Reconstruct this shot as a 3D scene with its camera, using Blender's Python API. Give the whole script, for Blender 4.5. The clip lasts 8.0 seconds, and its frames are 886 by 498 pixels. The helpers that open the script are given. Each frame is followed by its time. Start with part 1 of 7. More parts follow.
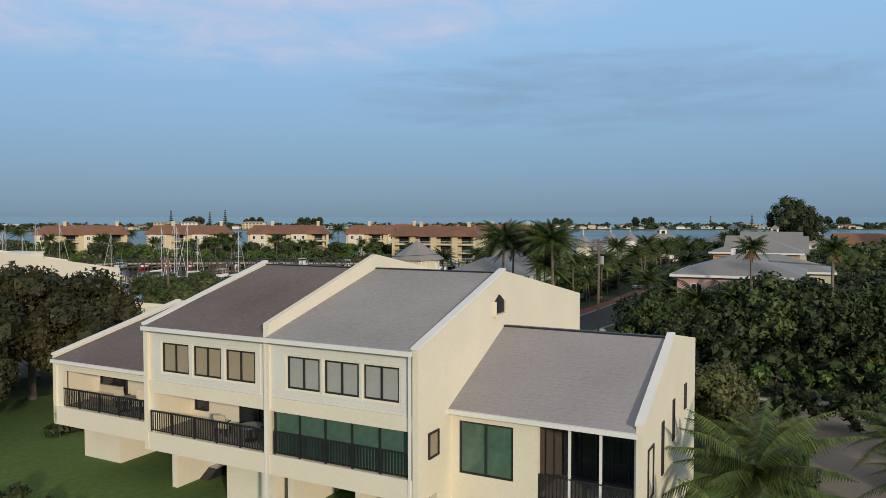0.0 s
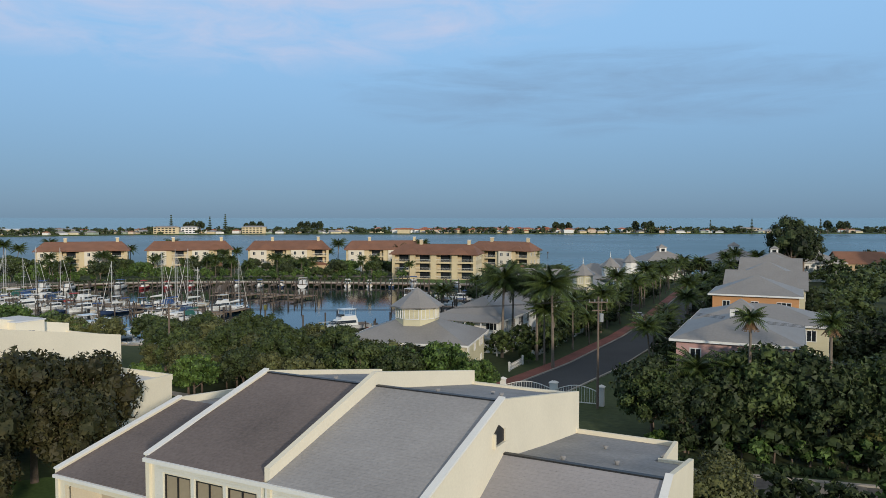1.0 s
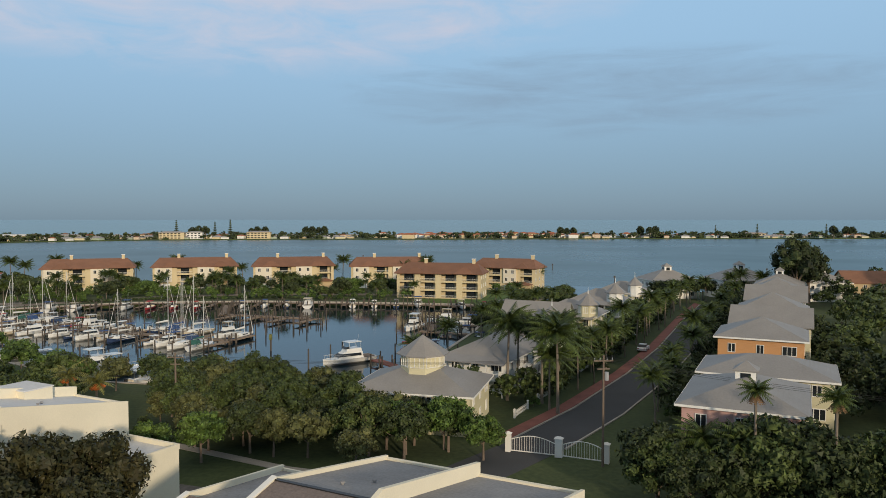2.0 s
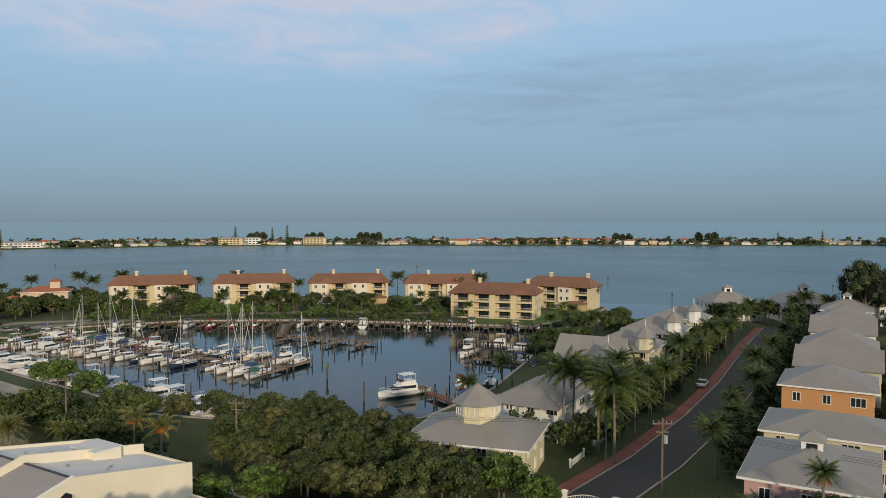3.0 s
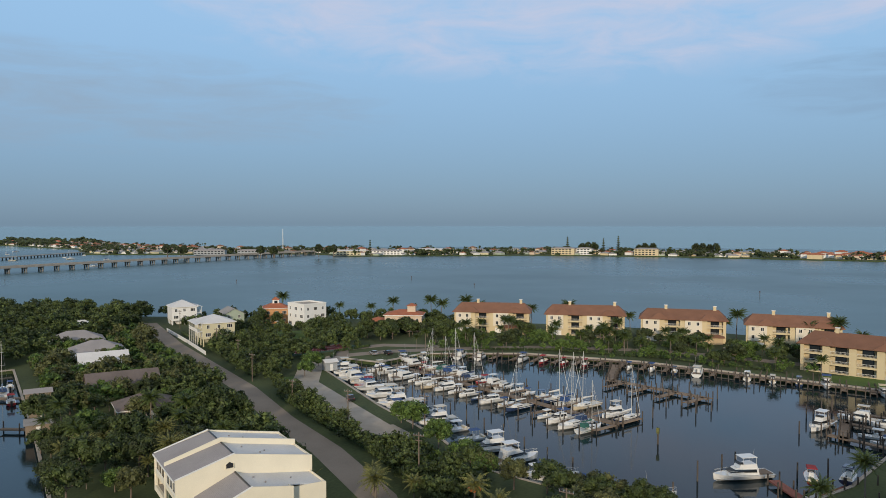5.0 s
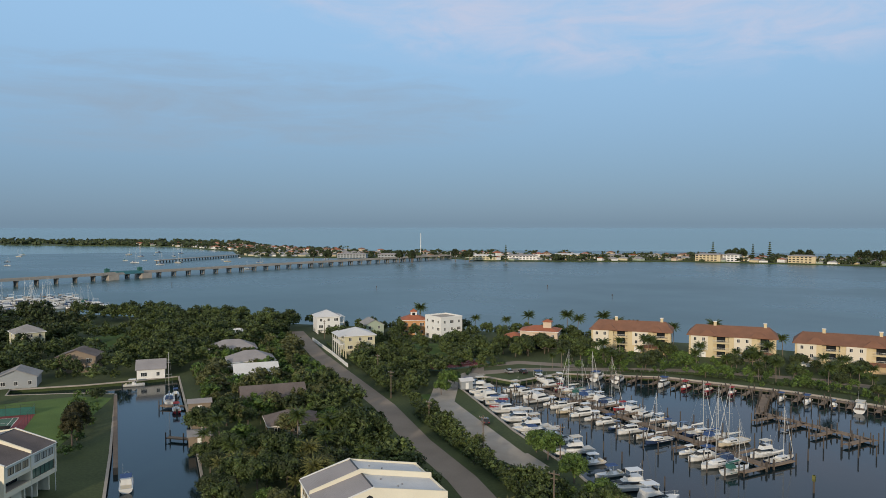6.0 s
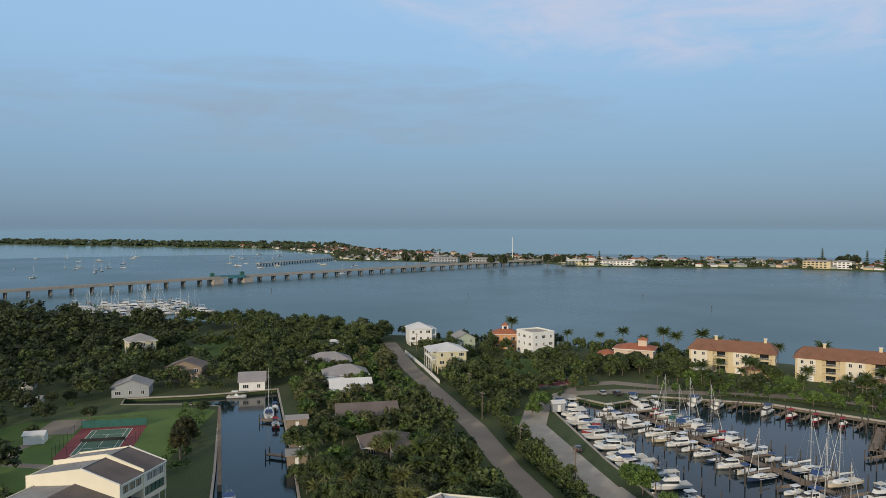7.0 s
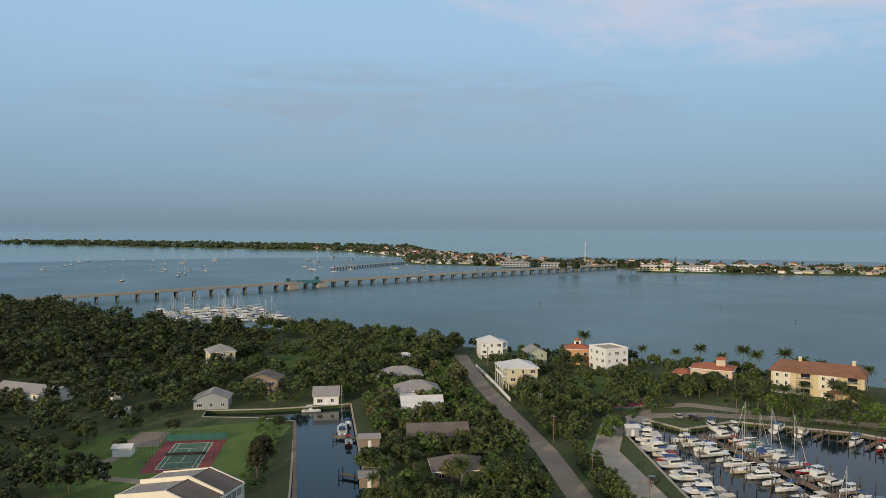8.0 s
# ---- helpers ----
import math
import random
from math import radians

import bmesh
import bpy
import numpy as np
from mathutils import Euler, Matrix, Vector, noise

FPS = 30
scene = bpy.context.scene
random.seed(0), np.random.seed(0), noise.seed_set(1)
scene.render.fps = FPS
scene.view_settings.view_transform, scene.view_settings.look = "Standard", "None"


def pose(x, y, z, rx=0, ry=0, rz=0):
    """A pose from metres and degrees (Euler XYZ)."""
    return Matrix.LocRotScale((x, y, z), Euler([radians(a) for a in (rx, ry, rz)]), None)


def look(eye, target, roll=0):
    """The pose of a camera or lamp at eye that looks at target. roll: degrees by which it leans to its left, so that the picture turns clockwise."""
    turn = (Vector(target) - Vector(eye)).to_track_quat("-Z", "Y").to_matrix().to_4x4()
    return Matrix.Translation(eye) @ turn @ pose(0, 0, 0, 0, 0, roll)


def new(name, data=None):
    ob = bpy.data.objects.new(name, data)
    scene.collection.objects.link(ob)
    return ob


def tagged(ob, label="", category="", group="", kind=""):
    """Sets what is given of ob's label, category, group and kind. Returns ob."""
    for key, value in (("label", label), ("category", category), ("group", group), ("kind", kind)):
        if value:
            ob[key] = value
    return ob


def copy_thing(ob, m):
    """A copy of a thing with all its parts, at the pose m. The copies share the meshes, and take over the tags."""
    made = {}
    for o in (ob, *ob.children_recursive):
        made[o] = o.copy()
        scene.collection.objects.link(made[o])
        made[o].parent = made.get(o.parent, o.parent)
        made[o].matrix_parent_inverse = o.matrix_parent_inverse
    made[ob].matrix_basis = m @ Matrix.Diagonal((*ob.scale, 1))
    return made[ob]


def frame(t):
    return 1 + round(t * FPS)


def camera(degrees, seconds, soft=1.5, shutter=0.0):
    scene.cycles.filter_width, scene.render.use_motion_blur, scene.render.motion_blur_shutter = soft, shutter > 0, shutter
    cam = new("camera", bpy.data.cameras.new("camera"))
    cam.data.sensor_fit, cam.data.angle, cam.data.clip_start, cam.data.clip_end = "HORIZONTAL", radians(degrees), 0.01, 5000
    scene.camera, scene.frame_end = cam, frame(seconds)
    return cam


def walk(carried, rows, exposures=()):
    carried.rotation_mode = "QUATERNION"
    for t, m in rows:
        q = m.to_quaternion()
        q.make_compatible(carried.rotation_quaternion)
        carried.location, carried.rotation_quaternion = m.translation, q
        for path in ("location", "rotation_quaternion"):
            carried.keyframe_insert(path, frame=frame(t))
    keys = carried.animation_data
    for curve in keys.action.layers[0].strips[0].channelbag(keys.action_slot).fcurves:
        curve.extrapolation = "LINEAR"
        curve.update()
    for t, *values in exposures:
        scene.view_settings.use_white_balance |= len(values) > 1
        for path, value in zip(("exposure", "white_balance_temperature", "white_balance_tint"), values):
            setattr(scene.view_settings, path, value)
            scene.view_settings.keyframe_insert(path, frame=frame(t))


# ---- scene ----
cam = camera(62.2, 8.0, soft=0.8)
F_PIX = 784.0 / math.tan(radians(31.1))
# seconds, heading to the left in degrees, height of the true horizon above the picture's middle
TURNS = [(0.0, 0.0, 53.0), (0.5, 0.0, 53.2), (1.0, 0.0, 53.3), (1.5, 0.02, 53.0), (1.8, 0.1, 52.4), (2.3, 1.15, 51.0),
         (2.8, 3.42, 49.5), (3.0, 4.5, 49.0), (3.5, 9.5, 48.2), (4.0, 16.35, 47.0), (4.5, 23.5, 46.2), (5.0, 29.9, 45.6),
         (5.6, 36.8, 45.1), (6.3, 42.9, 44.6), (6.5, 44.46, 44.5), (7.0, 47.6, 44.4), (7.5, 50.46, 44.2), (8.0, 53.15, 44.0)]
RISE, EYE = 6.4, 16.0


def drift(t):
    """Seconds of slow sideways drift, which sets in once the turn begins."""
    k = min(1.0, max(0.0, (t - 1.3) / 1.7))
    return t * k * k * (3 - 2 * k)


walk(cam, [(t, pose(-0.14 * drift(t), 0.05 * drift(t), EYE + RISE * t, 90 - math.degrees(math.atan(h / F_PIX)), 0, yaw)) for t, yaw, h in TURNS],
     exposures=[(0.0, -0.03, 6200, 10), (1.0, 0.0, 5900, 8), (1.5, 0.0, 6400, 8), (3.0, 0.0, 6800, 10), (4.5, 0.0, 6300, 10), (7.0, 0.0, 6400, 10), (8.0, 0.03, 6800, 10)])

# ---- world and sun ----
SUN_DIR = Vector((0.36, -0.93, 0.0)).normalized()
SUN_ELEV = radians(13)
world = bpy.data.worlds.new("sky")
scene.world = world
world.use_nodes = True
wn, wl = world.node_tree.nodes, world.node_tree.links
wn.clear()


def wnode(kind, **kw):
    n = wn.new(kind)
    for key, value in kw.items():
        n.inputs[key].default_value = value
    return n


def wmath(op, a, b=0.0, clamp=False):
    n = wn.new("ShaderNodeMath")
    n.operation, n.use_clamp = op, clamp
    for i, value in enumerate((a, b)):
        if isinstance(value, (int, float)):
            n.inputs[i].default_value = value
        else:
            wl.new(value, n.inputs[i])
    return n.outputs[0]


def wmix(fac, a, b):
    n = wn.new("ShaderNodeMix")
    n.data_type = "RGBA"
    for i, value in ((0, fac), (6, a), (7, b)):
        if isinstance(value, (int, float, tuple)):
            n.inputs[i].default_value = value
        else:
            wl.new(value, n.inputs[i])
    return n.outputs[2]


sky = wn.new("ShaderNodeTexSky")
sky.sky_type = "NISHITA"
sky.sun_disc = False
sky.sun_elevation, sky.sun_rotation = SUN_ELEV, math.atan2(SUN_DIR.x, SUN_DIR.y)
sky.altitude, sky.air_density, sky.dust_density, sky.ozone_density = 0, 1.0, 0.6, 2.0
coord = wn.new("ShaderNodeTexCoord")
sep = wn.new("ShaderNodeSeparateXYZ")
wl.new(coord.outputs["Generated"], sep.inputs[0])
el = wmath("ARCSINE", sep.outputs[2])
az = wmath("ARCTAN2", sep.outputs[0], sep.outputs[1])
# grey-blue haze that lies along the horizon, and paler air over it
haze = wmath("POWER", wmath("SUBTRACT", 1.0, wmath("MULTIPLY", wmath("ABSOLUTE", el), 3.6), True), 1.5)
tone = wmix(haze, (0.345, 0.56, 0.81, 1), (0.166, 0.262, 0.362, 1))
dim = wn.new("ShaderNodeVectorMath")
dim.operation = "SCALE"
dim.inputs["Scale"].default_value = 0.10
wl.new(sky.outputs[0], dim.inputs[0])
clear_sky = wmix(0.9, dim.outputs[0], tone)
# an unseen pale warm cloud tone overhead, added to make the skylight less blue
overhead_fill_fac = wmath("MULTIPLY", wmath("SUBTRACT", el, 0.42), 3.0, True)
base_sky = wmix(overhead_fill_fac, clear_sky, (0.50, 0.475, 0.45, 1))


def cloud(az0, az_half, el0, el_half, scale, stretch, low, high, seed):
    """Soft wind-drawn cloud: noise stretched along the horizon inside a soft ellipse of the sky."""
    comb = wn.new("ShaderNodeCombineXYZ")
    wl.new(wmath("MULTIPLY", az, scale), comb.inputs[0])
    wl.new(wmath("MULTIPLY", el, scale * stretch), comb.inputs[1])
    comb.inputs[2].default_value = seed
    nz = wnode("ShaderNodeTexNoise", Scale=1.0, Detail=9.0, Roughness=0.62, Distortion=0.5)
    wl.new(comb.outputs[0], nz.inputs["Vector"])
    dx = wmath("DIVIDE", wmath("SUBTRACT", az, radians(az0)), radians(az_half))
    dy = wmath("DIVIDE", wmath("SUBTRACT", el, radians(el0)), radians(el_half))
    rr = wmath("ADD", wmath("MULTIPLY", dx, dx), wmath("MULTIPLY", dy, dy))
    mask = wmath("SUBTRACT", 1.0, rr, True)
    d = wmath("MULTIPLY", wmath("SUBTRACT", wmath("ADD", nz.outputs[0], wmath("MULTIPLY", mask, 0.25)), low), 1.0 / (high - low), True)
    return wmath("MULTIPLY", d, wmath("MULTIPLY", mask, 3.0, True), True)


high_cloud = cloud(-20, 40, 20.5, 10.5, 8.0, 3.2, 0.46, 0.80, 3.0)
streaks = cloud(12, 22, 9.5, 3.6, 6.0, 6.0, 0.5, 0.95, 8.0)
streaks2 = cloud(-58, 26, 8.5, 4.2, 6.0, 6.0, 0.5, 0.95, 5.0)
c1 = wmix(wmath("MULTIPLY", high_cloud, 0.8), base_sky, (0.55, 0.585, 0.72, 1))
c2 = wmix(wmath("MULTIPLY", streaks, 0.75), c1, (0.235, 0.335, 0.46, 1))
c3 = wmix(wmath("MULTIPLY", streaks2, 0.75), c2, (0.30, 0.38, 0.47, 1))
bg = wnode("ShaderNodeBackground", Strength=1.0)
wl.new(c3, bg.inputs[0])
wout = wn.new("ShaderNodeOutputWorld")
wl.new(bg.outputs[0], wout.inputs[0])

sun_data = bpy.data.lights.new("sun", "SUN")
sun_data.energy, sun_data.angle, sun_data.color = 2.7, radians(3.0), (1.0, 0.82, 0.60)
sun = new("sun", sun_data)
toward = Vector((SUN_DIR.x * math.cos(SUN_ELEV), SUN_DIR.y * math.cos(SUN_ELEV), math.sin(SUN_ELEV)))
sun.matrix_world = look(toward * 400, (0, 0, 0))

# ---- materials ----
MATS = {}


def mat(name, color, rough=0.7, scale=1.5, vary=0.25, fine=12.0, bump=0.15, metal=0.0, tint=None, per_object=0.0, coat=0.0,
        wave=None, island=0.0):
    """A surface with stains at one scale and grain at another. wave: (spacing in metres, axis, depth) adds courses or ribs."""
    if name in MATS:
        return MATS[name]
    m = bpy.data.materials.new(name)
    MATS[name] = m
    m.use_nodes = True
    n, l = m.node_tree.nodes, m.node_tree.links
    b = n["Principled BSDF"]
    b.inputs["Roughness"].default_value = rough
    b.inputs["Metallic"].default_value = metal
    b.inputs["Coat Weight"].default_value = coat
    tc = n.new("ShaderNodeTexCoord")
    big = n.new("ShaderNodeTexNoise")
    big.inputs["Scale"].default_value, big.inputs["Detail"].default_value = scale, 6
    small = n.new("ShaderNodeTexNoise")
    small.inputs["Scale"].default_value, small.inputs["Detail"].default_value = fine, 4
    for t in (big, small):
        l.new(tc.outputs["Object"], t.inputs["Vector"])
    lo = tuple(c * (1 - vary) for c in color)
    hi = tint if tint else tuple(min(1, c * (1 + vary)) for c in color)
    ramp = n.new("ShaderNodeValToRGB")
    ramp.color_ramp.elements[0].position, ramp.color_ramp.elements[1].position = 0.3, 0.7
    ramp.color_ramp.elements[0].color, ramp.color_ramp.elements[1].color = (*lo, 1), (*hi, 1)
    addn = n.new("ShaderNodeMath")
    addn.operation = "MULTIPLY_ADD"
    addn.inputs[1].default_value = 0.45
    sc = n.new("ShaderNodeMath")
    sc.operation = "MULTIPLY"
    sc.inputs[1].default_value = 0.55
    l.new(big.outputs[0], sc.inputs[0])
    l.new(small.outputs[0], addn.inputs[0])
    l.new(sc.outputs[0], addn.inputs[2])
    l.new(addn.outputs[0], ramp.inputs[0])
    col = ramp.outputs[0]
    if per_object or island:
        if island:
            src = n.new("ShaderNodeNewGeometry").outputs["Random Per Island"]
        else:
            src = n.new("ShaderNodeObjectInfo").outputs["Random"]
        mr = n.new("ShaderNodeMapRange")
        amount = per_object or island
        mr.inputs[3].default_value, mr.inputs[4].default_value = 1 - amount, 1 + amount
        l.new(src, mr.inputs[0])
        mul = n.new("ShaderNodeVectorMath")
        mul.operation = "SCALE"
        l.new(col, mul.inputs[0])
        l.new(mr.outputs[0], mul.inputs["Scale"])
        col = mul.outputs[0]
    l.new(col, b.inputs["Base Color"])
    height = small.outputs[0]
    if wave:
        wv = n.new("ShaderNodeTexWave")
        wv.bands_direction = wave[1]
        wv.wave_profile = "SAW"
        wv.inputs["Scale"].default_value = 0.314 / wave[0]
        wv.inputs["Distortion"].default_value = 0.15
        l.new(tc.outputs["Object"], wv.inputs["Vector"])
        bp2 = n.new("ShaderNodeBump")
        bp2.inputs["Strength"].default_value, bp2.inputs["Distance"].default_value = 0.8, wave[2]
        l.new(wv.outputs[0], bp2.inputs["Height"])
    if bump:
        bp = n.new("ShaderNodeBump")
        bp.inputs["Strength"].default_value, bp.inputs["Distance"].default_value = bump, 0.05
        l.new(height, bp.inputs["Height"])
        if wave:
            l.new(bp2.outputs[0], bp.inputs["Normal"])
        l.new(bp.outputs[0], b.inputs["Normal"])
    return m


def glass_mat(name, color, rough=0.06):
    m = mat(name, color, rough, 0.6, 0.3, 3.0, 0.0)
    m.node_tree.nodes["Principled BSDF"].inputs["IOR"].default_value = 1.5
    return m


STUCCO = mat("cream_stucco", (0.76, 0.70, 0.55), 0.85, 0.35, 0.07, 9, 0.12)
WHITE = mat("white_paint", (0.76, 0.75, 0.71), 0.7, 0.5, 0.06, 10, 0.06)
SIDING = mat("white_clapboard", (0.78, 0.76, 0.69), 0.7, 0.5, 0.06, 10, 0.05, wave=(0.16, "Z", 0.03))
SHINGLE_G = mat("grey_asphalt_shingle", (0.30, 0.29, 0.285), 0.9, 0.25, 0.2, 6, 0.5, wave=(0.2, "Y", 0.04))
SHINGLE_D = mat("dark_weathered_shingle", (0.145, 0.12, 0.112), 0.9, 0.22, 0.35, 6, 0.5, wave=(0.2, "Y", 0.04))
SHINGLE_L = mat("pale_asphalt_shingle", (0.30, 0.285, 0.29), 0.9, 0.25, 0.14, 6, 0.5, wave=(0.2, "Y", 0.04))
FLATROOF = mat("grey_membrane_roof", (0.25, 0.245, 0.245), 0.8, 0.3, 0.3, 5, 0.15)
WHITEROOF = mat("white_membrane_roof", (0.62, 0.62, 0.62), 0.75, 0.2, 0.14, 4, 0.1)
BLACK = mat("black_metal", (0.02, 0.02, 0.022), 0.45, 2, 0.2, 20, 0.05)
GLASS_G = glass_mat("green_tinted_glass", (0.075, 0.135, 0.10), 0.08)
GLASS_D = glass_mat("dark_glass", (0.02, 0.024, 0.028))
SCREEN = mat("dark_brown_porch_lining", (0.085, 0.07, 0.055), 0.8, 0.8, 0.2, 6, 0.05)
BLIND = mat("pale_blinds", (0.36, 0.36, 0.33), 0.6, 0.8, 0.1, 6, 0.0, wave=(0.08, "Z", 0.02))
BLIND_T = mat("tan_blinds", (0.34, 0.28, 0.19), 0.6, 0.8, 0.1, 6, 0.0, wave=(0.08, "Z", 0.02))
METALROOF = mat("grey_standing_seam_metal", (0.27, 0.255, 0.24), 0.55, 0.3, 0.14, 4, 0.05, 0.1, wave=(0.45, "X", 0.05))
TILE_O = mat("terracotta_roof_tiles", (0.225, 0.108, 0.064), 0.85, 0.3, 0.22, 5, 0.4, per_object=0.08, wave=(0.35, "X", 0.08))
TILE_R = mat("red_clay_tiles", (0.36, 0.12, 0.06), 0.8, 0.4, 0.2, 5, 0.3, wave=(0.3, "X", 0.08))
CREAM = mat("cream_condo_stucco", (0.60, 0.50, 0.31), 0.85, 0.2, 0.08, 8, 0.1)
TAN = mat("tan_stucco", (0.48, 0.36, 0.21), 0.85, 0.2, 0.08, 8, 0.1)
YELLOW = mat("pale_yellow_siding", (0.62, 0.57, 0.38), 0.75, 0.4, 0.07, 8, 0.05, wave=(0.2, "Z", 0.03))
GREENISH = mat("pale_green_siding", (0.38, 0.44, 0.34), 0.75, 0.4, 0.07, 8, 0.05, wave=(0.2, "Z", 0.03))
ORANGE = mat("orange_siding", (0.58, 0.30, 0.13), 0.75, 0.4, 0.07, 8, 0.05, wave=(0.2, "Z", 0.03))
PINK = mat("pink_siding", (0.56, 0.35, 0.32), 0.75, 0.4, 0.07, 8, 0.05, wave=(0.2, "Z", 0.03))
GREYWALL = mat("grey_siding", (0.33, 0.35, 0.36), 0.75, 0.4, 0.1, 8, 0.05, wave=(0.2, "Z", 0.03))
TAUPE = mat("taupe_shingle_siding", (0.24, 0.19, 0.14), 0.8, 0.4, 0.15, 8, 0.1)
ASPHALT = mat("dark_asphalt", (0.05, 0.052, 0.056), 0.9, 0.15, 0.25, 6, 0.3)
OLDROAD = mat("worn_grey_asphalt", (0.24, 0.205, 0.17), 0.9, 0.12, 0.2, 5, 0.3)
CONCRETE = mat("concrete", (0.36, 0.325, 0.28), 0.85, 0.25, 0.2, 6, 0.2)
MIDROAD = mat("grey_patched_asphalt", (0.11, 0.10, 0.092), 0.85, 0.1, 0.45, 2, 0.3)
SAND = mat("pale_gravel", (0.22, 0.19, 0.155), 0.95, 0.2, 0.15, 8, 0.4)
BRICKRED = mat("red_brick_paving", (0.23, 0.088, 0.068), 0.9, 0.5, 0.3, 9, 0.3)
TIMBER = mat("weathered_dock_timber", (0.20, 0.15, 0.11), 0.9, 0.5, 0.3, 9, 0.3, per_object=0.1)
PILE = mat("dark_timber_piling", (0.085, 0.07, 0.058), 0.9, 0.5, 0.3, 7, 0.3, per_object=0.15)
HULLW = mat("white_gelcoat", (0.72, 0.72, 0.70), 0.25, 0.6, 0.05, 6, 0.0, coat=0.3)
HULLB = mat("cream_gelcoat", (0.60, 0.52, 0.38), 0.3, 0.6, 0.06, 6, 0.0, coat=0.3)
HULLN = mat("navy_gelcoat", (0.03, 0.05, 0.11), 0.25, 0.6, 0.1, 6, 0.0, coat=0.3)
CANVAS_B = mat("blue_canvas", (0.035, 0.08, 0.21), 0.9, 1.0, 0.2, 8, 0.1)
CANVAS_R = mat("red_canvas", (0.28, 0.03, 0.035), 0.9, 1.0, 0.2, 8, 0.1)
CANVAS_T = mat("teal_canvas", (0.03, 0.12, 0.10), 0.9, 1.0, 0.2, 8, 0.1)
ALU = mat("aluminium_spar", (0.60, 0.60, 0.58), 0.4, 1, 0.1, 10, 0.0, 0.3)
BARK = mat("grey_brown_bark", (0.17, 0.13, 0.10), 0.95, 1.0, 0.3, 8, 0.4)
PALMBARK = mat("pale_palm_trunk", (0.20, 0.165, 0.13), 0.95, 1.0, 0.25, 6, 0.3, wave=(0.25, "Z", 0.04))


def leaf_mat(name, color, tint, island=0.42):
    m = mat(name, color, 0.6, 0.14, 0.3, 1.6, 0.0, tint=tint, island=island)
    b = m.node_tree.nodes["Principled BSDF"]
    for node in m.node_tree.nodes:
        if node.bl_idname == "ShaderNodeValToRGB":
            node.color_ramp.elements[0].position, node.color_ramp.elements[1].position = 0.4, 0.6
    b.inputs["Specular IOR Level"].default_value = 0.3
    return m


LEAF = leaf_mat("green_foliage", (0.028, 0.047, 0.014), (0.096, 0.128, 0.036))
LEAF_B = leaf_mat("bright_green_foliage", (0.038, 0.076, 0.015), (0.118, 0.185, 0.040))
LEAF_D = leaf_mat("dark_green_foliage", (0.018, 0.031, 0.011), (0.064, 0.085, 0.028))
LEAF_O = leaf_mat("olive_foliage", (0.052, 0.062, 0.022), (0.128, 0.136, 0.048))
LEAF_M = leaf_mat("bronze_green_magnolia_leaves", (0.03, 0.036, 0.013), (0.066, 0.058, 0.021))
FROND = leaf_mat("palm_fronds", (0.042, 0.068, 0.014), (0.095, 0.13, 0.03))
FROND_Y = leaf_mat("yellow_green_palm_fronds", (0.10, 0.11, 0.03), (0.17, 0.17, 0.05))
FRUIT = mat("orange_palm_fruit", (0.50, 0.14, 0.03), 0.7, 2, 0.3, 9, 0.2)
DEADFROND = mat("dry_brown_fronds", (0.20, 0.12, 0.06), 0.9, 1, 0.3, 6, 0.2)
HEDGE = leaf_mat("clipped_hedge_leaves", (0.035, 0.058, 0.020), (0.06, 0.09, 0.026))

# the lawns and bare ground
LAND = mat("lawn_and_bare_soil", (0.030, 0.054, 0.012), 0.95, 0.05, 0.35, 1.5, 0.5, tint=(0.072, 0.098, 0.030))
LAWN = mat("mown_lawn", (0.062, 0.125, 0.018), 0.95, 0.08, 0.3, 3.0, 0.4, tint=(0.110, 0.185, 0.034))

def water_mat(name, color, rough_low, rough_high, strength, scale, gloss=0.5):
    m = bpy.data.materials.new(name)
    m.use_nodes = True
    n, l = m.node_tree.nodes, m.node_tree.links
    b = n["Principled BSDF"]
    b.inputs["Base Color"].default_value = (*color, 1)
    b.inputs["IOR"].default_value = 1.333
    b.inputs["Specular IOR Level"].default_value = gloss
    tc = n.new("ShaderNodeTexCoord")
    rip = n.new("ShaderNodeTexNoise")
    rip.inputs["Scale"].default_value, rip.inputs["Detail"].default_value, rip.inputs["Roughness"].default_value = scale, 5, 0.6
    l.new(tc.outputs["Object"], rip.inputs["Vector"])
    swell = n.new("ShaderNodeTexNoise")
    swell.inputs["Scale"].default_value, swell.inputs["Detail"].default_value = 0.006, 4
    l.new(tc.outputs["Object"], swell.inputs["Vector"])
    mr = n.new("ShaderNodeMapRange")
    mr.inputs[1].default_value, mr.inputs[2].default_value = 0.35, 0.65
    mr.inputs[3].default_value, mr.inputs[4].default_value = rough_low, rough_high
    l.new(swell.outputs[0], mr.inputs[0])
    l.new(mr.outputs[0], b.inputs["Roughness"])
    bp = n.new("ShaderNodeBump")
    bp.inputs["Strength"].default_value, bp.inputs["Distance"].default_value = strength, 0.15
    l.new(rip.outputs[0], bp.inputs["Height"])
    l.new(bp.outputs[0], b.inputs["Normal"])
    return m


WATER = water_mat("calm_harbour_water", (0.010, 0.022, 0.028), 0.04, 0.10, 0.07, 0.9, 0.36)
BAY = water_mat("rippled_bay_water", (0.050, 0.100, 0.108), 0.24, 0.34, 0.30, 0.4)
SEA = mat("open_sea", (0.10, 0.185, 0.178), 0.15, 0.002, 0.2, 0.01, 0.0)

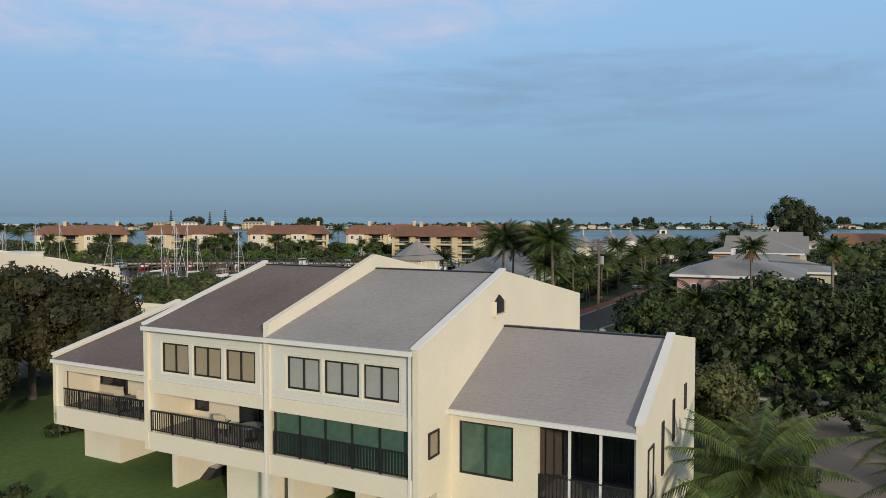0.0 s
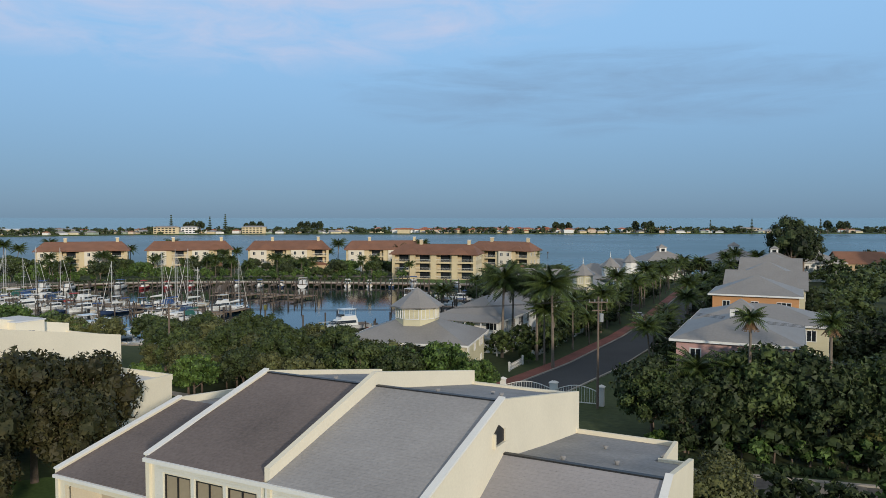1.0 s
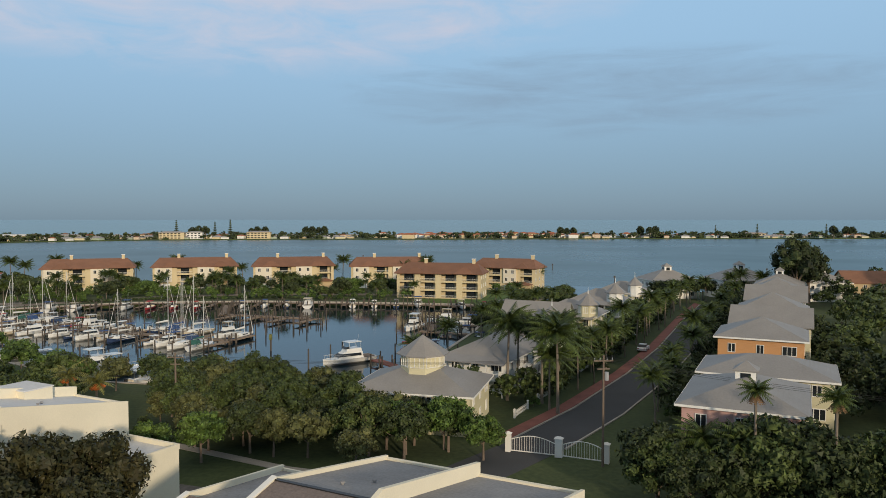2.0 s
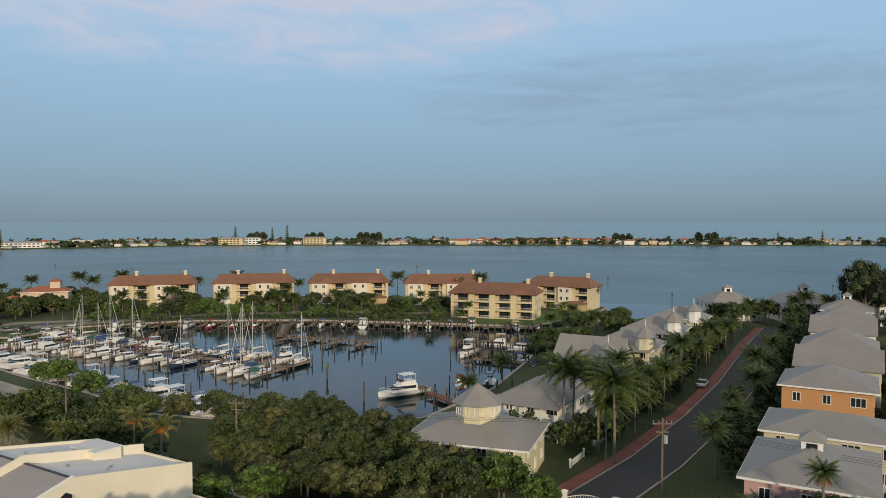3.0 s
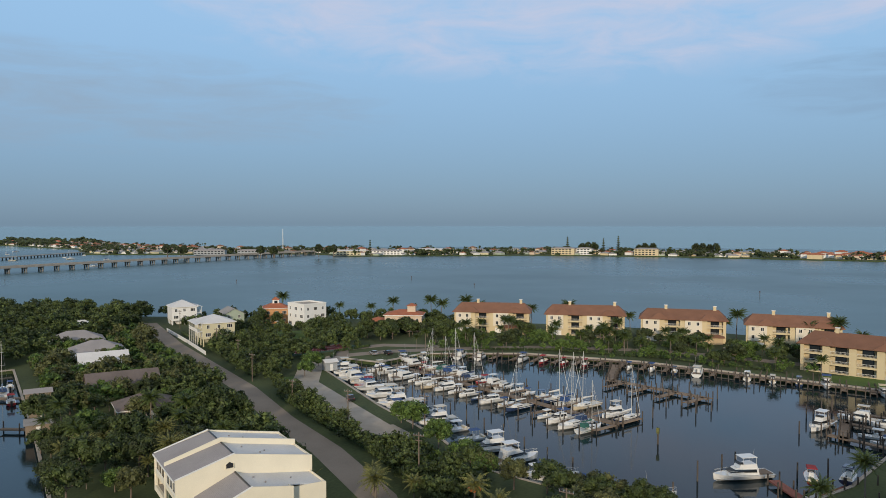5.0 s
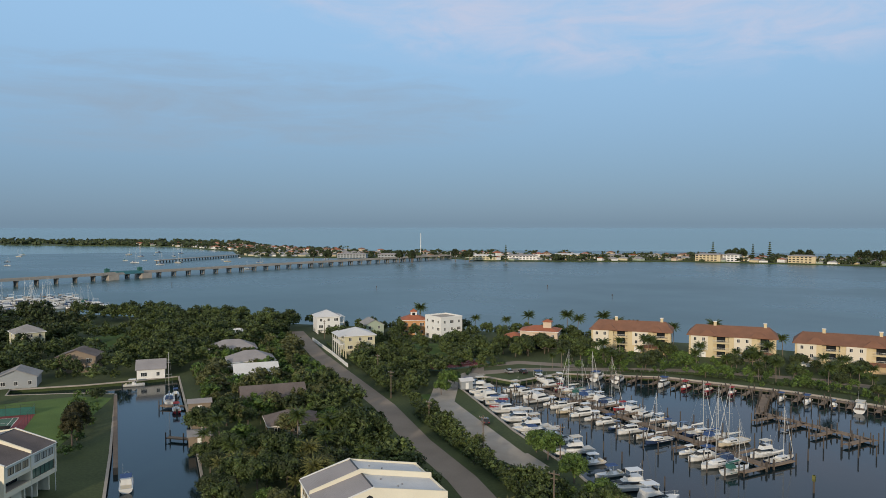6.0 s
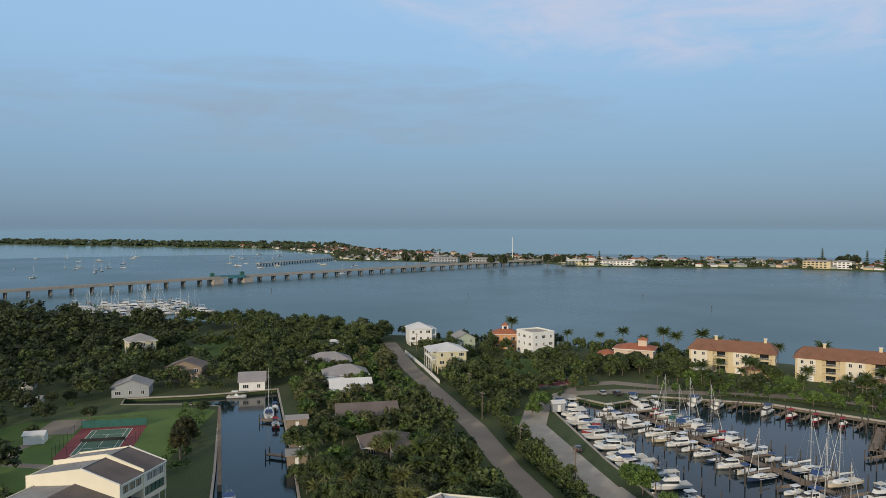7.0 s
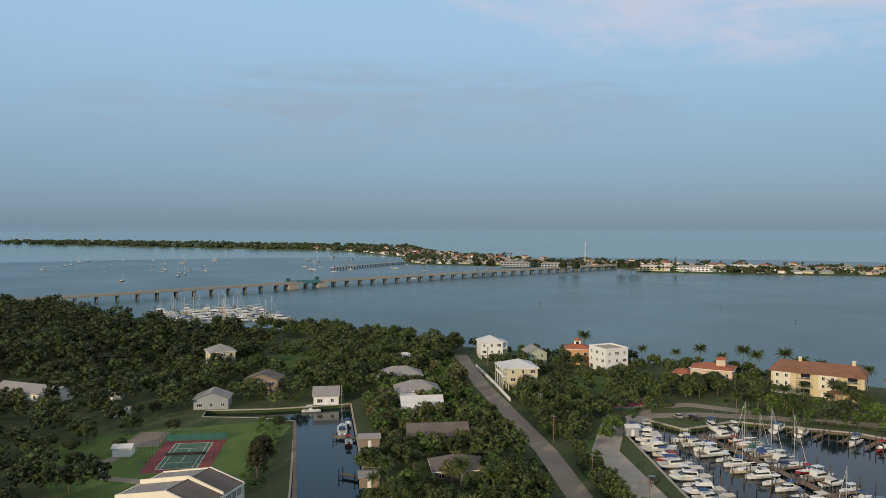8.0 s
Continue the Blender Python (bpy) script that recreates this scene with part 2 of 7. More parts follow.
# ---- building blocks ----
class Shape:
    """Collects corners and faces of one mesh."""

    def __init__(self):
        self.v, self.f = [], []

    def add(self, verts, faces, m=None):
        k = len(self.v)
        self.v += [tuple(m @ Vector(p)) for p in verts] if m else [tuple(p) for p in verts]
        self.f += [tuple(i + k for i in face) for face in faces]
        return self

    def box(self, x0, x1, y0, y1, z0, z1, m=None):
        return self.add([(x0, y0, z0), (x1, y0, z0), (x1, y1, z0), (x0, y1, z0), (x0, y0, z1), (x1, y0, z1), (x1, y1, z1), (x0, y1, z1)],
                        [(0, 3, 2, 1), (4, 5, 6, 7), (0, 1, 5, 4), (1, 2, 6, 5), (2, 3, 7, 6), (3, 0, 4, 7)], m)

    def tube(self, a, b, r0, r1=None, n=8):
        r1 = r0 if r1 is None else r1
        a, b = Vector(a), Vector(b)
        q = (b - a).to_track_quat("Z", "Y")
        ring = [q @ Vector((math.cos(2 * math.pi * i / n), math.sin(2 * math.pi * i / n), 0)) for i in range(n)]
        vs = [a + r0 * p for p in ring] + [b + r1 * p for p in ring]
        return self.add(vs, [(i, (i + 1) % n, n + (i + 1) % n, n + i) for i in range(n)] + [tuple(range(n))[::-1], tuple(range(n, 2 * n))])

    def prism(self, outline, z0, z1):
        n = len(outline)
        vs = [(x, y, z0) for x, y in outline] + [(x, y, z1) for x, y in outline]
        return self.add(vs, [(i, (i + 1) % n, n + (i + 1) % n, n + i) for i in range(n)] + [tuple(range(n))[::-1], tuple(range(n, 2 * n))])

    def hip(self, w, d, z, h, over=0.6, thick=0.18, inset=None, x=0.0, y=0.0):
        """Hipped roof over a w by d plan; the ridge runs along the longer side."""
        a, b = w / 2 + over, d / 2 + over
        k = min(a, b) if inset is None else inset
        if a >= b:
            r = [(-(a - k), 0), (a - k, 0)]
            top = [(0, 1, 5, 4), (1, 2, 5), (2, 3, 4, 5), (3, 0, 4)]
        else:
            r = [(0, -(b - k)), (0, b - k)]
            top = [(0, 1, 4), (1, 2, 5, 4), (2, 3, 5), (3, 0, 4, 5)]
        c = [(-a, -b), (a, -b), (a, b), (-a, b)]
        vs = [(x + p, y + q, z) for p, q in c] + [(x + p, y + q, z + h) for p, q in r] + [(x + p, y + q, z - thick) for p, q in c]
        return self.add(vs, top + [(6, 7, 1, 0), (7, 8, 2, 1), (8, 9, 3, 2), (9, 6, 0, 3), (9, 8, 7, 6)])

    def gable(self, w, d, z, h, over=0.5, thick=0.2, x=0.0, y=0.0):
        """Pitched roof of two slabs, its ridge along x."""
        a, b = w / 2 + over, d / 2 + over
        sl = h * over / (d / 2)
        vs = []
        for dz in (0, -thick):
            vs += [(x - a, y - b, z - sl + dz), (x + a, y - b, z - sl + dz), (x + a, y, z + h + dz), (x - a, y, z + h + dz),
                   (x + a, y + b, z - sl + dz), (x - a, y + b, z - sl + dz)]
        return self.add(vs, [(0, 1, 2, 3), (3, 2, 4, 5), (7, 6, 9, 8), (8, 9, 11, 10), (0, 6, 7, 1), (4, 10, 11, 5),
                             (1, 7, 8, 2), (2, 8, 10, 4), (3, 9, 6, 0), (5, 11, 9, 3)])

    def mesh(self, name, material, smooth=False):
        me = bpy.data.meshes.new(name)
        me.from_pydata(self.v, [], self.f)
        me.materials.append(material)
        if smooth:
            me.polygons.foreach_set("use_smooth", [True] * len(me.polygons))
        me.update()
        return me


def thing(name, m, label, category, group="", kind=""):
    ob = new(name)
    ob.matrix_basis = m
    return tagged(ob, label, category, group, kind)


def part(name, shape, material, parent, label="", smooth=False):
    ob = new(name, shape.mesh(name, material, smooth) if isinstance(shape, Shape) else shape)
    ob.parent = parent
    if label:
        ob["label"] = label
    return ob


def at_part(name, mesh, parent, m):
    """One more piece on shared mesh data, at its place on its thing."""
    ob = new(name, mesh)
    ob.parent = parent
    ob.matrix_basis = m
    return ob


def setting(name, shape, material, label, category, m=None):
    ob = new(name, shape.mesh(name, material))
    if m:
        ob.matrix_basis = m
    return tagged(ob, label, category, kind="structure")


def inside(x, y, poly):
    hit, j = False, len(poly) - 1
    for i in range(len(poly)):
        (xi, yi), (xj, yj) = poly[i], poly[j]
        if (yi > y) != (yj > y) and x < (xj - xi) * (y - yi) / (yj - yi) + xi:
            hit = not hit
        j = i
    return hit


def sheet(name, outlines, z0, z1, material, label, category):
    """A level sheet with holes, closed down to z0 at its edges."""
    bm = bmesh.new()
    for loop in outlines:
        vs = [bm.verts.new((x, y, z1)) for x, y in loop]
        for i in range(len(vs)):
            bm.edges.new((vs[i], vs[(i + 1) % len(vs)]))
    bmesh.ops.triangle_fill(bm, edges=bm.edges[:], use_beauty=True)
    if sum(f.normal.z for f in bm.faces) < 0:
        bmesh.ops.reverse_faces(bm, faces=bm.faces[:])
    rim = [e for e in bm.edges if len(e.link_faces) == 1]
    low = bmesh.ops.extrude_edge_only(bm, edges=rim)
    for g in low["geom"]:
        if isinstance(g, bmesh.types.BMVert):
            g.co.z = z0
    bmesh.ops.recalc_face_normals(bm, faces=bm.faces[:])
    me = bpy.data.meshes.new(name)
    bm.to_mesh(me)
    bm.free()
    me.materials.append(material)
    return tagged(new(name, me), label, category, kind="structure")


def strip(pts, width, z0, z1, shape=None, shift=0.0):
    """A slab of even width along a line of plan points, shifted to its right."""
    s = shape or Shape()
    k = len(s.v)
    for i, p in enumerate(pts):
        a = Vector(pts[max(i - 1, 0)])
        b = Vector(pts[min(i + 1, len(pts) - 1)])
        d = (b - a).normalized()
        nrm = Vector((d.y, -d.x))
        for off in (shift - width / 2, shift + width / 2):
            q = Vector(p) + nrm * off
            s.v += [(q.x, q.y, z0), (q.x, q.y, z1)]
    for i in range(len(pts) - 1):
        a, b = k + 4 * i, k + 4 * i + 4
        s.f += [(a + 1, a + 3, b + 3, b + 1), (a, b, b + 2, a + 2), (a, a + 1, b + 1, b), (a + 2, b + 2, b + 3, a + 3)]
    e = k + 4 * (len(pts) - 1)
    s.f += [(k, k + 2, k + 3, k + 1), (e, e + 1, e + 3, e + 2)]
    return s

# ---- water and land ----
GROUND = 1.3
ring = [(math.cos(2 * math.pi * i / 96), math.sin(2 * math.pi * i / 96)) for i in range(96)]


def disc(radii):
    s = Shape()
    for r, z in radii:
        s.v += [(r * c, r * d, z) for c, d in ring]
    for k in range(len(radii) - 1):
        a, b = 96 * k, 96 * (k + 1)
        s.f += [(a + i, b + i, b + (i + 1) % 96, a + (i + 1) % 96) for i in range(96)]
    return s


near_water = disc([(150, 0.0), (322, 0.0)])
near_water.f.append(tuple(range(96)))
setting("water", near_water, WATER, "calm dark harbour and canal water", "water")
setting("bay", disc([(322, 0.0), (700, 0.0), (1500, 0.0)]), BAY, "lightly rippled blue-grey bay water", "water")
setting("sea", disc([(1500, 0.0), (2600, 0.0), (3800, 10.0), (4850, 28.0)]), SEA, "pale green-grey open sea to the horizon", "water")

COAST = [(-900, -500), (-760, 20), (-600, 110), (-500, 125), (-440, 190), (-380, 215), (-310, 245), (-285, 258), (-250, 276), (-215, 290),
         (-180, 304), (-150, 312), (-110, 324), (-60, 330), (0, 322), (32, 308), (41, 292), (36, 278), (10, 238), (-22, 243), (-66, 248),
         (-106, 243), (-138, 224), (-142, 203), (-157, 203), (-159, 190), (-108, 154), (-80, 137), (-64, 124), (-22, 117), (-13, 126),
         (-2, 148), (6, 178), (13, 214), (24, 244), (60, 268), (110, 284), (165, 305), (300, 300), (700, 220), (1000, -500)]
CANAL = [(-110, 48), (-168, 78), (-226, 107), (-236, 100), (-250, 84), (-258, 88), (-247, 106), (-240, 122), (-236, 134), (-157, 93.5), (-102, 64)]
land = sheet("ground", [COAST, CANAL], -2.5, GROUND, LAND, "mixed lawn and bare soil ground behind sea walls", "ground")


def on_land(x, y):
    return inside(x, y, COAST) and not inside(x, y, CANAL)


# concrete cap along the sea walls of marina and canal
cap = strip(COAST[15:35], 0.7, GROUND - 0.35, GROUND + 0.12)
strip(CANAL + CANAL[:1], 0.6, GROUND - 0.3, GROUND + 0.1, cap)
setting("seawall_cap", cap, CONCRETE, "pale concrete cap on the sea wall", "sea wall")

ROAD_E = [(-20, 52), (-2, 73), (11, 89), (21.5, 104.5), (34.8, 128), (48.5, 155.5), (69, 202), (86, 238)]
ROAD_W = [(-40, 66), (-72, 102), (-96, 118), (-121, 131.5), (-152, 151), (-190, 171), (-232, 193), (-290, 228)]
ROAD_X = [(-72, 92), (-40, 76), (-14, 67), (24, 56), (60, 46), (140, 30), (300, 6)]
LOT = [(-88, 131), (-112, 146), (-142, 165), (-158, 187), (-160, 205)]
setting("road", strip(ROAD_E[1:], 7.0, 1.0, GROUND + 0.03), ASPHALT, "dark new asphalt street lined with palms", "road")
setting("road_west", strip(ROAD_W, 6.5, 1.0, GROUND + 0.035), OLDROAD, "worn grey asphalt road along the marina", "road")
setting("road_cross", strip(ROAD_X, 6.5, 1.0, GROUND + 0.025), MIDROAD, "worn grey asphalt road past the townhouses", "road")
setting("marina_lot", strip(LOT, 8.0, 1.0, GROUND + 0.04), CONCRETE, "pale concrete parking strip beside the moorings", "pavement")
setting("marina_drive", strip([(-160, 206), (-150, 222), (-135, 236), (-100, 262), (-60, 272), (-10, 268)], 6.0, 1.0, GROUND + 0.03), OLDROAD,
        "grey drive in front of the condominiums", "road")
setting("loop_road", strip([(-160, 205), (-168, 216), (-160, 232), (-140, 240)], 6.0, 1.0, GROUND + 0.045), OLDROAD, "grey turning loop by the tennis court", "road")
for shift, wide in ((-4.9, 2.0),):
    setting("pavement", strip(ROAD_E[2:], wide, 1.0, GROUND + 0.14, shift=shift), BRICKRED, "red brick pavement with a kerb", "pavement")
kerbs = strip(ROAD_E[2:], 0.25, 1.0, GROUND + 0.16, shift=-3.65)
strip(ROAD_E[2:], 0.25, 1.0, GROUND + 0.16, kerbs, 3.65)
setting("kerb", kerbs, CONCRETE, "pale concrete kerb along the street", "kerb")
path = strip([(-60, 104), (-40, 92), (-18, 80), (0, 74)], 1.4, 1.0, GROUND + 0.06)
setting("footpath", path, CONCRETE, "narrow pale concrete footpath", "pavement")
setting("lawn", strip([(-70, 120), (-95, 135), (-125, 152), (-150, 172)], 7.0, 1.0, GROUND + 0.02, shift=-1.5), LAWN, "mown green verge by the moorings", "lawn")
setting("lawn_canal", Shape().prism([(-172, 64), (-184, 38), (-200, 30), (-240, 30), (-246, 56), (-232, 98), (-222, 104)], 1.0, GROUND + 0.02), LAWN, "bright green mown lawn beside the canal", "lawn")
setting("lawn_front", Shape().prism([(-45, 8), (12, 4), (22, 34), (2, 46), (-22, 60), (-40, 52)], 1.0, 2.4), LAWN, "shaded green lawn beside the townhouses", "lawn")
setting("lawn_tip", Shape().prism([(-12, 244), (10, 240), (36, 280), (38, 292), (26, 300), (12, 262), (-12, 252)], 1.0, GROUND + 0.02), LAWN, "green lawn on the point", "lawn")
setting("lawn_shore", Shape().prism([(-200, 212), (-176, 240), (-196, 262), (-226, 232)], 1.0, GROUND + 0.02), LAWN, "green lawn between villas", "lawn")
setting("lawn_west", Shape().prism([(-345, 140), (-310, 128), (-305, 165), (-350, 185)], 1.0, GROUND + 0.02), LAWN, "open green field", "lawn")
setting("lawn_mid", strip([(-200, 160), (-240, 182), (-280, 206)], 12.0, 1.0, GROUND + 0.02, shift=-10.0), LAWN, "green front gardens by the road", "lawn")

FOOTPRINTS = []  # plans of buildings: centre, cosine and sine of the turn, half width, half depth


def footprint(x, y, rz, w, d, grow=1.3):
    FOOTPRINTS.append((x, y, math.cos(radians(rz)), math.sin(radians(rz)), w / 2 + grow, d / 2 + grow))


BLOCKED = [(-222, 44, 11), (-236, 40, 9), (-206, 40, 10), (-234, 60, 8), (-300, 150, 9), (-318, 150, 11)]  # discs where no tree may stand: x, y, radius


def clear_of(x, y, r=0.0):
    for line, half in ((ROAD_E, 6.5), (ROAD_W, 5.0), (ROAD_X, 5.0), (LOT, 5.5)):
        for a, b in zip(line, line[1:]):
            ax, ay, dx, dy = a[0], a[1], b[0] - a[0], b[1] - a[1]
            k = max(0, min(1, ((x - ax) * dx + (y - ay) * dy) / (dx * dx + dy * dy)))
            if math.hypot(x - ax - k * dx, y - ay - k * dy) < half + r:
                return False
    for hx, hy, ca, sa, hw, hd in FOOTPRINTS:
        dx, dy = x - hx, y - hy
        if abs(ca * dx + sa * dy) < hw + r and abs(ca * dy - sa * dx) < hd + r:
            return False
    return all(math.hypot(x - bx, y - by) > br + r for bx, by, br in BLOCKED)


# ---- windows and walls ----
def house_window(w, h, bars):
    """A small house window: one frame with glazing bars, one pane."""
    fr, t = Shape(), 0.08
    fr.box(-w / 2, w / 2, -0.06, 0.06, -h / 2, -h / 2 + t).box(-w / 2, w / 2, -0.06, 0.06, h / 2 - t, h / 2)
    for i in range(bars + 2):
        x = -w / 2 + t / 2 + (w - t) * i / (bars + 1)
        fr.box(x - t / 2, x + t / 2, -0.057, 0.057, -h / 2 + t, h / 2 - t)
    pane = Shape().box(-w / 2 + t, w / 2 - t, -0.015, 0.015, -h / 2 + t, h / 2 - t)
    return fr.mesh("window", WHITE), pane.mesh("pane", GLASS_D), [0.0]


def window_meshes(w, h, frame_mat, pane_mat, bars=1, depth=0.12):
    """Frame and panes of a window in the x-z plane that looks towards -y."""
    fr = Shape()
    t = 0.07
    fr.box(-w / 2, w / 2, -depth / 2, depth / 2, -h / 2, -h / 2 + t)
    fr.box(-w / 2, w / 2, -depth / 2, depth / 2, h / 2 - t, h / 2)
    for i in range(bars + 2):
        x = -w / 2 + t / 2 + (w - t) * i / (bars + 1)
        fr.box(x - t / 2, x + t / 2, -depth / 2 + 0.003, depth / 2 - 0.003, -h / 2 + t, h / 2 - t)
    pane_w = (w - t) / (bars + 1) - t
    pane = Shape().box(-pane_w / 2, pane_w / 2, -0.015, 0.015, -h / 2 + t, h / 2 - t)
    offs = [-w / 2 + t / 2 + (w - t) * (i + 0.5) / (bars + 1) for i in range(bars + 1)]
    return fr.mesh("frame", frame_mat), pane.mesh("pane", pane_mat), offs


def add_window(parent, meshes, m):
    fr, pane, offs = meshes
    ob = at_part("window", fr, parent, m)
    for x in offs:
        at_part("pane", pane, ob, pose(x, 0.02, 0))
    return ob


def pierced(s, x0, x1, y0, y1, z0, z1, holes):
    """A wall along x with rectangular openings (x0, x1, z0, z1) cut through it."""
    x = x0
    for a, b, c, d in sorted(holes):
        if a > x:
            s.box(x, a, y0, y1, z0, z1)
        if c > z0:
            s.box(a, b, y0, y1, z0, c)
        if d < z1:
            s.box(a, b, y0, y1, d, z1)
        x = b
    if x < x1:
        s.box(x, x1, y0, y1, z0, z1)
    return s


def profile(s, x0, x1, pts):
    """A slab between x0 and x1 with an outline of (y, z) corners."""
    n = len(pts)
    vs = [(x0, y, z) for y, z in pts] + [(x1, y, z) for y, z in pts]
    return s.add(vs, [(i, n + i, n + (i + 1) % n, (i + 1) % n) for i in range(n)] + [tuple(range(n)), tuple(range(n, 2 * n))[::-1]])


BALUSTER = Shape().box(-0.018, 0.018, -0.018, 0.018, 0.0, 0.88).mesh("baluster", BLACK)


def railing(parent, x0, x1, y, z, posts=5):
    s = Shape().box(x0, x1, y - 0.03, y + 0.03, z + 0.98, z + 1.05).box(x0, x1, y - 0.02, y + 0.02, z + 0.08, z + 0.13)
    for i in range(posts):
        x = x0 + 0.04 + (x1 - x0 - 0.08) * i / (posts - 1)
        s.box(x - 0.035, x + 0.035, y - 0.035, y + 0.035, z, z + 1.04)
    rail = part("railing", s, BLACK, parent, "black metal balcony railing")
    n = int((x1 - x0) / 0.15)
    for i in range(1, n):
        at_part("baluster", BALUSTER, rail, pose(x0 + (x1 - x0) * i / n, y, z + 0.12))
    return rail


def townhouses(m, detail=True, left=True, right=True, roofs=None):
    """A row of four stepped townhouses with sloped roofs, a deck storey and open parking below."""
    q_ = m @ Vector((-7.5, 9, 0))
    footprint(q_.x, q_.y, math.degrees(m.to_euler().z), 15.5, 19)
    if left:
        q_ = m @ Vector((-19.5, 10, 0))
        footprint(q_.x, q_.y, math.degrees(m.to_euler().z), 9, 19)
    if right:
        q_ = m @ Vector((4, 7.5, 0))
        footprint(q_.x, q_.y, math.degrees(m.to_euler().z), 8.5, 11)
    row = thing("townhouse_row", m, "cream stucco townhouse row with stepped grey shingle roofs", "townhouse")
    EAVE, RIDGE, DECK, SOFFIT = 10.85, 13.28, 5.85, 5.0
    walls = Shape()
    win_c = [(-6.43, -4.71), (-4.45, -2.72), (-2.47, -0.8)]
    win_b = [(-14.06, -12.34), (-12.0, -10.3), (-9.98, -8.26)]
    # front walls of the two tall units
    pierced(walls, -15.0, 0.0, 0.0, 0.25, 7.8, EAVE, [(a, b, 8.82, 10.2) for a, b in win_b + win_c])
    walls.box(-15.0, 0.0, -0.06, 0.0, 7.75, 8.35)
    for x in (-15.0, -7.7, -0.35):
        walls.box(x, x + 0.35, 0.0, 0.3, DECK, 7.8)
    walls.box(-15.05, 0.0, -0.12, 0.3, SOFFIT, DECK + 0.02)
    # gable walls with parapets; the middle one stands higher
    for x0, x1, up in ((-15.2, -14.95, 0.12), (-7.65, -7.35, 0.75), (-0.1, 0.15, 0.12)):
        pts = [(-0.15, SOFFIT), (-0.15, EAVE + up * 0.9), (8.4, RIDGE + up + 0.1), (20.7, 11.2 + up), (20.7, SOFFIT)]
        profile(walls, x0, x1, pts)
    walls.box(-15.0, 0.0, 20.4, 20.7, SOFFIT, 11.2)
    # lower end units
    if left:
        pierced(walls, -23.6, -15.2, 1.0, 1.25, DECK, 8.35, [(-23.0, -15.5, DECK, 7.85)])
        walls.box(-23.65, -15.2, 0.9, 1.3, SOFFIT - 0.1, DECK + 0.02)
        profile(walls, -23.7, -23.45, [(0.9, SOFFIT), (0.9, 8.65), (9.6, 10.75), (19.0, 9.8), (19.0, SOFFIT)])
        walls.box(-23.5, -15.2, 18.8, 19.0, SOFFIT, 9.6)
    if right:
        pierced(walls, 0.15, 8.05, 2.7, 2.95, 3.9, 8.2, [(0.52, 2.98, 5.45, 7.65), (4.05, 7.9, 4.9, 7.85)])
        profile(walls, 8.0, 8.25, [(2.55, 1.3), (2.55, 8.4), (8.6, 10.95), (14.6, 9.95), (14.6, 1.3)])
        walls.box(0.15, 6.45, 20.2, 20.4, 1.3, 9.0).box(6.25, 6.45, 14.6, 20.2, 1.3, 9.1).box(6.45, 8.0, 14.4, 14.6, 1.3, 9.75)
    # ground storey: set back walls and piers under the deck
    walls.box(-15.0, 0.0, 8.0, 8.25, GROUND, SOFFIT)
    if right:
        walls.box(0.2, 8.0, 3.2, 3.45, GROUND, 3.9)
    for x in (-23.5, -15.1, -11.4, -7.65, -3.9, -0.2)[0 if left else 1:]:
        walls.box(x, x + (3.0 if x in (-11.4, -23.5) else 0.35), 1.4 if x > -16 else 2.6, 8.0, GROUND, SOFFIT)
    part("wall", walls, STUCCO, row)
    # white clapboard face and corner trim on the upper storey
    face = Shape()
    pierced(face, -14.7, -7.95, -0.035, 0.0, 8.36, EAVE - 0.25, [(a - 0.08, b + 0.08, 8.74, 10.28) for a, b in win_b])
    pierced(face, -7.35, -0.4, -0.035, 0.0, 8.36, EAVE - 0.25, [(a - 0.08, b + 0.08, 8.74, 10.28) for a, b in win_c])
    part("siding", face, SIDING, row, "white clapboard siding")
    for x0, x1, up, ya, yb, ea, ri in ((-15.25, -14.9, 0.15, -0.2, 8.4, EAVE, RIDGE), (-0.15, 0.2, 0.15, -0.2, 8.4, EAVE, RIDGE)):
        part("coping", profile(Shape(), x0, x1, [(ya, ea + up * 0.9), (ya, ea + up * 0.9 + 0.1), (yb, ri + up + 0.2), (yb, ri + up + 0.1)]), WHITE, row, "white metal coping")
    if right:
        part("coping", profile(Shape(), 7.95, 8.3, [(2.5, 8.4), (2.5, 8.5), (8.6, 11.05), (8.6, 10.95)]), WHITE, row, "white metal coping")
    if left:
        part("coping", profile(Shape(), -23.75, -23.4, [(0.85, 8.65), (0.85, 8.75), (9.6, 10.85), (9.6, 10.75)]), WHITE, row, "white metal coping")
    # roofs
    for x0, x1, pts, mt, lab in (
            (-14.95, -7.65, [(-0.35, EAVE), (-0.35, EAVE + 0.12), (8.4, RIDGE + 0.12), (8.4, RIDGE)], SHINGLE_D, "dark weathered shingle roof slope"),
            (-7.35, -0.1, [(-0.35, EAVE), (-0.35, EAVE + 0.12), (8.4, RIDGE + 0.12), (8.4, RIDGE)], SHINGLE_G, "grey shingle roof slope"),
            (0.15, 8.0, [(2.4, 8.05), (2.4, 8.17), (8.4, 10.85), (8.4, 10.7)], SHINGLE_L, "pale grey shingle roof slope"),
            (-23.45, -15.2, [(0.75, 8.35), (0.75, 8.5), (9.6, 10.6), (9.6, 10.4)], SHINGLE_D, "dark weathered shingle roof slope")):
        if (x0 > 0 and not right) or (x0 < -20 and not left):
            continue
        if roofs:
            mt, lab = roofs[0], "weathered shingle roof slope"
        part("roof", profile(Shape(), x0, x1, pts), mt, row, lab)
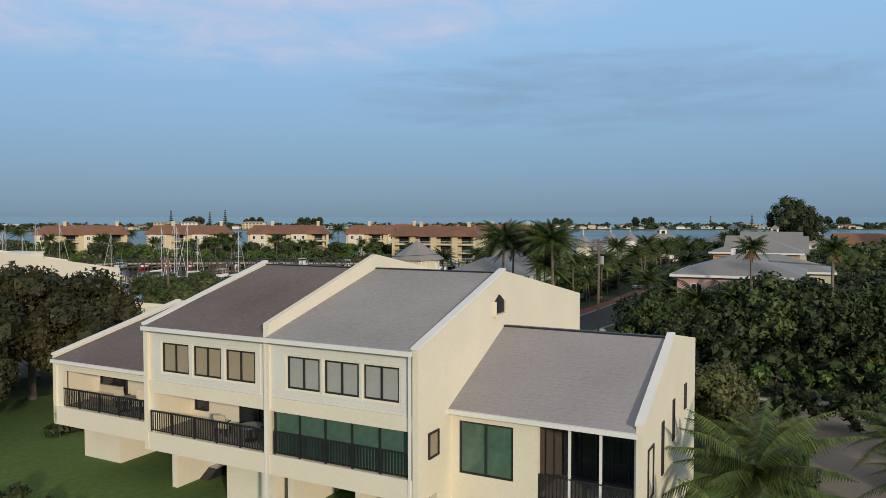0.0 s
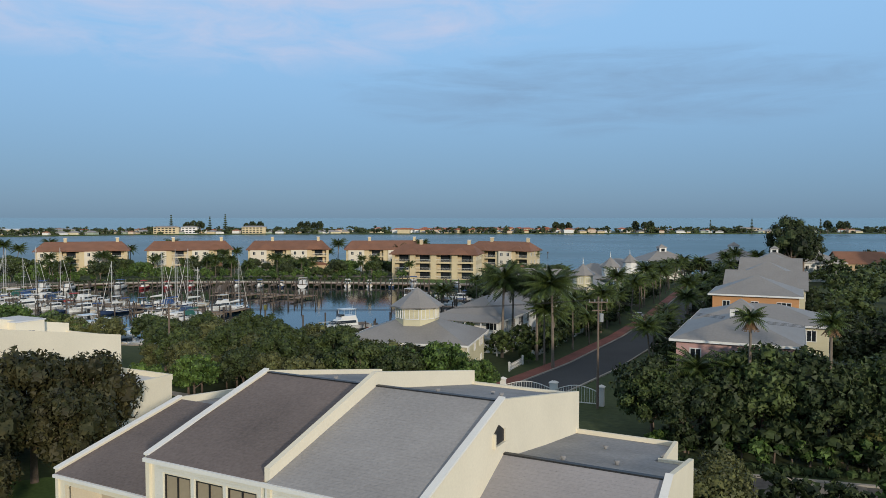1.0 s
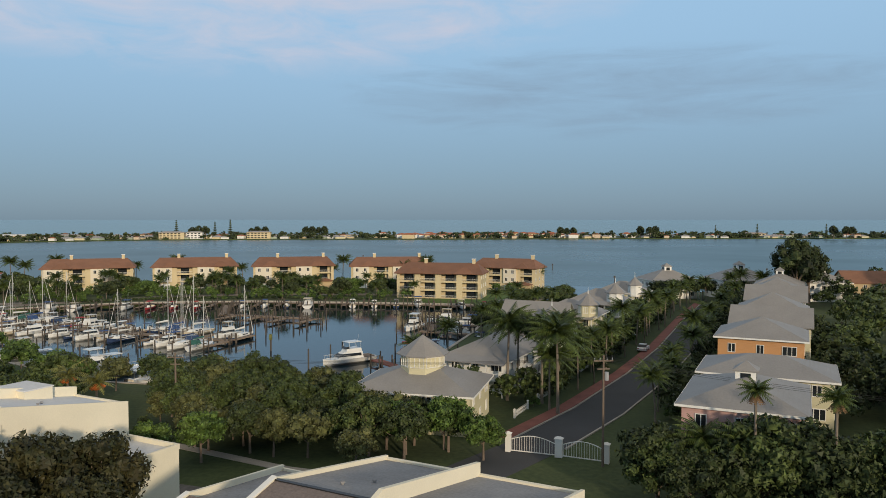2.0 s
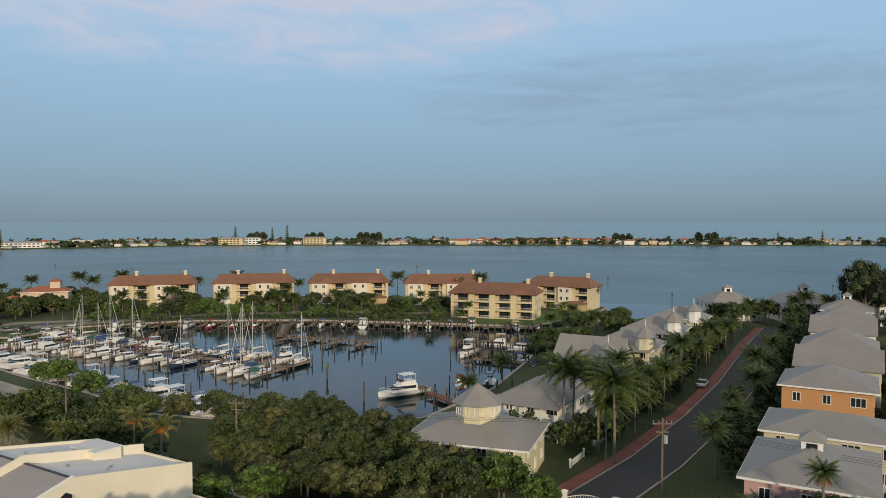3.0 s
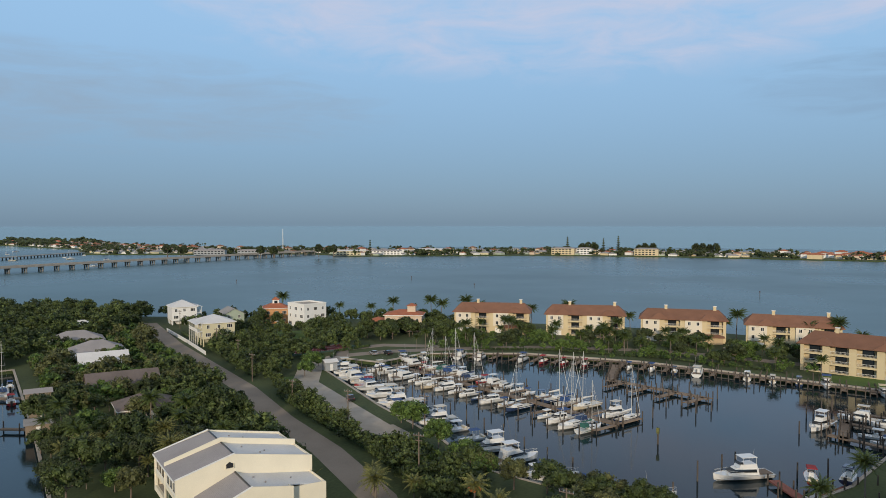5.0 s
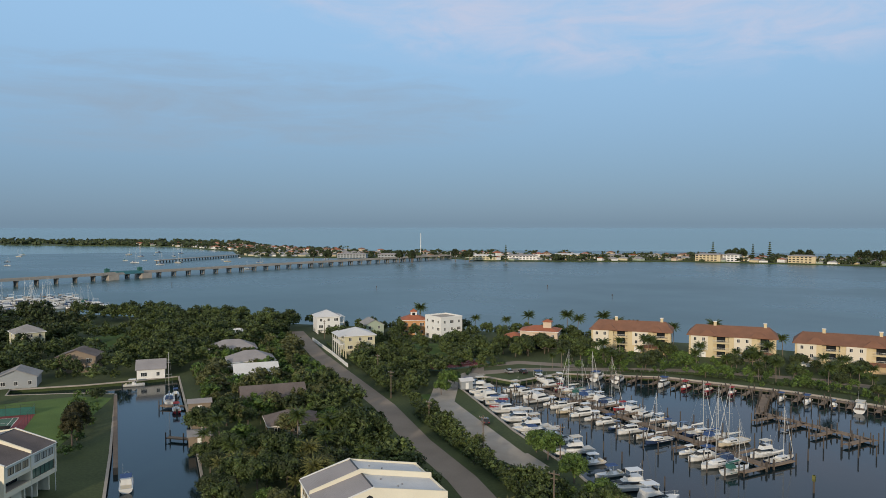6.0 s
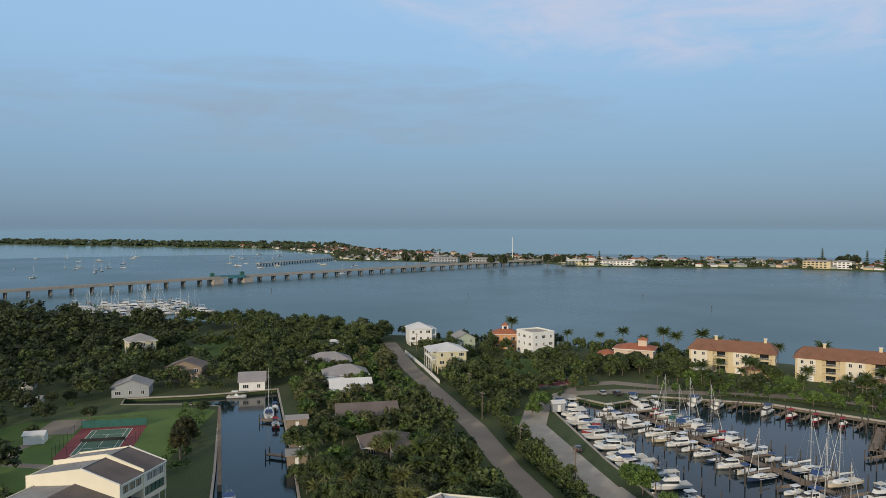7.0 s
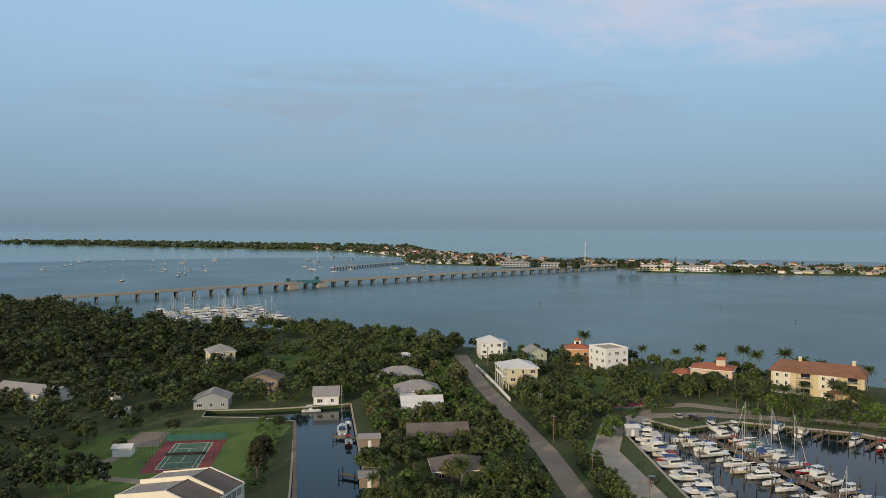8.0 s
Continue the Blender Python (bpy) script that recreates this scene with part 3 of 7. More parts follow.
    for x0, x1, y0, y1, za, zb in ((-14.95, -7.65, 8.4, 20.4, RIDGE - 0.05, 11.05), (-7.35, -0.1, 8.4, 20.4, RIDGE - 0.05, 11.05),
                                   (0.15, 8.0, 8.4, 14.4, 10.6, 9.6), (0.15, 6.25, 14.4, 20.2, 9.6, 8.75), (-23.45, -15.2, 9.6, 18.8, 10.3, 9.4)):
        if (x0 > 0 and not right) or (x0 < -20 and not left):
            continue
        part("flat_roof", profile(Shape(), x0, x1, [(y0, za - 0.1), (y0, za), (y1, zb), (y1, zb - 0.1)]), roofs[2] if roofs else FLATROOF, row, "membrane roof behind the ridge")
    ridge = Shape()
    for x0, x1, y, z in ((-14.95, -7.65, 8.4, RIDGE + 0.1), (-7.35, -0.1, 8.4, RIDGE + 0.1), (0.15, 8.0, 8.4, 10.82))[:3 if right else 2]:
        ridge.box(x0, x1, y - 0.12, y + 0.15, z - 0.05, z + 0.06)
    part("ridge_cap", ridge, BLACK, row, "dark metal ridge cap")
    gutter = Shape().box(-15.0, 0.0, -0.48, -0.33, EAVE - 0.08, EAVE + 0.1)
    if right:
        gutter.box(0.15, 8.1, 2.25, 2.4, 7.98, 8.16)
    if left:
        gutter.box(-23.5, -15.2, 0.6, 0.75, 8.3, 8.46)
    gutter.box(-7.62, -7.52, -0.16, -0.06, GROUND, EAVE).box(-0.3, -0.2, -0.16, -0.06, GROUND, EAVE)
    part("gutter", gutter, WHITE, row, "white gutter and downpipe")
    for x, y, z in ((-12, 11, 12.7), (-11, 13, 12.35), (-5, 11, 12.7), (-3, 14, 12.15), (-2, 13, 12.35), (2.5, 10.5, 10.2), (5.0, 11.5, 10.05), (3.2, 16, 9.3), (-9, 15, 11.95)):
        if x > 0 and not right:
            continue
        part("roof_vent", Shape().tube((x, y, z), (x, y, z + 0.18), 0.1).tube((x, y, z + 0.18), (x, y, z + 0.26), 0.17, 0.13), FLATROOF, row, "small round roof vent")
    part("deck", Shape().box(-14.9, -0.1, 0.3, 20.4, SOFFIT + 0.2, DECK - 0.02), CONCRETE, row, "grey deck slab")
    if left:
        part("deck", Shape().box(-23.4, -15.2, 1.3, 18.8, SOFFIT + 0.2, DECK - 0.02), CONCRETE, row, "grey deck slab")
    if right:
        part("deck", Shape().box(0.2, 8.0, 2.95, 12.4, 4.4, 4.9), CONCRETE, row, "grey deck slab")
    inner = Shape().box(-14.9, -7.7, 2.6, 2.8, DECK, 7.9).box(-14.9, -0.1, 0.4, 18.0, 7.82, 8.0)
    if left:
        inner.box(-23.4, -15.3, 3.4, 3.6, DECK, 8.6)
    if right:
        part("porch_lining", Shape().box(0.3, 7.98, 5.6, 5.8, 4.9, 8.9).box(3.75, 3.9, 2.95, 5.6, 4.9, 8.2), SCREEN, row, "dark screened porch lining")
    part("inner_wall", inner, STUCCO, row)
    # windows
    wb_ = window_meshes(1.72, 1.38, BLACK, BLIND_T)
    wc_ = window_meshes(1.72, 1.38, BLACK, BLIND)
    for a, b in win_b:
        add_window(row, wb_, pose((a + b) / 2, 0.08, 9.51))
    for a, b in win_c:
        add_window(row, wc_, pose((a + b) / 2, 0.08, 9.51))
    add_window(row, window_meshes(6.9, 1.95, BLACK, GLASS_G, 4), pose(-3.85, 0.18, 6.82))
    add_window(row, window_meshes(3.6, 1.9, BLACK, GLASS_D, 2), pose(-9.8, 2.55, 6.8))
    add_window(row, window_meshes(0.9, 1.1, BLACK, GLASS_D, 0), pose(-14.2, 2.55, 6.9))
    if left:
        add_window(row, window_meshes(3.4, 2.1, BLACK, GLASS_D, 2), pose(-17.3, 3.35, 6.9))
        add_window(row, window_meshes(2.2, 1.6, BLACK, GLASS_D, 1), pose(-21.9, 3.35, 7.0))
    if right:
        add_window(row, window_meshes(2.46, 2.2, BLACK, GLASS_G), pose(1.75, 2.78, 6.55))
        add_window(row, window_meshes(3.6, 2.5, BLACK, GLASS_D, 4), pose(6.0, 5.55, 6.3))
        add_window(row, window_meshes(0.85, 1.05, BLACK, BLIND_T, 0), pose(0.17, 1.07, 7.05, 0, 0, 90))
        for y, w, z, h in ((3.9, 1.0, 6.3, 2.0), (6.2, 0.4, 6.6, 2.2), (8.6, 0.4, 7.2, 1.8), (11.6, 0.5, 7.6, 1.2)):
            add_window(row, window_meshes(w, h, BLACK, GLASS_D, 0), pose(8.25, y, z, 0, 0, 90))
    # house-shaped vent opening in the gable
    vent = Shape()
    profile(vent, 0.14, 0.22, [(7.1, 11.55), (7.1, 12.1), (7.65, 12.42), (8.2, 12.1), (8.2, 11.55)])
    part("gable_vent", vent, BLACK, row, "dark five-sided opening in the gable")
    trim = Shape().box(0.15, 0.3, 7.0, 7.1, 11.5, 12.12).box(0.15, 0.3, 8.2, 8.3, 11.5, 12.12).box(0.15, 0.34, 7.0, 8.3, 11.42, 11.52)
    part("vent_trim", trim, STUCCO, row)
    if detail:
        railing(row, -14.9, -7.7, -0.02, DECK, 6)
        railing(row, -7.2, -0.25, -0.02, DECK, 6)
        railing(row, -23.3, -15.35, 1.05, DECK, 6)
        railing(row, 4.05, 7.9, 2.75, 4.9, 3)
        mull = Shape()
        for mx in (5.35, 6.6):
            mull.box(mx - 0.05, mx + 0.05, 2.72, 2.8, 4.9, 7.85)
        part("porch_post", mull, WHITE, row, "thin white porch posts")
    return row


BLD = pose(-1.04, 28.6, -0.32, 0, 0, -27.5) @ Matrix.Diagonal((0.998, 1.02, 1.02, 1.0))
townhouses(BLD)

# ---- houses ----
WIN = house_window(1.1, 1.4, 1)
WIN_W = house_window(2.0, 1.4, 2)
DOORM = Shape().box(-0.5, 0.5, -0.05, 0.05, 0, 2.1).mesh("door", WHITE)
MIRR = {0: 0, 1: 90, 2: 180, 3: 270}


def house(x, y, rz, w, d, floors, wall, roof, label, kind="hip", cupola=0, porch=False, base=GROUND, rise=None, win=WIN, group="",
          storey=2.9, stilts=0.0, chimney=False):
    """A detached house: walls, roof, windows floor by floor on all sides, a door, and what else it carries."""
    h = thing("house", pose(x, y, base, 0, 0, rz), label, "house", group)
    top = stilts + floors * storey
    body = Shape()
    body.box(-w / 2, w / 2, -d / 2, d / 2, stilts, top)
    if stilts:
        for i in range(4):
            for j in range(3):
                px, py = -w / 2 + 0.3 + (w - 0.6) * i / 3, -d / 2 + 0.3 + (d - 0.6) * j / 2
                body.box(px - 0.2, px + 0.2, py - 0.2, py + 0.2, 0, stilts)
        body.box(-w / 4, w / 4, -d / 4, d / 4, 0, stilts)
    rise = rise if rise else min(w, d) * 0.26
    if kind == "gable":
        for e in (-1, 1):
            xa, xb = sorted((e * w / 2, e * (w / 2 - 0.2)))
            profile(body, xa, xb, [(-d / 2, top), (0, top + rise), (d / 2, top)])
    part("wall", body, wall, h)
    if kind == "hip":
        r = part("roof", Shape().hip(w, d, top + 0.05, rise), roof, h)
    elif kind == "gable":
        r = part("roof", Shape().gable(w, d, top + 0.22, rise), roof, h)
    else:
        rim = Shape().box(-w / 2, w / 2, -d / 2, d / 2, top, top + 0.1)
        r = part("roof", rim, roof, h)
        par = Shape()
        par.box(-w / 2 - 0.05, w / 2 + 0.05, -d / 2 - 0.05, -d / 2 + 0.25, top, top + 0.7).box(-w / 2 - 0.05, w / 2 + 0.05, d / 2 - 0.25, d / 2 + 0.05, top, top + 0.7)
        par.box(-w / 2 - 0.05, -w / 2 + 0.25, -d / 2 + 0.25, d / 2 - 0.25, top, top + 0.7).box(w / 2 - 0.25, w / 2 + 0.05, -d / 2 + 0.25, d / 2 - 0.25, top, top + 0.7)
        part("parapet", par, wall, h)
    if kind != "flat":
        a, b = w / 2 + 0.62, d / 2 + 0.62
        z = top - 0.16
        fas = Shape().box(-a, a, -b - 0.03, -b, z, z + 0.24).box(-a, a, b, b + 0.03, z, z + 0.24)
        if kind == "hip":
            fas.box(-a - 0.03, -a, -b, b, z, z + 0.24).box(a, a + 0.03, -b, b, z, z + 0.24)
            part("fascia", fas, WHITE, h, "white roof edge")
    for f in range(floors):
        z = stilts + f * storey + 1.6
        for side in (0, 1, 3):
            length, off = (w, d / 2) if side % 2 == 0 else (d, w / 2)
            n = max(1, int(length / 3.4))
            for i in range(n):
                u = -length / 2 + length * (i + 0.5) / n
                q = pose(0, 0, 0, 0, 0, MIRR[side]) @ pose(u, -off - 0.01, z)
                add_window(h, win if (i + f) % 3 else WIN_W, q)
    at_part("door", DOORM, h, pose(w * 0.08, -d / 2 - 0.05, stilts))
    if cupola:
        c, zc = cupola, top + rise - cupola * 0.5
        cup = Shape().box(-c / 2, c / 2, -c / 2, c / 2, zc, zc + c * 0.85)
        cb = part("cupola", cup, WHITE, h, "small white roof cupola")
        part("cupola_roof", Shape().hip(c, c, zc + c * 0.85, c * 0.45, 0.25, 0.1), roof, cb)
        for side in range(4):
            at_part("pane", Shape().box(-c * 0.25, c * 0.25, -0.02, 0.02, 0, c * 0.4).mesh("pane", GLASS_D), cb,
                    pose(0, 0, 0, 0, 0, 90 * side) @ pose(0, -c / 2 - 0.02, zc + c * 0.3))
    if porch:
        z = stilts + storey * (floors - 1)
        pr = Shape().box(-w / 2, w / 2, -d / 2 - 2.2, -d / 2, z - 0.2, z)
        for i in range(5):
            px = -w / 2 + 0.1 + (w - 0.2) * i / 4
            pr.box(px - 0.09, px + 0.09, -d / 2 - 2.15, -d / 2 - 1.97, 0, z + storey - 0.2)
        pr.box(-w / 2, w / 2, -d / 2 - 2.12, -d / 2 - 2.05, z + 0.9, z + 0.98)
        for i in range(int(w / 0.4)):
            px = -w / 2 + 0.2 + i * 0.4
            pr.box(px - 0.025, px + 0.025, -d / 2 - 2.11, -d / 2 - 2.06, z, z + 0.9)
        part("porch", pr, WHITE, h, "white timber porch with balustrade")
        pz = z + storey - 0.2
        part("porch_roof", Shape().add([(-w / 2 - 0.3, -d / 2 - 2.6, pz), (w / 2 + 0.3, -d / 2 - 2.6, pz), (w / 2 + 0.3, -d / 2, pz + 0.7), (-w / 2 - 0.3, -d / 2, pz + 0.7),
                                        (-w / 2 - 0.3, -d / 2 - 2.6, pz - 0.12), (w / 2 + 0.3, -d / 2 - 2.6, pz - 0.12), (w / 2 + 0.3, -d / 2, pz + 0.5), (-w / 2 - 0.3, -d / 2, pz + 0.5)],
                                       [(0, 1, 2, 3), (7, 6, 5, 4), (0, 4, 5, 1), (1, 5, 6, 2), (3, 7, 4, 0)]), roof, h)
    if chimney:
        part("chimney", Shape().box(w * 0.2, w * 0.2 + 0.9, -0.45, 0.45, top, top + rise + 0.9).box(w * 0.2 - 0.1, w * 0.2 + 1.0, -0.55, 0.55, top + rise + 0.9, top + rise + 1.05), wall, h)
    footprint(x, y - (1.0 if porch else 0.0), rz, w, d)
    return h


def condo(x, y, rz, w=32.0, d=14.0, screened=False):
    """Three storeys of cream flats under a hipped tile roof, with chimneys, balconies and a tiled apron over the garages."""
    c = thing("condominium", pose(x, y, GROUND, 0, 0, rz), "cream condominium block with a brown tile hipped roof", "apartment building", "condominiums on the point")
    top, rise = 8.8, 3.4
    bays = 4
    holes = []
    bw = w / bays
    for f in (0, 1, 2):
        for i in range(bays):
            cx = -w / 2 + bw * (i + 0.5)
            if i % 2 == 1 or screened:
                holes.append((cx - bw * 0.36, cx + bw * 0.36, f * 2.95 + 0.25, f * 2.95 + 2.6))
    front = Shape()
    for f in (0, 1, 2):
        pierced(front, -w / 2, w / 2, -d / 2, -d / 2 + 0.3, f * 2.95, (f + 1) * 2.95, [q for q in holes if f * 2.95 < q[2] < (f + 1) * 2.95])
    front.box(-w / 2, -w / 2 + 0.3, -d / 2 + 0.3, d / 2, 0, top).box(w / 2 - 0.3, w / 2, -d / 2 + 0.3, d / 2, 0, top)
    front.box(-w / 2 + 0.3, w / 2 - 0.3, d / 2 - 0.3, d / 2, 0, top)
    front.box(-w / 2 + 0.3, w / 2 - 0.3, -d / 2 + 2.2, -d / 2 + 2.4, 0, top)
    for f in (1, 2):
        front.box(-w / 2 + 0.3, w / 2 - 0.3, -d / 2 + 0.3, -d / 2 + 2.2, f * 2.95 - 0.1, f * 2.95 + 0.1)
    part("wall", front, CREAM, c)
    # projecting bays in white
    for i in range(bays):
        if i % 2 == 0 and not screened:
            cx = -w / 2 + bw * (i + 0.5)
            part("bay", Shape().box(cx - bw * 0.4, cx + bw * 0.4, -d / 2 - 0.8, -d / 2, 2.9, top - 0.1), mat("pale_cream_stucco", (0.68, 0.62, 0.50), 0.85, 0.2, 0.06, 8, 0.1), c, "pale cream projecting bay")
            for f in (1, 2):
                for k in (-1, 1):
                    add_window(c, WIN, pose(cx + k * bw * 0.2, -d / 2 - 0.81, f * 2.95 + 1.4))
            part("garage_door", Shape().box(cx - 2.4, cx + 2.4, -d / 2 - 0.06, -d / 2, 0.0, 2.2), WHITE, c)
    part("roof", Shape().hip(w, d, top, rise, 0.9, 0.25, 3.2), TILE_O, c)
    for k in (-0.28, 0.3):
        part("roof_hip", Shape().hip(bw * 0.8, 5.0, top + 0.02, 2.0, 0.5, 0.15, None, w * k, -d / 2 + 1.6), TILE_O, c)
        chim = part("chimney", Shape().box(w * k + 2, w * k + 3.1, -0.6, 0.5, top + 1.5, top + rise + 1.3), CREAM, c)
        part("chimney_cap", Shape().box(w * k + 1.85, w * k + 3.25, -0.75, 0.65, top + rise + 1.3, top + rise + 1.5), WHITE, chim)
    for side in (1, 3):
        length, off = (w, d / 2) if side % 2 == 0 else (d, w / 2)
        n = 3 if side % 2 else 7
        for f in (0, 1, 2):
            for i in range(n):
                add_window(c, WIN, pose(0, 0, 0, 0, 0, 90 * side) @ pose(-length / 2 + length * (i + 0.5) / n, -off - 0.01, f * 2.95 + 1.5))
    for a, b, z0, z1 in holes:
        rail = Shape().box(a, b, -d / 2 + 0.1, -d / 2 + 0.16, z0 + 0.75, z0 + 0.82)
        for i in range(int((b - a) / 0.35)):
            rail.box(a + 0.2 + 0.35 * i, a + 0.24 + 0.35 * i, -d / 2 + 0.11, -d / 2 + 0.15, z0, z0 + 0.75)
        part("balcony_railing", rail, WHITE, c)
        part("balcony_door", Shape().box((a + b) / 2 - 1.6, (a + b) / 2 + 1.6, -d / 2 + 2.12, -d / 2 + 2.2, z0 - 0.1, z1 - 0.1), GLASS_D, c)
    if not screened:
        part("apron_roof", Shape().hip(w * 0.34, 4.0, 2.75, 0.9, 0.4, 0.15, None, w * 0.3, -d / 2 - 2.2), TILE_O, c)
        part("garage", Shape().box(w * 0.3 - w * 0.16, w * 0.3 + w * 0.16, -d / 2 - 4.0, -d / 2, 0, 2.6), TAN, c)
    footprint(x, y, rz, w, d + 6)
    return c


condo(-141, 288, 21)
condo(-103, 299, 18)
condo(-64, 304, 13)
condo(-24, 304, 8)
condo(-2, 262, -12, 30, 13, True)
condo(24, 292, -25, 26, 13)

NE = -25.6
row_g = "houses along the palm street"
tower_house = house(-3.5, 100, -14, 16, 13, 2, YELLOW, METALROOF, "pale yellow house with a windowed roof tower", "hip", 0, False, group=row_g, storey=2.6, rise=2.6)
oct_ = [(3.0 * math.cos(radians(22.5 + 45 * i)), 3.0 * math.sin(radians(22.5 + 45 * i))) for i in range(8)]
tow = part("tower", Shape().prism(oct_, 6.5, 9.4), YELLOW, tower_house, "eight-sided yellow roof tower")
tr_ = Shape()
tr_.v = [(x * 1.22, y * 1.22, 9.35) for x, y in oct_] + [(0, 0, 11.8)] + [(x * 1.22, y * 1.22, 9.2) for x, y in oct_]
tr_.f = [(i, (i + 1) % 8, 8) for i in range(8)] + [(9 + i, 9 + (i + 1) % 8, (i + 1) % 8, i) for i in range(8)] + [tuple(range(16, 8, -1))]
part("tower_roof", tr_, METALROOF, tow)
for i in range(8):
    at_part("tower_window", WIN_W[0], tow, pose(0, 0, 0, 0, 0, 45 * i) @ pose(0, -2.79, 8.4))
house(8, 124, NE, 11, 17, 2, WHITE, METALROOF, "white two-storey house with a grey metal roof", "hip", 0, True, group=row_g, storey=2.7)
green_house = house(18, 147, NE, 13, 12, 2, GREENISH, METALROOF, "pale green house with a steep gabled metal roof", "gable", 0, True, group=row_g, rise=5.2, storey=2.9)
yellow_house = house(28.5, 170, NE, 14, 12, 2, YELLOW, METALROOF, "yellow house with a white porch and grey roof", "hip", 0, True, group=row_g, storey=3.0)
white_house = house(40, 194, NE, 14, 12, 2, GREENISH, METALROOF, "pale green house with a grey metal roof", "hip", 0, True, group=row_g, storey=3.1)
cream_house = house(52, 218, NE, 14, 12, 2, YELLOW, METALROOF, "cream house with a grey metal roof", "hip", 0, False, group=row_g, storey=3.1)
house(78, 262, 8, 16, 14, 2, WHITE, METALROOF, "large white house with a tall roof cupola", "hip", 2.6, True, group=row_g, storey=3.2)
house(103, 260, 5, 18, 15, 2, WHITE, METALROOF, "large white house with a tall roof cupola", "hip", 2.8, True, group=row_g, storey=3.4)
house(128, 252, -5, 14, 13, 2, WHITE, METALROOF, "white house with a small roof cupola", "hip", 2.0, False, group=row_g, storey=3.2)


def turret(parent, x, y, r, z0, z1, wall):
    """A small eight-sided corner tower with windows and a pointed metal roof."""
    ring8 = [(x + r * math.cos(radians(22.5 + 45 * i)), y + r * math.sin(radians(22.5 + 45 * i))) for i in range(8)]
    t = part("turret", Shape().prism(ring8, z0, z1), wall, parent, "eight-sided corner tower")
    roof = Shape()
    roof.v = [(x + (px - x) * 1.25, y + (py - y) * 1.25, z1) for px, py in ring8] + [(x, y, z1 + r * 1.1)] + [(x + (px - x) * 1.25, y + (py - y) * 1.25, z1 - 0.15) for px, py in ring8]
    roof.f = [(i, (i + 1) % 8, 8) for i in range(8)] + [(9 + i, 9 + (i + 1) % 8, (i + 1) % 8, i) for i in range(8)] + [tuple(range(16, 8, -1))]
    part("turret_roof", roof, METALROOF, t)
    part("finial", Shape().tube((x, y, z1 + r), (x, y, z1 + r * 1.1 + 1.4), 0.12, 0.02, 6), WHITE, t, "white roof finial")
    for i in range(3):
        at_part("window", WIN[0], t, pose(x, y, 0, 0, 0, 45 * (i - 1)) @ pose(0, -r * 0.93, z1 - 1.2))


turret(green_house, 4.6, -5.2, 2.3, 3.0, 8.6, GREENISH)
turret(yellow_house, 5.5, -5.5, 2.2, 5.5, 8.8, YELLOW)
turret(white_house, 5.5, -5.2, 2.2, 5.5, 9.0, WHITE)
turret(cream_house, 4.5, -5.0, 2.0, 5.5, 8.8, WHITE)
house(31.2, 76.6, NE, 11, 14, 2, PINK, METALROOF, "pink raised house with a broad grey metal roof", "hip", 2.0, False, group=row_g, storey=3.1, stilts=3.0, rise=2.0)
house(41, 94, NE, 15, 11, 2, YELLOW, METALROOF, "cream raised house with a broad grey metal roof", "hip", 0, False, group=row_g, storey=2.8, stilts=2.8, rise=1.8)
house(49.5, 115.5, NE, 12, 12, 2, ORANGE, METALROOF, "orange raised house with a grey metal hipped roof", "hip", 0, False, group=row_g, storey=3.2, stilts=3.2, rise=2.6)
house(59.5, 135, NE, 13, 12, 2, YELLOW, METALROOF, "cream house with a gabled grey metal roof", "gable", 0, False, group=row_g, storey=3.1, stilts=2.6, rise=2.6)
house(69.5, 157, NE, 13, 13, 2, YELLOW, METALROOF, "cream house with a grey metal roof", "hip", 0, False, group=row_g, storey=3.1, stilts=2.4)
house(80, 179, NE, 13, 13, 2, WHITE, METALROOF, "white house with a gabled grey metal roof", "gable", 0, False, group=row_g, storey=3.1, stilts=2.2, rise=3.0)
house(91, 203, NE, 13, 14, 2, WHITE, METALROOF, "white house with a grey metal roof", "hip", 0, False, group=row_g, storey=3.1, stilts=2.0)
house(103, 228, NE, 13, 14, 2, YELLOW, METALROOF, "cream house with a grey metal roof and cupola", "hip", 2.2, False, group=row_g, storey=3.1, stilts=1.5)
house(146, 258, -10, 16, 14, 2, TAN, TILE_O, "tan house with a brown tiled roof", "gable")
W = 60.6
house(-326, 118, W + 20, 11, 11, 3, YELLOW, SHINGLE_G, "tall pale yellow house with a grey roof", "hip", 0, False, storey=3.0)
house(-262, 92, W - 90, 9, 12, 1, GREYWALL, SHINGLE_G, "grey cottage with a gabled grey roof", "gable", 0, False, storey=3.6)
house(-272, 116, W - 100, 9, 13, 2, TAUPE, SHINGLE_D, "taupe shingled house with white trim", "gable", 0, False)
house(-243.5, 128, W, 9, 10, 1, WHITE, SHINGLE_L, "white boathouse at the end of the canal", "gable", 0, False, storey=3.4)
house(-316, 42, W - 28, 30, 9, 1, WHITE, SHINGLE_L, "long low white house with a pale roof", "gable", storey=3.0)
house(-284, 190, W, 14, 12, 1, WHITE, WHITEROOF, "low house with a pale hipped roof", "hip", storey=3.2)
house(-258, 170, W, 18, 12, 1, WHITE, SHINGLE_L, "low house with a pale grey roof", "hip", storey=3.2)
house(-231, 160, W, 16, 12, 1, YELLOW, SHINGLE_L, "low house with a pale grey roof", "hip", storey=3.2)
house(-210, 147.5, W, 14, 11, 1, WHITE, WHITEROOF, "low house with a white roof", "gable", storey=3.0)
house(-179, 131.5, W, 18, 10, 1, TAUPE, SHINGLE_D, "low brown house with a dark roof", "gable", storey=3.0)
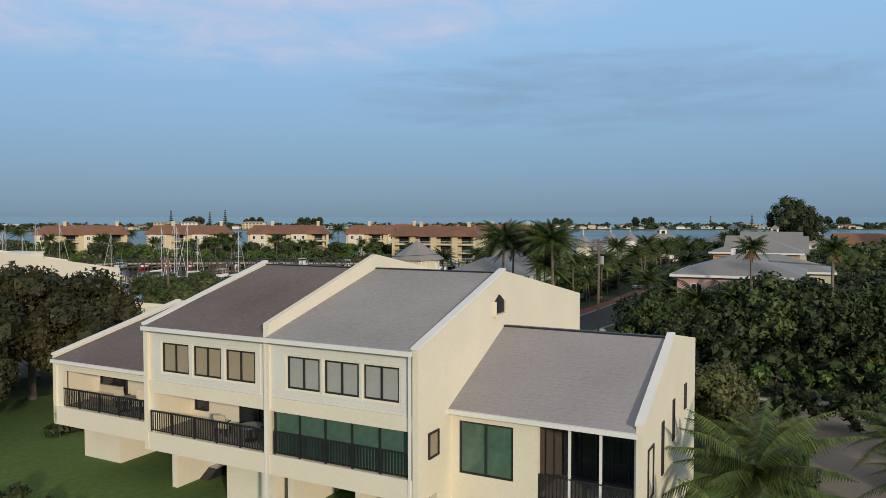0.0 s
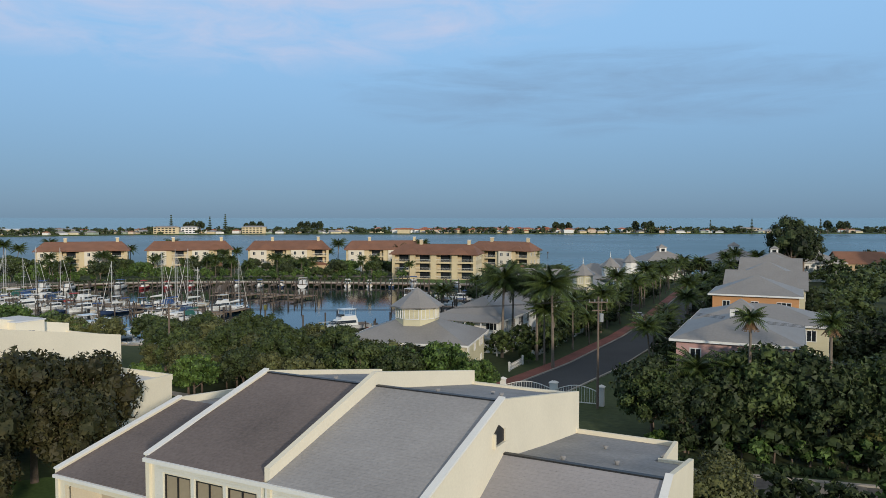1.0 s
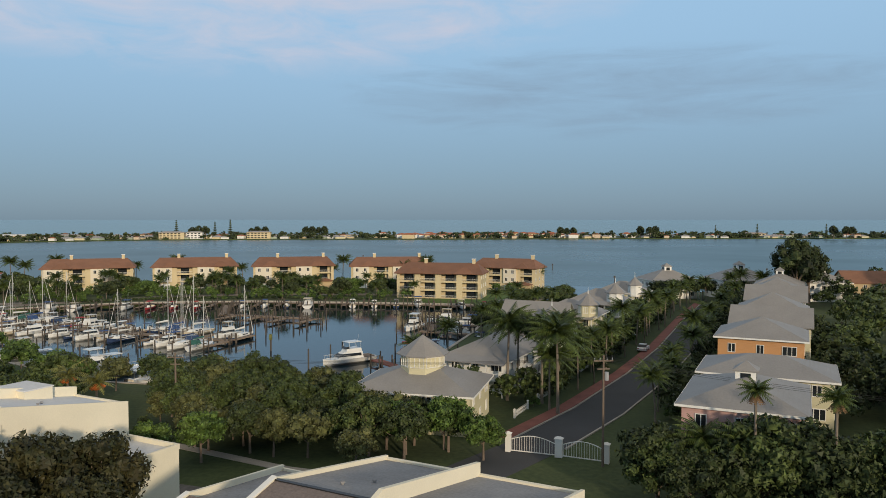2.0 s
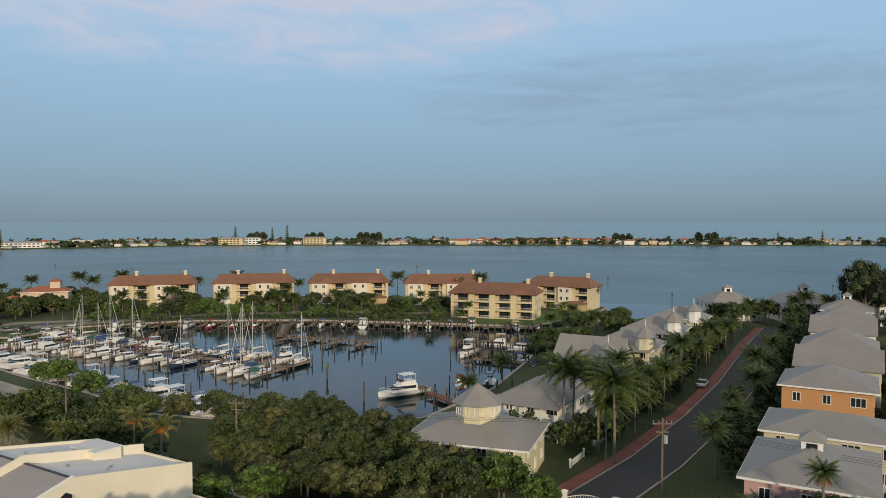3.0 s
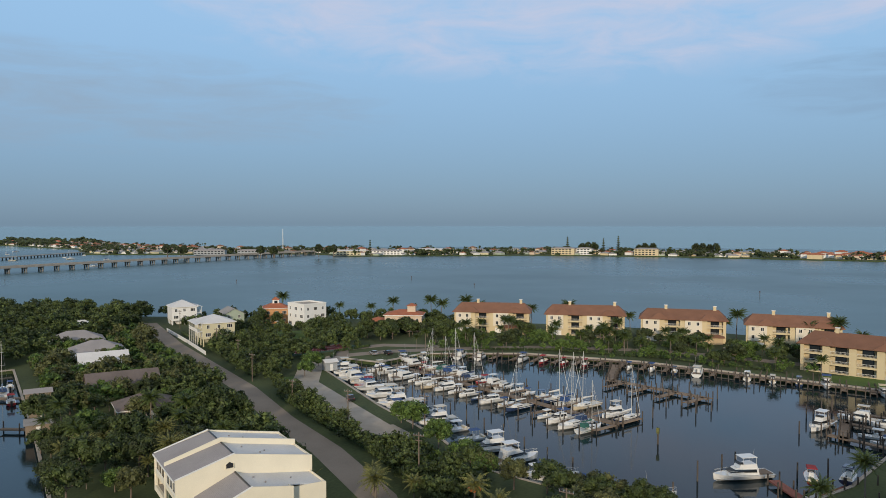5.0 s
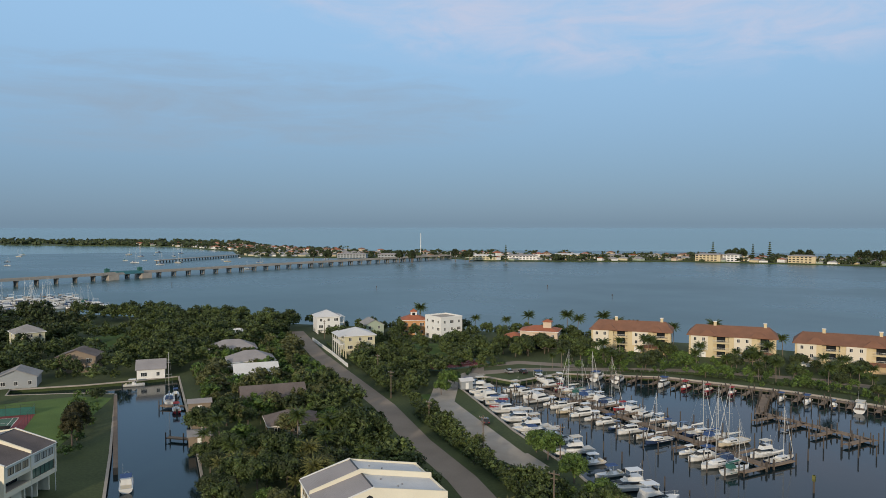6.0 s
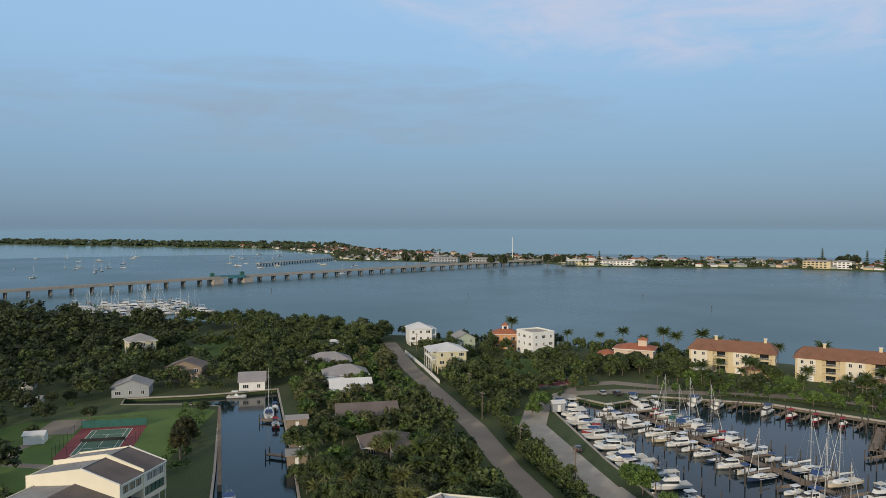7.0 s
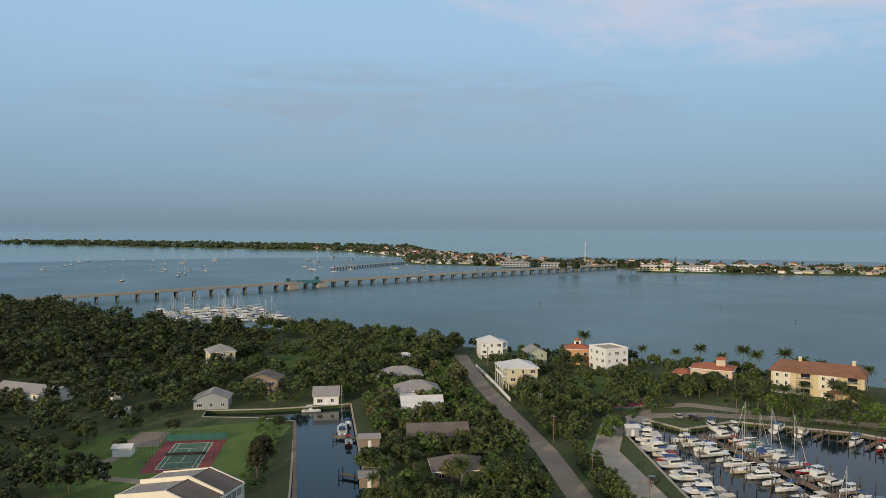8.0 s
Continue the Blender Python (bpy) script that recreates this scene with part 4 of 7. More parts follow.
house(-152, 118, W, 13, 10, 1, TAUPE, SHINGLE_D, "low brown house with a dark roof", "hip", storey=2.8)
house(-277, 236, W + 90, 11, 11, 2, WHITE, WHITEROOF, "white house with a white roof by the shore", "hip", 0, True, storey=3.1, stilts=2.0)
house(-219, 202, W - 90, 14, 12, 2, YELLOW, WHITEROOF, "pale yellow house on posts with a white metal roof", "hip", 0, True, storey=3.0, stilts=3.0, rise=2.4)
house(-253, 243.5, W - 90, 11, 9, 2, GREENISH, SHINGLE_G, "pale green shore house with a grey roof", "gable", storey=2.8)
house(-241, 260, W - 15, 11, 10, 2, ORANGE, TILE_R, "orange villa with a red tile roof", "hip", storey=3.6, cupola=3.0)
house(-222, 260, W - 75, 13, 12, 3, WHITE, CONCRETE, "white box-shaped house with a flat roof and arches", "flat", storey=3.3)
PEACH = mat("pale_peach_stucco", (0.60, 0.48, 0.36), 0.85, 0.2, 0.08, 8, 0.1)
villa = house(-174.5, 269, 25, 16, 11, 2, PEACH, TILE_R, "peach villa with red tile roofs and a square tower", "hip", 0, False, storey=3.6, rise=1.9)
wing = part("wing", Shape().box(-15.5, -8, -4.5, 4.5, 0, 4.2), PEACH, villa)
part("wing_roof", Shape().hip(7.5, 9, 4.2, 1.6, 0.5, 0.15, None, -11.7, 0), TILE_R, wing)
tw = part("tower", Shape().box(1.5, 5.0, -2.5, 1.0, 7.2, 11.0), PEACH, villa)
part("tower_roof", Shape().hip(3.5, 3.5, 11.0, 1.1, 0.4, 0.12, None, 3.25, -0.75), TILE_R, tw)
ent = part("entry", Shape().box(-2.2, 2.2, -7.2, -5.5, 0, 6.4), PEACH, villa)
arch = Shape().box(-1.1, 1.1, -7.28, -7.2, 0, 3.2).tube((0, -7.28, 3.2), (0, -7.2, 3.2), 1.1, 1.1, 16)
part("arched_door", arch, GLASS_D, ent)
# flat-roofed outbuildings and sheds
for x, y, w_, d_, hh_, wm, rm, lab in ((-160, 96, 5, 6, 2.6, TAUPE, FLATROOF, "small brown boat shed beside the canal"), (-188, 113, 6, 5, 2.8, TAUPE, SHINGLE_L, "small boat shelter with a pale roof"),
                                       (-172, 104, 5, 5, 2.6, TAUPE, FLATROOF, "small dark boat shed beside the canal"), (-222, 52, 5, 4, 2.6, WHITE, WHITEROOF, "small white garden shed"),
                                       (-148, 184, 4, 3, 2.8, GREYWALL, WHITEROOF, "small grey utility hut by the moorings"), (-225, 150, 9, 6, 2.8, WHITE, WHITEROOF, "small white garage with a flat roof"),
                                       (-296, 66, 7, 5, 2.6, GREYWALL, SHINGLE_L, "small grey shed among the trees"), (-268, 62, 6, 4, 2.5, WHITE, SHINGLE_L, "small pale shed among the trees")):
    sh = thing("shed", pose(x, y, GROUND, 0, 0, W), lab, "shed")
    part("wall", Shape().box(-w_ / 2, w_ / 2, -d_ / 2, d_ / 2, 0, hh_), wm, sh)
    part("roof", Shape().gable(w_, d_, hh_ + 0.1, 0.6, 0.4, 0.12), rm, sh)
    at_part("door", DOORM, sh, pose(0, -d_ / 2 - 0.05, 0))
    BLOCKED.append((x, y, 4))
townhouses(pose(-153.7, 60.4, 0, 0, 0, 125.6), False, True, False, (SHINGLE_D, SHINGLE_D, FLATROOF))
townhouses(pose(-86, 71.6, 0, 0, 0, -28), False, False, True, (SHINGLE_L, SHINGLE_L, WHITEROOF))
townhouses(pose(-40.4, 51.6, 0, 0, 0, -27), False, True, False, (SHINGLE_L, SHINGLE_L, WHITEROOF))

low = thing("low_block", pose(-29.3, 65.6, GROUND, 0, 0, -27), "low cream stucco block with a white parapet", "building")
part("wall", Shape().box(-3.5, 3.5, -3.0, 3.0, 0, 6.4), STUCCO, low)
part("parapet", Shape().box(-3.55, 3.55, -3.05, -2.8, 6.4, 6.9).box(-3.55, 3.55, 2.8, 3.05, 6.4, 6.9).box(3.3, 3.55, -2.8, 2.8, 6.4, 6.9).box(-3.55, -3.3, -2.8, 2.8, 6.4, 6.9), STUCCO, low)
part("roof", Shape().box(-3.3, 3.3, -2.8, 2.8, 6.4, 6.46), WHITEROOF, low)
pent = thing("roof_box", pose(-40.5, 69.5, 11.2, 0, 0, -27), "white boxed stair head on the flat roof", "stair head")
part("wall", Shape().box(-2.0, 2.0, -1.4, 1.4, -0.6, 1.6), STUCCO, pent)
part("cap", Shape().box(-2.1, 2.1, -1.5, 1.5, 1.6, 1.72), WHITEROOF, pent)
footprint(-29.3, 65.6, -27, 7, 6)

# ---- plants ----
def leaf_cloud(shape, centres, count, size, rng, squash=0.75):
    """Small bent leaf clumps spread over the skins of several lobes, most of them facing outward and up."""
    weights = np.array([r * r for *_, r in centres])
    k = rng.choice(len(centres), count, p=weights / weights.sum())
    cen = np.array(centres)[k]
    d = rng.normal(size=(count, 3))
    d[:, 2] += 0.25
    d /= np.linalg.norm(d, axis=1)[:, None]
    rad = cen[:, 3] * (0.70 + 0.42 * rng.random(count) ** 1.5)
    p = cen[:, :3] + d * rad[:, None] * np.array((1.0, 1.0, squash))
    a = d * 0.9 + rng.normal(size=(count, 3)) * 0.55
    a /= np.linalg.norm(a, axis=1)[:, None]
    b = np.cross(a, rng.normal(size=(count, 3)))
    b /= np.linalg.norm(b, axis=1)[:, None]
    c = np.cross(a, b)
    sz = (size * (0.5 + 1.0 * rng.random(count)))[:, None]
    tri = np.stack([p - b * sz - c * sz * 0.5, p + b * sz - c * sz * 0.35, p + c * sz * 0.95 + a * sz * 0.3], 1).reshape(-1, 3)
    i = len(shape.v)
    shape.v += [tuple(q) for q in tri.tolist()]
    shape.f += [(i + 3 * n, i + 3 * n + 1, i + 3 * n + 2) for n in range(count)]


def lobe_core(shape, cx, cy, cz, r, squash, rng, rows=3, cols=5):
    """A rough core inside a lobe."""
    k = len(shape.v)
    turn = 6.28 * rng.random()
    for i in range(rows + 1):
        th = math.pi * i / rows
        for j in range(cols):
            ph = turn + 2 * math.pi * j / cols
            q = r * (0.62 + 0.2 * rng.random())
            shape.v.append((cx + q * math.sin(th) * math.cos(ph), cy + q * math.sin(th) * math.sin(ph), cz + q * squash * math.cos(th)))
    for i in range(rows):
        for j in range(cols):
            a, b = k + i * cols + j, k + i * cols + (j + 1) % cols
            shape.f.append((a, a + cols, b + cols, b))


def crown_lobes(height, spread, lobes, squash, rng, base=0.3):
    """Lobes of uneven size over a bumpy dome, with gaps between them."""
    bumps = [(rng.random() * 6.28, 0.7 + 0.5 * rng.random()) for _ in range(4)]
    mid, half = height * (1 + base) / 2, height * (1 - base) / 2
    cs = [(0.0, 0.0, mid, spread * 0.42)]
    for i in range(lobes):
        u = 1 - 1.55 * (i + rng.random()) / lobes
        ang = 2.4 * i + 0.8 * rng.random()
        reach = 1.0
        for a, k in bumps:
            reach += 0.16 * (k - 0.95) * 4 * max(0.0, math.cos(ang - a)) ** 2
        r = spread * (0.20 + 0.20 * rng.random())
        ring_ = math.sqrt(max(0.0, 1 - u * u)) * reach * (0.78 + 0.26 * rng.random())
        cs.append(((spread - r * 0.8) * ring_ * math.cos(ang), (spread - r * 0.8) * ring_ * math.sin(ang),
                   mid + (half - r * squash * 0.8) * u * (0.85 + 0.3 * rng.random()), r))
    return cs


def broad_tree(name, label, material, height, spread, seed, leaves=1900, size=0.24, lobes=14, squash=0.75):
    rng = np.random.default_rng(seed)
    t = thing(name, pose(0, 0, -300), label, "tree")
    th = height * 0.42
    trunk = Shape().tube((0, 0, -0.3), (0.1, 0.1, th), 0.03 * height, 0.018 * height)
    cs = crown_lobes(height, spread, int(lobes * 1.35), squash, rng, 0.22 if height > 4 else 0.02)
    for x, y, z, r in cs[1::3]:
        trunk.tube((0.1, 0.1, th * (0.7 + 0.25 * rng.random())), (x * 0.85, y * 0.85, z), 0.010 * height, 0.003 * height, 5)
    part("trunk", trunk, BARK, t)
    crown = Shape()
    for c in cs:
        lobe_core(crown, *c, squash, rng)
    leaf_cloud(crown, cs, leaves, size * 1.05, rng, squash)
    part("crown", crown, material, t)
    return t


def frond(shape, base, ang, lift, length, width, droop, rng, segs=6):
    """A feathered palm leaf: paired leaflets along an arching rib."""
    d = Vector((math.cos(ang), math.sin(ang), 0))
    side = Vector((-d.y, d.x, 0))
    prev = None
    for i in range(segs * 2 + 1):
        u = i / (segs * 2)
        p = Vector(base) + d * length * u * math.cos(lift * (1 - u * 0.5)) + Vector((0, 0, length * (math.sin(lift) * u - droop * u * u)))
        if prev is not None:
            wv = width * math.sin(math.pi * min(1, 0.15 + 0.85 * u) ** 0.8)
            for sgn in (-1, 1):
                tip = (p + prev) / 2 + side * sgn * wv + d * wv * 0.45 + Vector((0, 0, -wv * (0.55 + 0.3 * rng.random())))
                k = len(shape.v)
                shape.v += [tuple(prev), tuple(p), tuple(tip)]
                shape.f.append((k, k + 1, k + 2))
        prev = p


def palm(name, label, material, height, count, length, width, seed, trunk_r=0.16, lean=0.03, fruit=None, skirt=False, segs=6):
    rng = np.random.default_rng(seed)
    t = thing(name, pose(0, 0, -300), label, "palm tree")
    tr = Shape()
    pts = [Vector((lean * height * (i / 5) ** 2, lean * 0.4 * height * (i / 5) ** 2, height * i / 5)) for i in range(6)]
    pts[0].z = -0.3
    for i in range(5):
        tr.tube(pts[i], pts[i + 1], trunk_r * (1.5 if i == 0 else 1.1 - 0.06 * i), trunk_r * (1.1 - 0.06 * (i + 1)), 7)
    part("trunk", tr, PALMBARK, t)
    head = pts[-1]
    cr = Shape()
    for i in range(count):
        lift = radians(78) * (1 - i / count) ** 1.1 - radians(18) * (i / count)
        frond(cr, head, 2.4 * i + rng.random() * 0.4, lift, length * (0.85 + 0.3 * rng.random()), width, 0.32 + 0.22 * rng.random(), rng, segs)
    part("crown", cr, material, t)
    if fruit:
        fs = Shape()
        for i in range(9):
            a = 2.4 * i
            fs.tube(head + Vector((0, 0, -0.1)), head + Vector((1.0 * math.cos(a), 1.0 * math.sin(a), -0.9)), 0.12, 0.28, 6)
        part("fruit", fs, fruit, t, "hanging orange fruit clusters")
    if skirt:
        sk = Shape()
        for i in range(16):
            frond(sk, head + Vector((0, 0, -0.2)), 2.4 * i, radians(-55), length * 0.6, width * 0.7, 0.25, rng, 4)
        part("dry_skirt", sk, DEADFROND, t, "hanging dry brown fronds")
    return t


BROAD = [broad_tree("tree", "broad green tree with a dense rounded crown", LEAF, 9.0, 5.0, 1),
         broad_tree("tree", "broad dark green tree with an uneven crown", LEAF_D, 8.0, 5.2, 2),
         broad_tree("tree", "bright green tree with a dense crown", LEAF_B, 7.0, 4.4, 3),
         broad_tree("tree", "olive green tree with a loose crown", LEAF_O, 8.5, 4.8, 4, 1500),
         broad_tree("tree", "large dark green tree with a wide crown", LEAF, 11.0, 6.5, 5, 1900, 0.4, 15)]
NEAR = [broad_tree("tree", "tall green garden tree with a dense crown", LEAF, 9.0, 4.4, 21, 3600, 0.18, 16),
        broad_tree("tree", "dark green tropical tree with an uneven crown", LEAF_D, 8.5, 4.2, 22, 3500, 0.19, 16),
        broad_tree("tree", "bright green tropical tree with glossy leaves", LEAF_B, 8.0, 3.8, 23, 3300, 0.19, 15),
        broad_tree("tree", "olive green garden tree with a loose crown", LEAF_O, 7.5, 3.6, 24, 3200, 0.17, 15)]
MAGNOLIA = broad_tree("magnolia_tree", "bronze and dark green magnolia tree", LEAF_M, 10.5, 3.6, 6, 4400, 0.17, 20, 1.0)
PINE = broad_tree("casuarina_tree", "tall feathery dark casuarina tree", LEAF_D, 15.0, 5.2, 7, 4200, 0.19, 24, 1.0)
SHRUB = [broad_tree("shrub", "low rounded green shrub", LEAF_B, 2.2, 1.5, 8, 420, 0.16, 5),
         broad_tree("shrub", "low dark green shrub", LEAF_D, 2.6, 1.9, 9, 420, 0.18, 5)]
ROYAL = [palm("coconut_palm", "tall coconut palm with arching green fronds", FROND, 9.5, 36, 4.1, 0.85, 11, segs=9),
         palm("coconut_palm", "tall coconut palm with arching green fronds", FROND, 8.0, 34, 3.9, 0.8, 12, lean=0.08, segs=9),
         palm("coconut_palm", "young palm with yellow-green fronds", FROND_Y, 4.5, 26, 3.2, 0.65, 13, segs=8)]
NEARPALM = palm("coconut_palm", "large young coconut palm with arching green fronds", FROND, 3.6, 24, 3.7, 0.75, 18, 0.2, 0.03, None, False, 20)
DATE = palm("date_palm", "stout date palm with a round grey-green crown", FROND_Y, 5.0, 46, 3.0, 0.4, 14, 0.3, 0.0)
FRUITPALM = palm("fruiting_palm", "palm with bright orange fruit clusters", FROND_Y, 6.0, 24, 3.0, 0.6, 15, 0.16, 0.02, FRUIT)
FANPALM = palm("fan_palm", "tall thin fan palm with a dry brown skirt", FROND, 12.5, 30, 1.9, 0.5, 16, 0.15, 0.0, None, True)
RNG = random.Random(7)


def plant(proto, x, y, scale=1.0, z=GROUND):
    o = copy_thing(proto, pose(x, y, z, 0, 0, RNG.uniform(0, 360)) @ Matrix.Scale(scale, 4))
    return o


def grove(poly, count, kinds, smin=0.7, smax=1.2, gap=3.0):
    """Plants scattered in a plan outline, clear of roads and houses."""
    xs, ys = [p[0] for p in poly], [p[1] for p in poly]
    spots, tries = [], 0
    while len(spots) < count and tries < count * 30:
        tries += 1
        x, y = RNG.uniform(min(xs), max(xs)), RNG.uniform(min(ys), max(ys))
        if inside(x, y, poly) and on_land(x, y) and clear_of(x, y, 0.8) and all(math.hypot(x - a, y - b) > gap for a, b in spots):
            spots.append((x, y))
            plant(RNG.choice(kinds), x, y, RNG.uniform(smin, smax))


def woods(name, label, material, poly, count, hmin, hmax, seed, gap=4.0, leaves=400):
    """Many trees that nobody could count, as one mesh."""
    rng = np.random.default_rng(seed)
    moulds = []
    for k in range(5):
        s = Shape()
        sq = (0.75, 0.9, 0.7, 1.1, 0.8)[k]
        cs = crown_lobes(1.0, (0.56, 0.45, 0.66, 0.38, 0.52)[k], 13, sq, rng, 0.12)
        for c in cs:
            lobe_core(s, *c, sq, rng, 2, 4)
        leaf_cloud(s, cs, int(leaves * 1.3), 0.047, rng, sq)
        tris = []
        for f in s.f:
            tris += [f] if len(f) == 3 else [(f[0], f[1], f[2]), (f[0], f[2], f[3])]
        moulds.append((np.array(s.v), np.array(tris)))
    xs, ys = [p[0] for p in poly], [p[1] for p in poly]
    vs, fs, base, spots, tries = [], [], 0, [], 0
    while len(spots) < count and tries < count * 25:
        tries += 1
        x, y = rng.uniform(min(xs), max(xs)), rng.uniform(min(ys), max(ys))
        if not (inside(x, y, poly) and on_land(x, y) and clear_of(x, y, 1.2)) or any(abs(x - a) < gap and abs(y - b) < gap for a, b in spots):
            continue
        spots.append((x, y))
        v, f = moulds[rng.integers(5)]
        h, a = rng.uniform(hmin, hmax), rng.uniform(0, 6.28)
        wide = h * rng.uniform(0.8, 1.2)
        ca, sa = math.cos(a), math.sin(a)
        vs.append(np.stack([x + wide * (ca * v[:, 0] - sa * v[:, 1]), y + wide * (sa * v[:, 0] + ca * v[:, 1]), GROUND + h * v[:, 2]], 1))
        fs.append(f + base)
        base += len(v)
    me = bpy.data.meshes.new(name)
    me.from_pydata(np.concatenate(vs), [], np.concatenate(fs))
    me.materials.append(material)
    return tagged(new(name, me), label, "trees", kind="stuff")


# belt between the townhouses and the marina
BELT = [(-40, 112), (-22, 114), (-10, 108), (-2, 90), (6, 84), (0, 76), (-16, 79), (-32, 88), (-40, 98)]
grove(BELT, 50, [NEAR[0], NEAR[1], NEAR[3], NEAR[0], BROAD[3]], 0.55, 0.8, 2.8)
for x, y, sc in ((0, 86, 0.85), (-5, 85, 0.8), (4, 83, 0.65), (-28, 82, 0.75), (-33, 79, 0.7)):
    plant(NEAR[2], x, y, sc)
# jungle garden east of the street
JUNGLE = [(19, 71), (22, 77), (26, 67), (40, 62), (46, 74), (60, 92), (110, 104), (120, 56), (60, 57), (34, 62), (18, 66)]
BLOCKED.append((33, 60, 2.5))
grove(JUNGLE, 120, NEAR[:3] + [NEAR[1], ROYAL[2], ROYAL[1]], 0.65, 0.98, 2.8)
grove([(20, 68), (21, 66), (60, 55), (110, 46), (110, 60), (30, 66)], 44, SHRUB, 0.8, 1.5, 1.6)
woods("east_woods", "dense green gardens and woods behind the houses", LEAF, [(62, 84), (62, 108), (72, 130), (92, 180), (120, 235), (165, 300), (300, 290), (400, 60), (110, 62)], 330, 5, 9, 31, 4.2)
woods("street_gardens", "dark green planting between the street houses", LEAF_D, [(26, 98), (52, 150), (90, 240), (110, 240), (80, 150), (62, 96)], 90, 3.5, 7, 32, 2.6)
woods("west_street_gardens", "green garden planting beside the street houses", LEAF, [(2, 108), (14, 106), (70, 228), (58, 240), (20, 180)], 120, 2.5, 6, 43, 2.2, 300)
for i in range(30):
    x = 20.0 + 1.45 * i
    y = 70.5 - 0.36 * (x - 15) + RNG.uniform(-1.2, 2.0) + (RNG.uniform(0, 6) if x > 42 else 0)
    plant(RNG.choice((NEAR[0], NEAR[1], NEAR[2], NEAR[1], ROYAL[2], ROYAL[1])), x, y, RNG.uniform(0.85, 1.12))
for i in range(34):
    x = 19.5 + 1.3 * i
    plant(SHRUB[i % 2], x, 67.0 - 0.36 * (x - 15) + RNG.uniform(-0.6, 0.8), RNG.uniform(1.0, 1.7))
woods("road_trees", "green trees between the road and the moorings", LEAF, [(-112, 136), (-140, 158), (-160, 186), (-162, 204), (-225, 205), (-200, 184), (-150, 156)], 60, 3.5, 7, 44, 3.2)
woods("marina_verge_shrubs", "low green shrubs on the marina verge", LEAF_B, [(-60, 108), (-66, 122), (-96, 138), (-100, 131), (-80, 122)], 26, 1.0, 2.4, 45, 2.2, 260)
woods("roadside_bushes", "dark bushes beside the townhouse road", LEAF_D, [(-36, 82), (-60, 100), (-70, 108), (-64, 112), (-40, 96)], 26, 1.2, 3.0, 46, 2.2, 300)
woods("west_roadside", "dense trees on the inland side of the road", LEAF, [(-92, 104), (-104, 112), (-140, 134), (-180, 156), (-190, 148), (-140, 120), (-110, 96)], 60, 4, 8, 47, 3.4)
# street palms
for i in range(22):
    k = i / 21
    cx, cy = 21.5 + k * 59, 103 + k * 125
    for sx, sy in ((-6.3, 3.0), (6.5, -3.2)):
        plant(ROYAL[(i + (sx > 0)) % 2], cx + sx + RNG.uniform(-1, 1), cy + sy + RNG.uniform(-2, 2), RNG.uniform(0.6, 0.95))
        plant(SHRUB[i % 2], cx + sx * 1.4 + RNG.uniform(-1, 1), cy + sy + RNG.uniform(-3, 3), RNG.uniform(0.6, 1.2))
for x, y, sc in ((9, 111, 1.25), (14, 109, 1.2), (15.5, 103, 1.25), (16, 121, 1.0), (20, 131, 1.0), (-6, 124, 0.7), (0, 138, 0.8), (11, 116, 1.1)):
    plant(ROYAL[0], x, y, sc)
grove([(4, 156), (14, 214), (24, 240), (45, 245), (36, 215), (20, 180)], 34, BROAD[:2] + ROYAL[:2], 0.5, 0.8, 3.2)
grove([(66, 236), (72, 252), (120, 250), (112, 236), (92, 240)], 16, ROYAL[:2] + [BROAD[1]], 0.7, 1.0, 3.0)
plant(PINE, 112, 236, 1.45)
plant(PINE, 118, 240, 1.25)
plant(PINE, 160, 228, 1.2)
plant(FANPALM, 27.6, 65.6, 0.98)
plant(FANPALM, 33.4, 62.8, 0.98)
for x, y, sc in ((24, 51, 1.3), (28, 50, 1.1), (20, 42, 1.2), (33, 52, 1.2), (30, 44, 1.0), (17.5, 36, 1.0), (27, 36, 1.3), (30, 38, 1.2)):
    plant(SHRUB[RNG.randrange(2)], x, y, sc)
# by the townhouses
for x, y, sc in ((-31, 55, 1.1), (-34.5, 53, 1.1), (-27.5, 57, 1.05), (-36, 49, 1.0), (-31.5, 49, 1.0), (-26.5, 52, 0.9), (-38, 45, 0.9), (-33, 44, 0.85), (-29, 45, 0.7)):
    plant(MAGNOLIA, x, y, sc)
for x, y, sc in ((12.8, 30, 1.15), (22, 33, 0.85), (10.5, 24.5, 0.9), (25, 40, 0.8), (16.5, 38, 0.8)):
    plant(NEARPALM, x, y, sc)
for x, y, sc in ((16, 44, 0.75), (18.5, 48, 0.65), (13, 50, 0.55), (20, 52, 0.6)):
    plant(NEAR[3], x, y, sc)
for x, y, sc in ((-19.5, 33, 1.0), (-17.5, 32, 0.8), (-16, 31.5, 0.7), (-24, 47, 1.0)):
    plant(SHRUB[1], x, y, sc)
plant(ROYAL[1], -29.5, 40, 0.55)
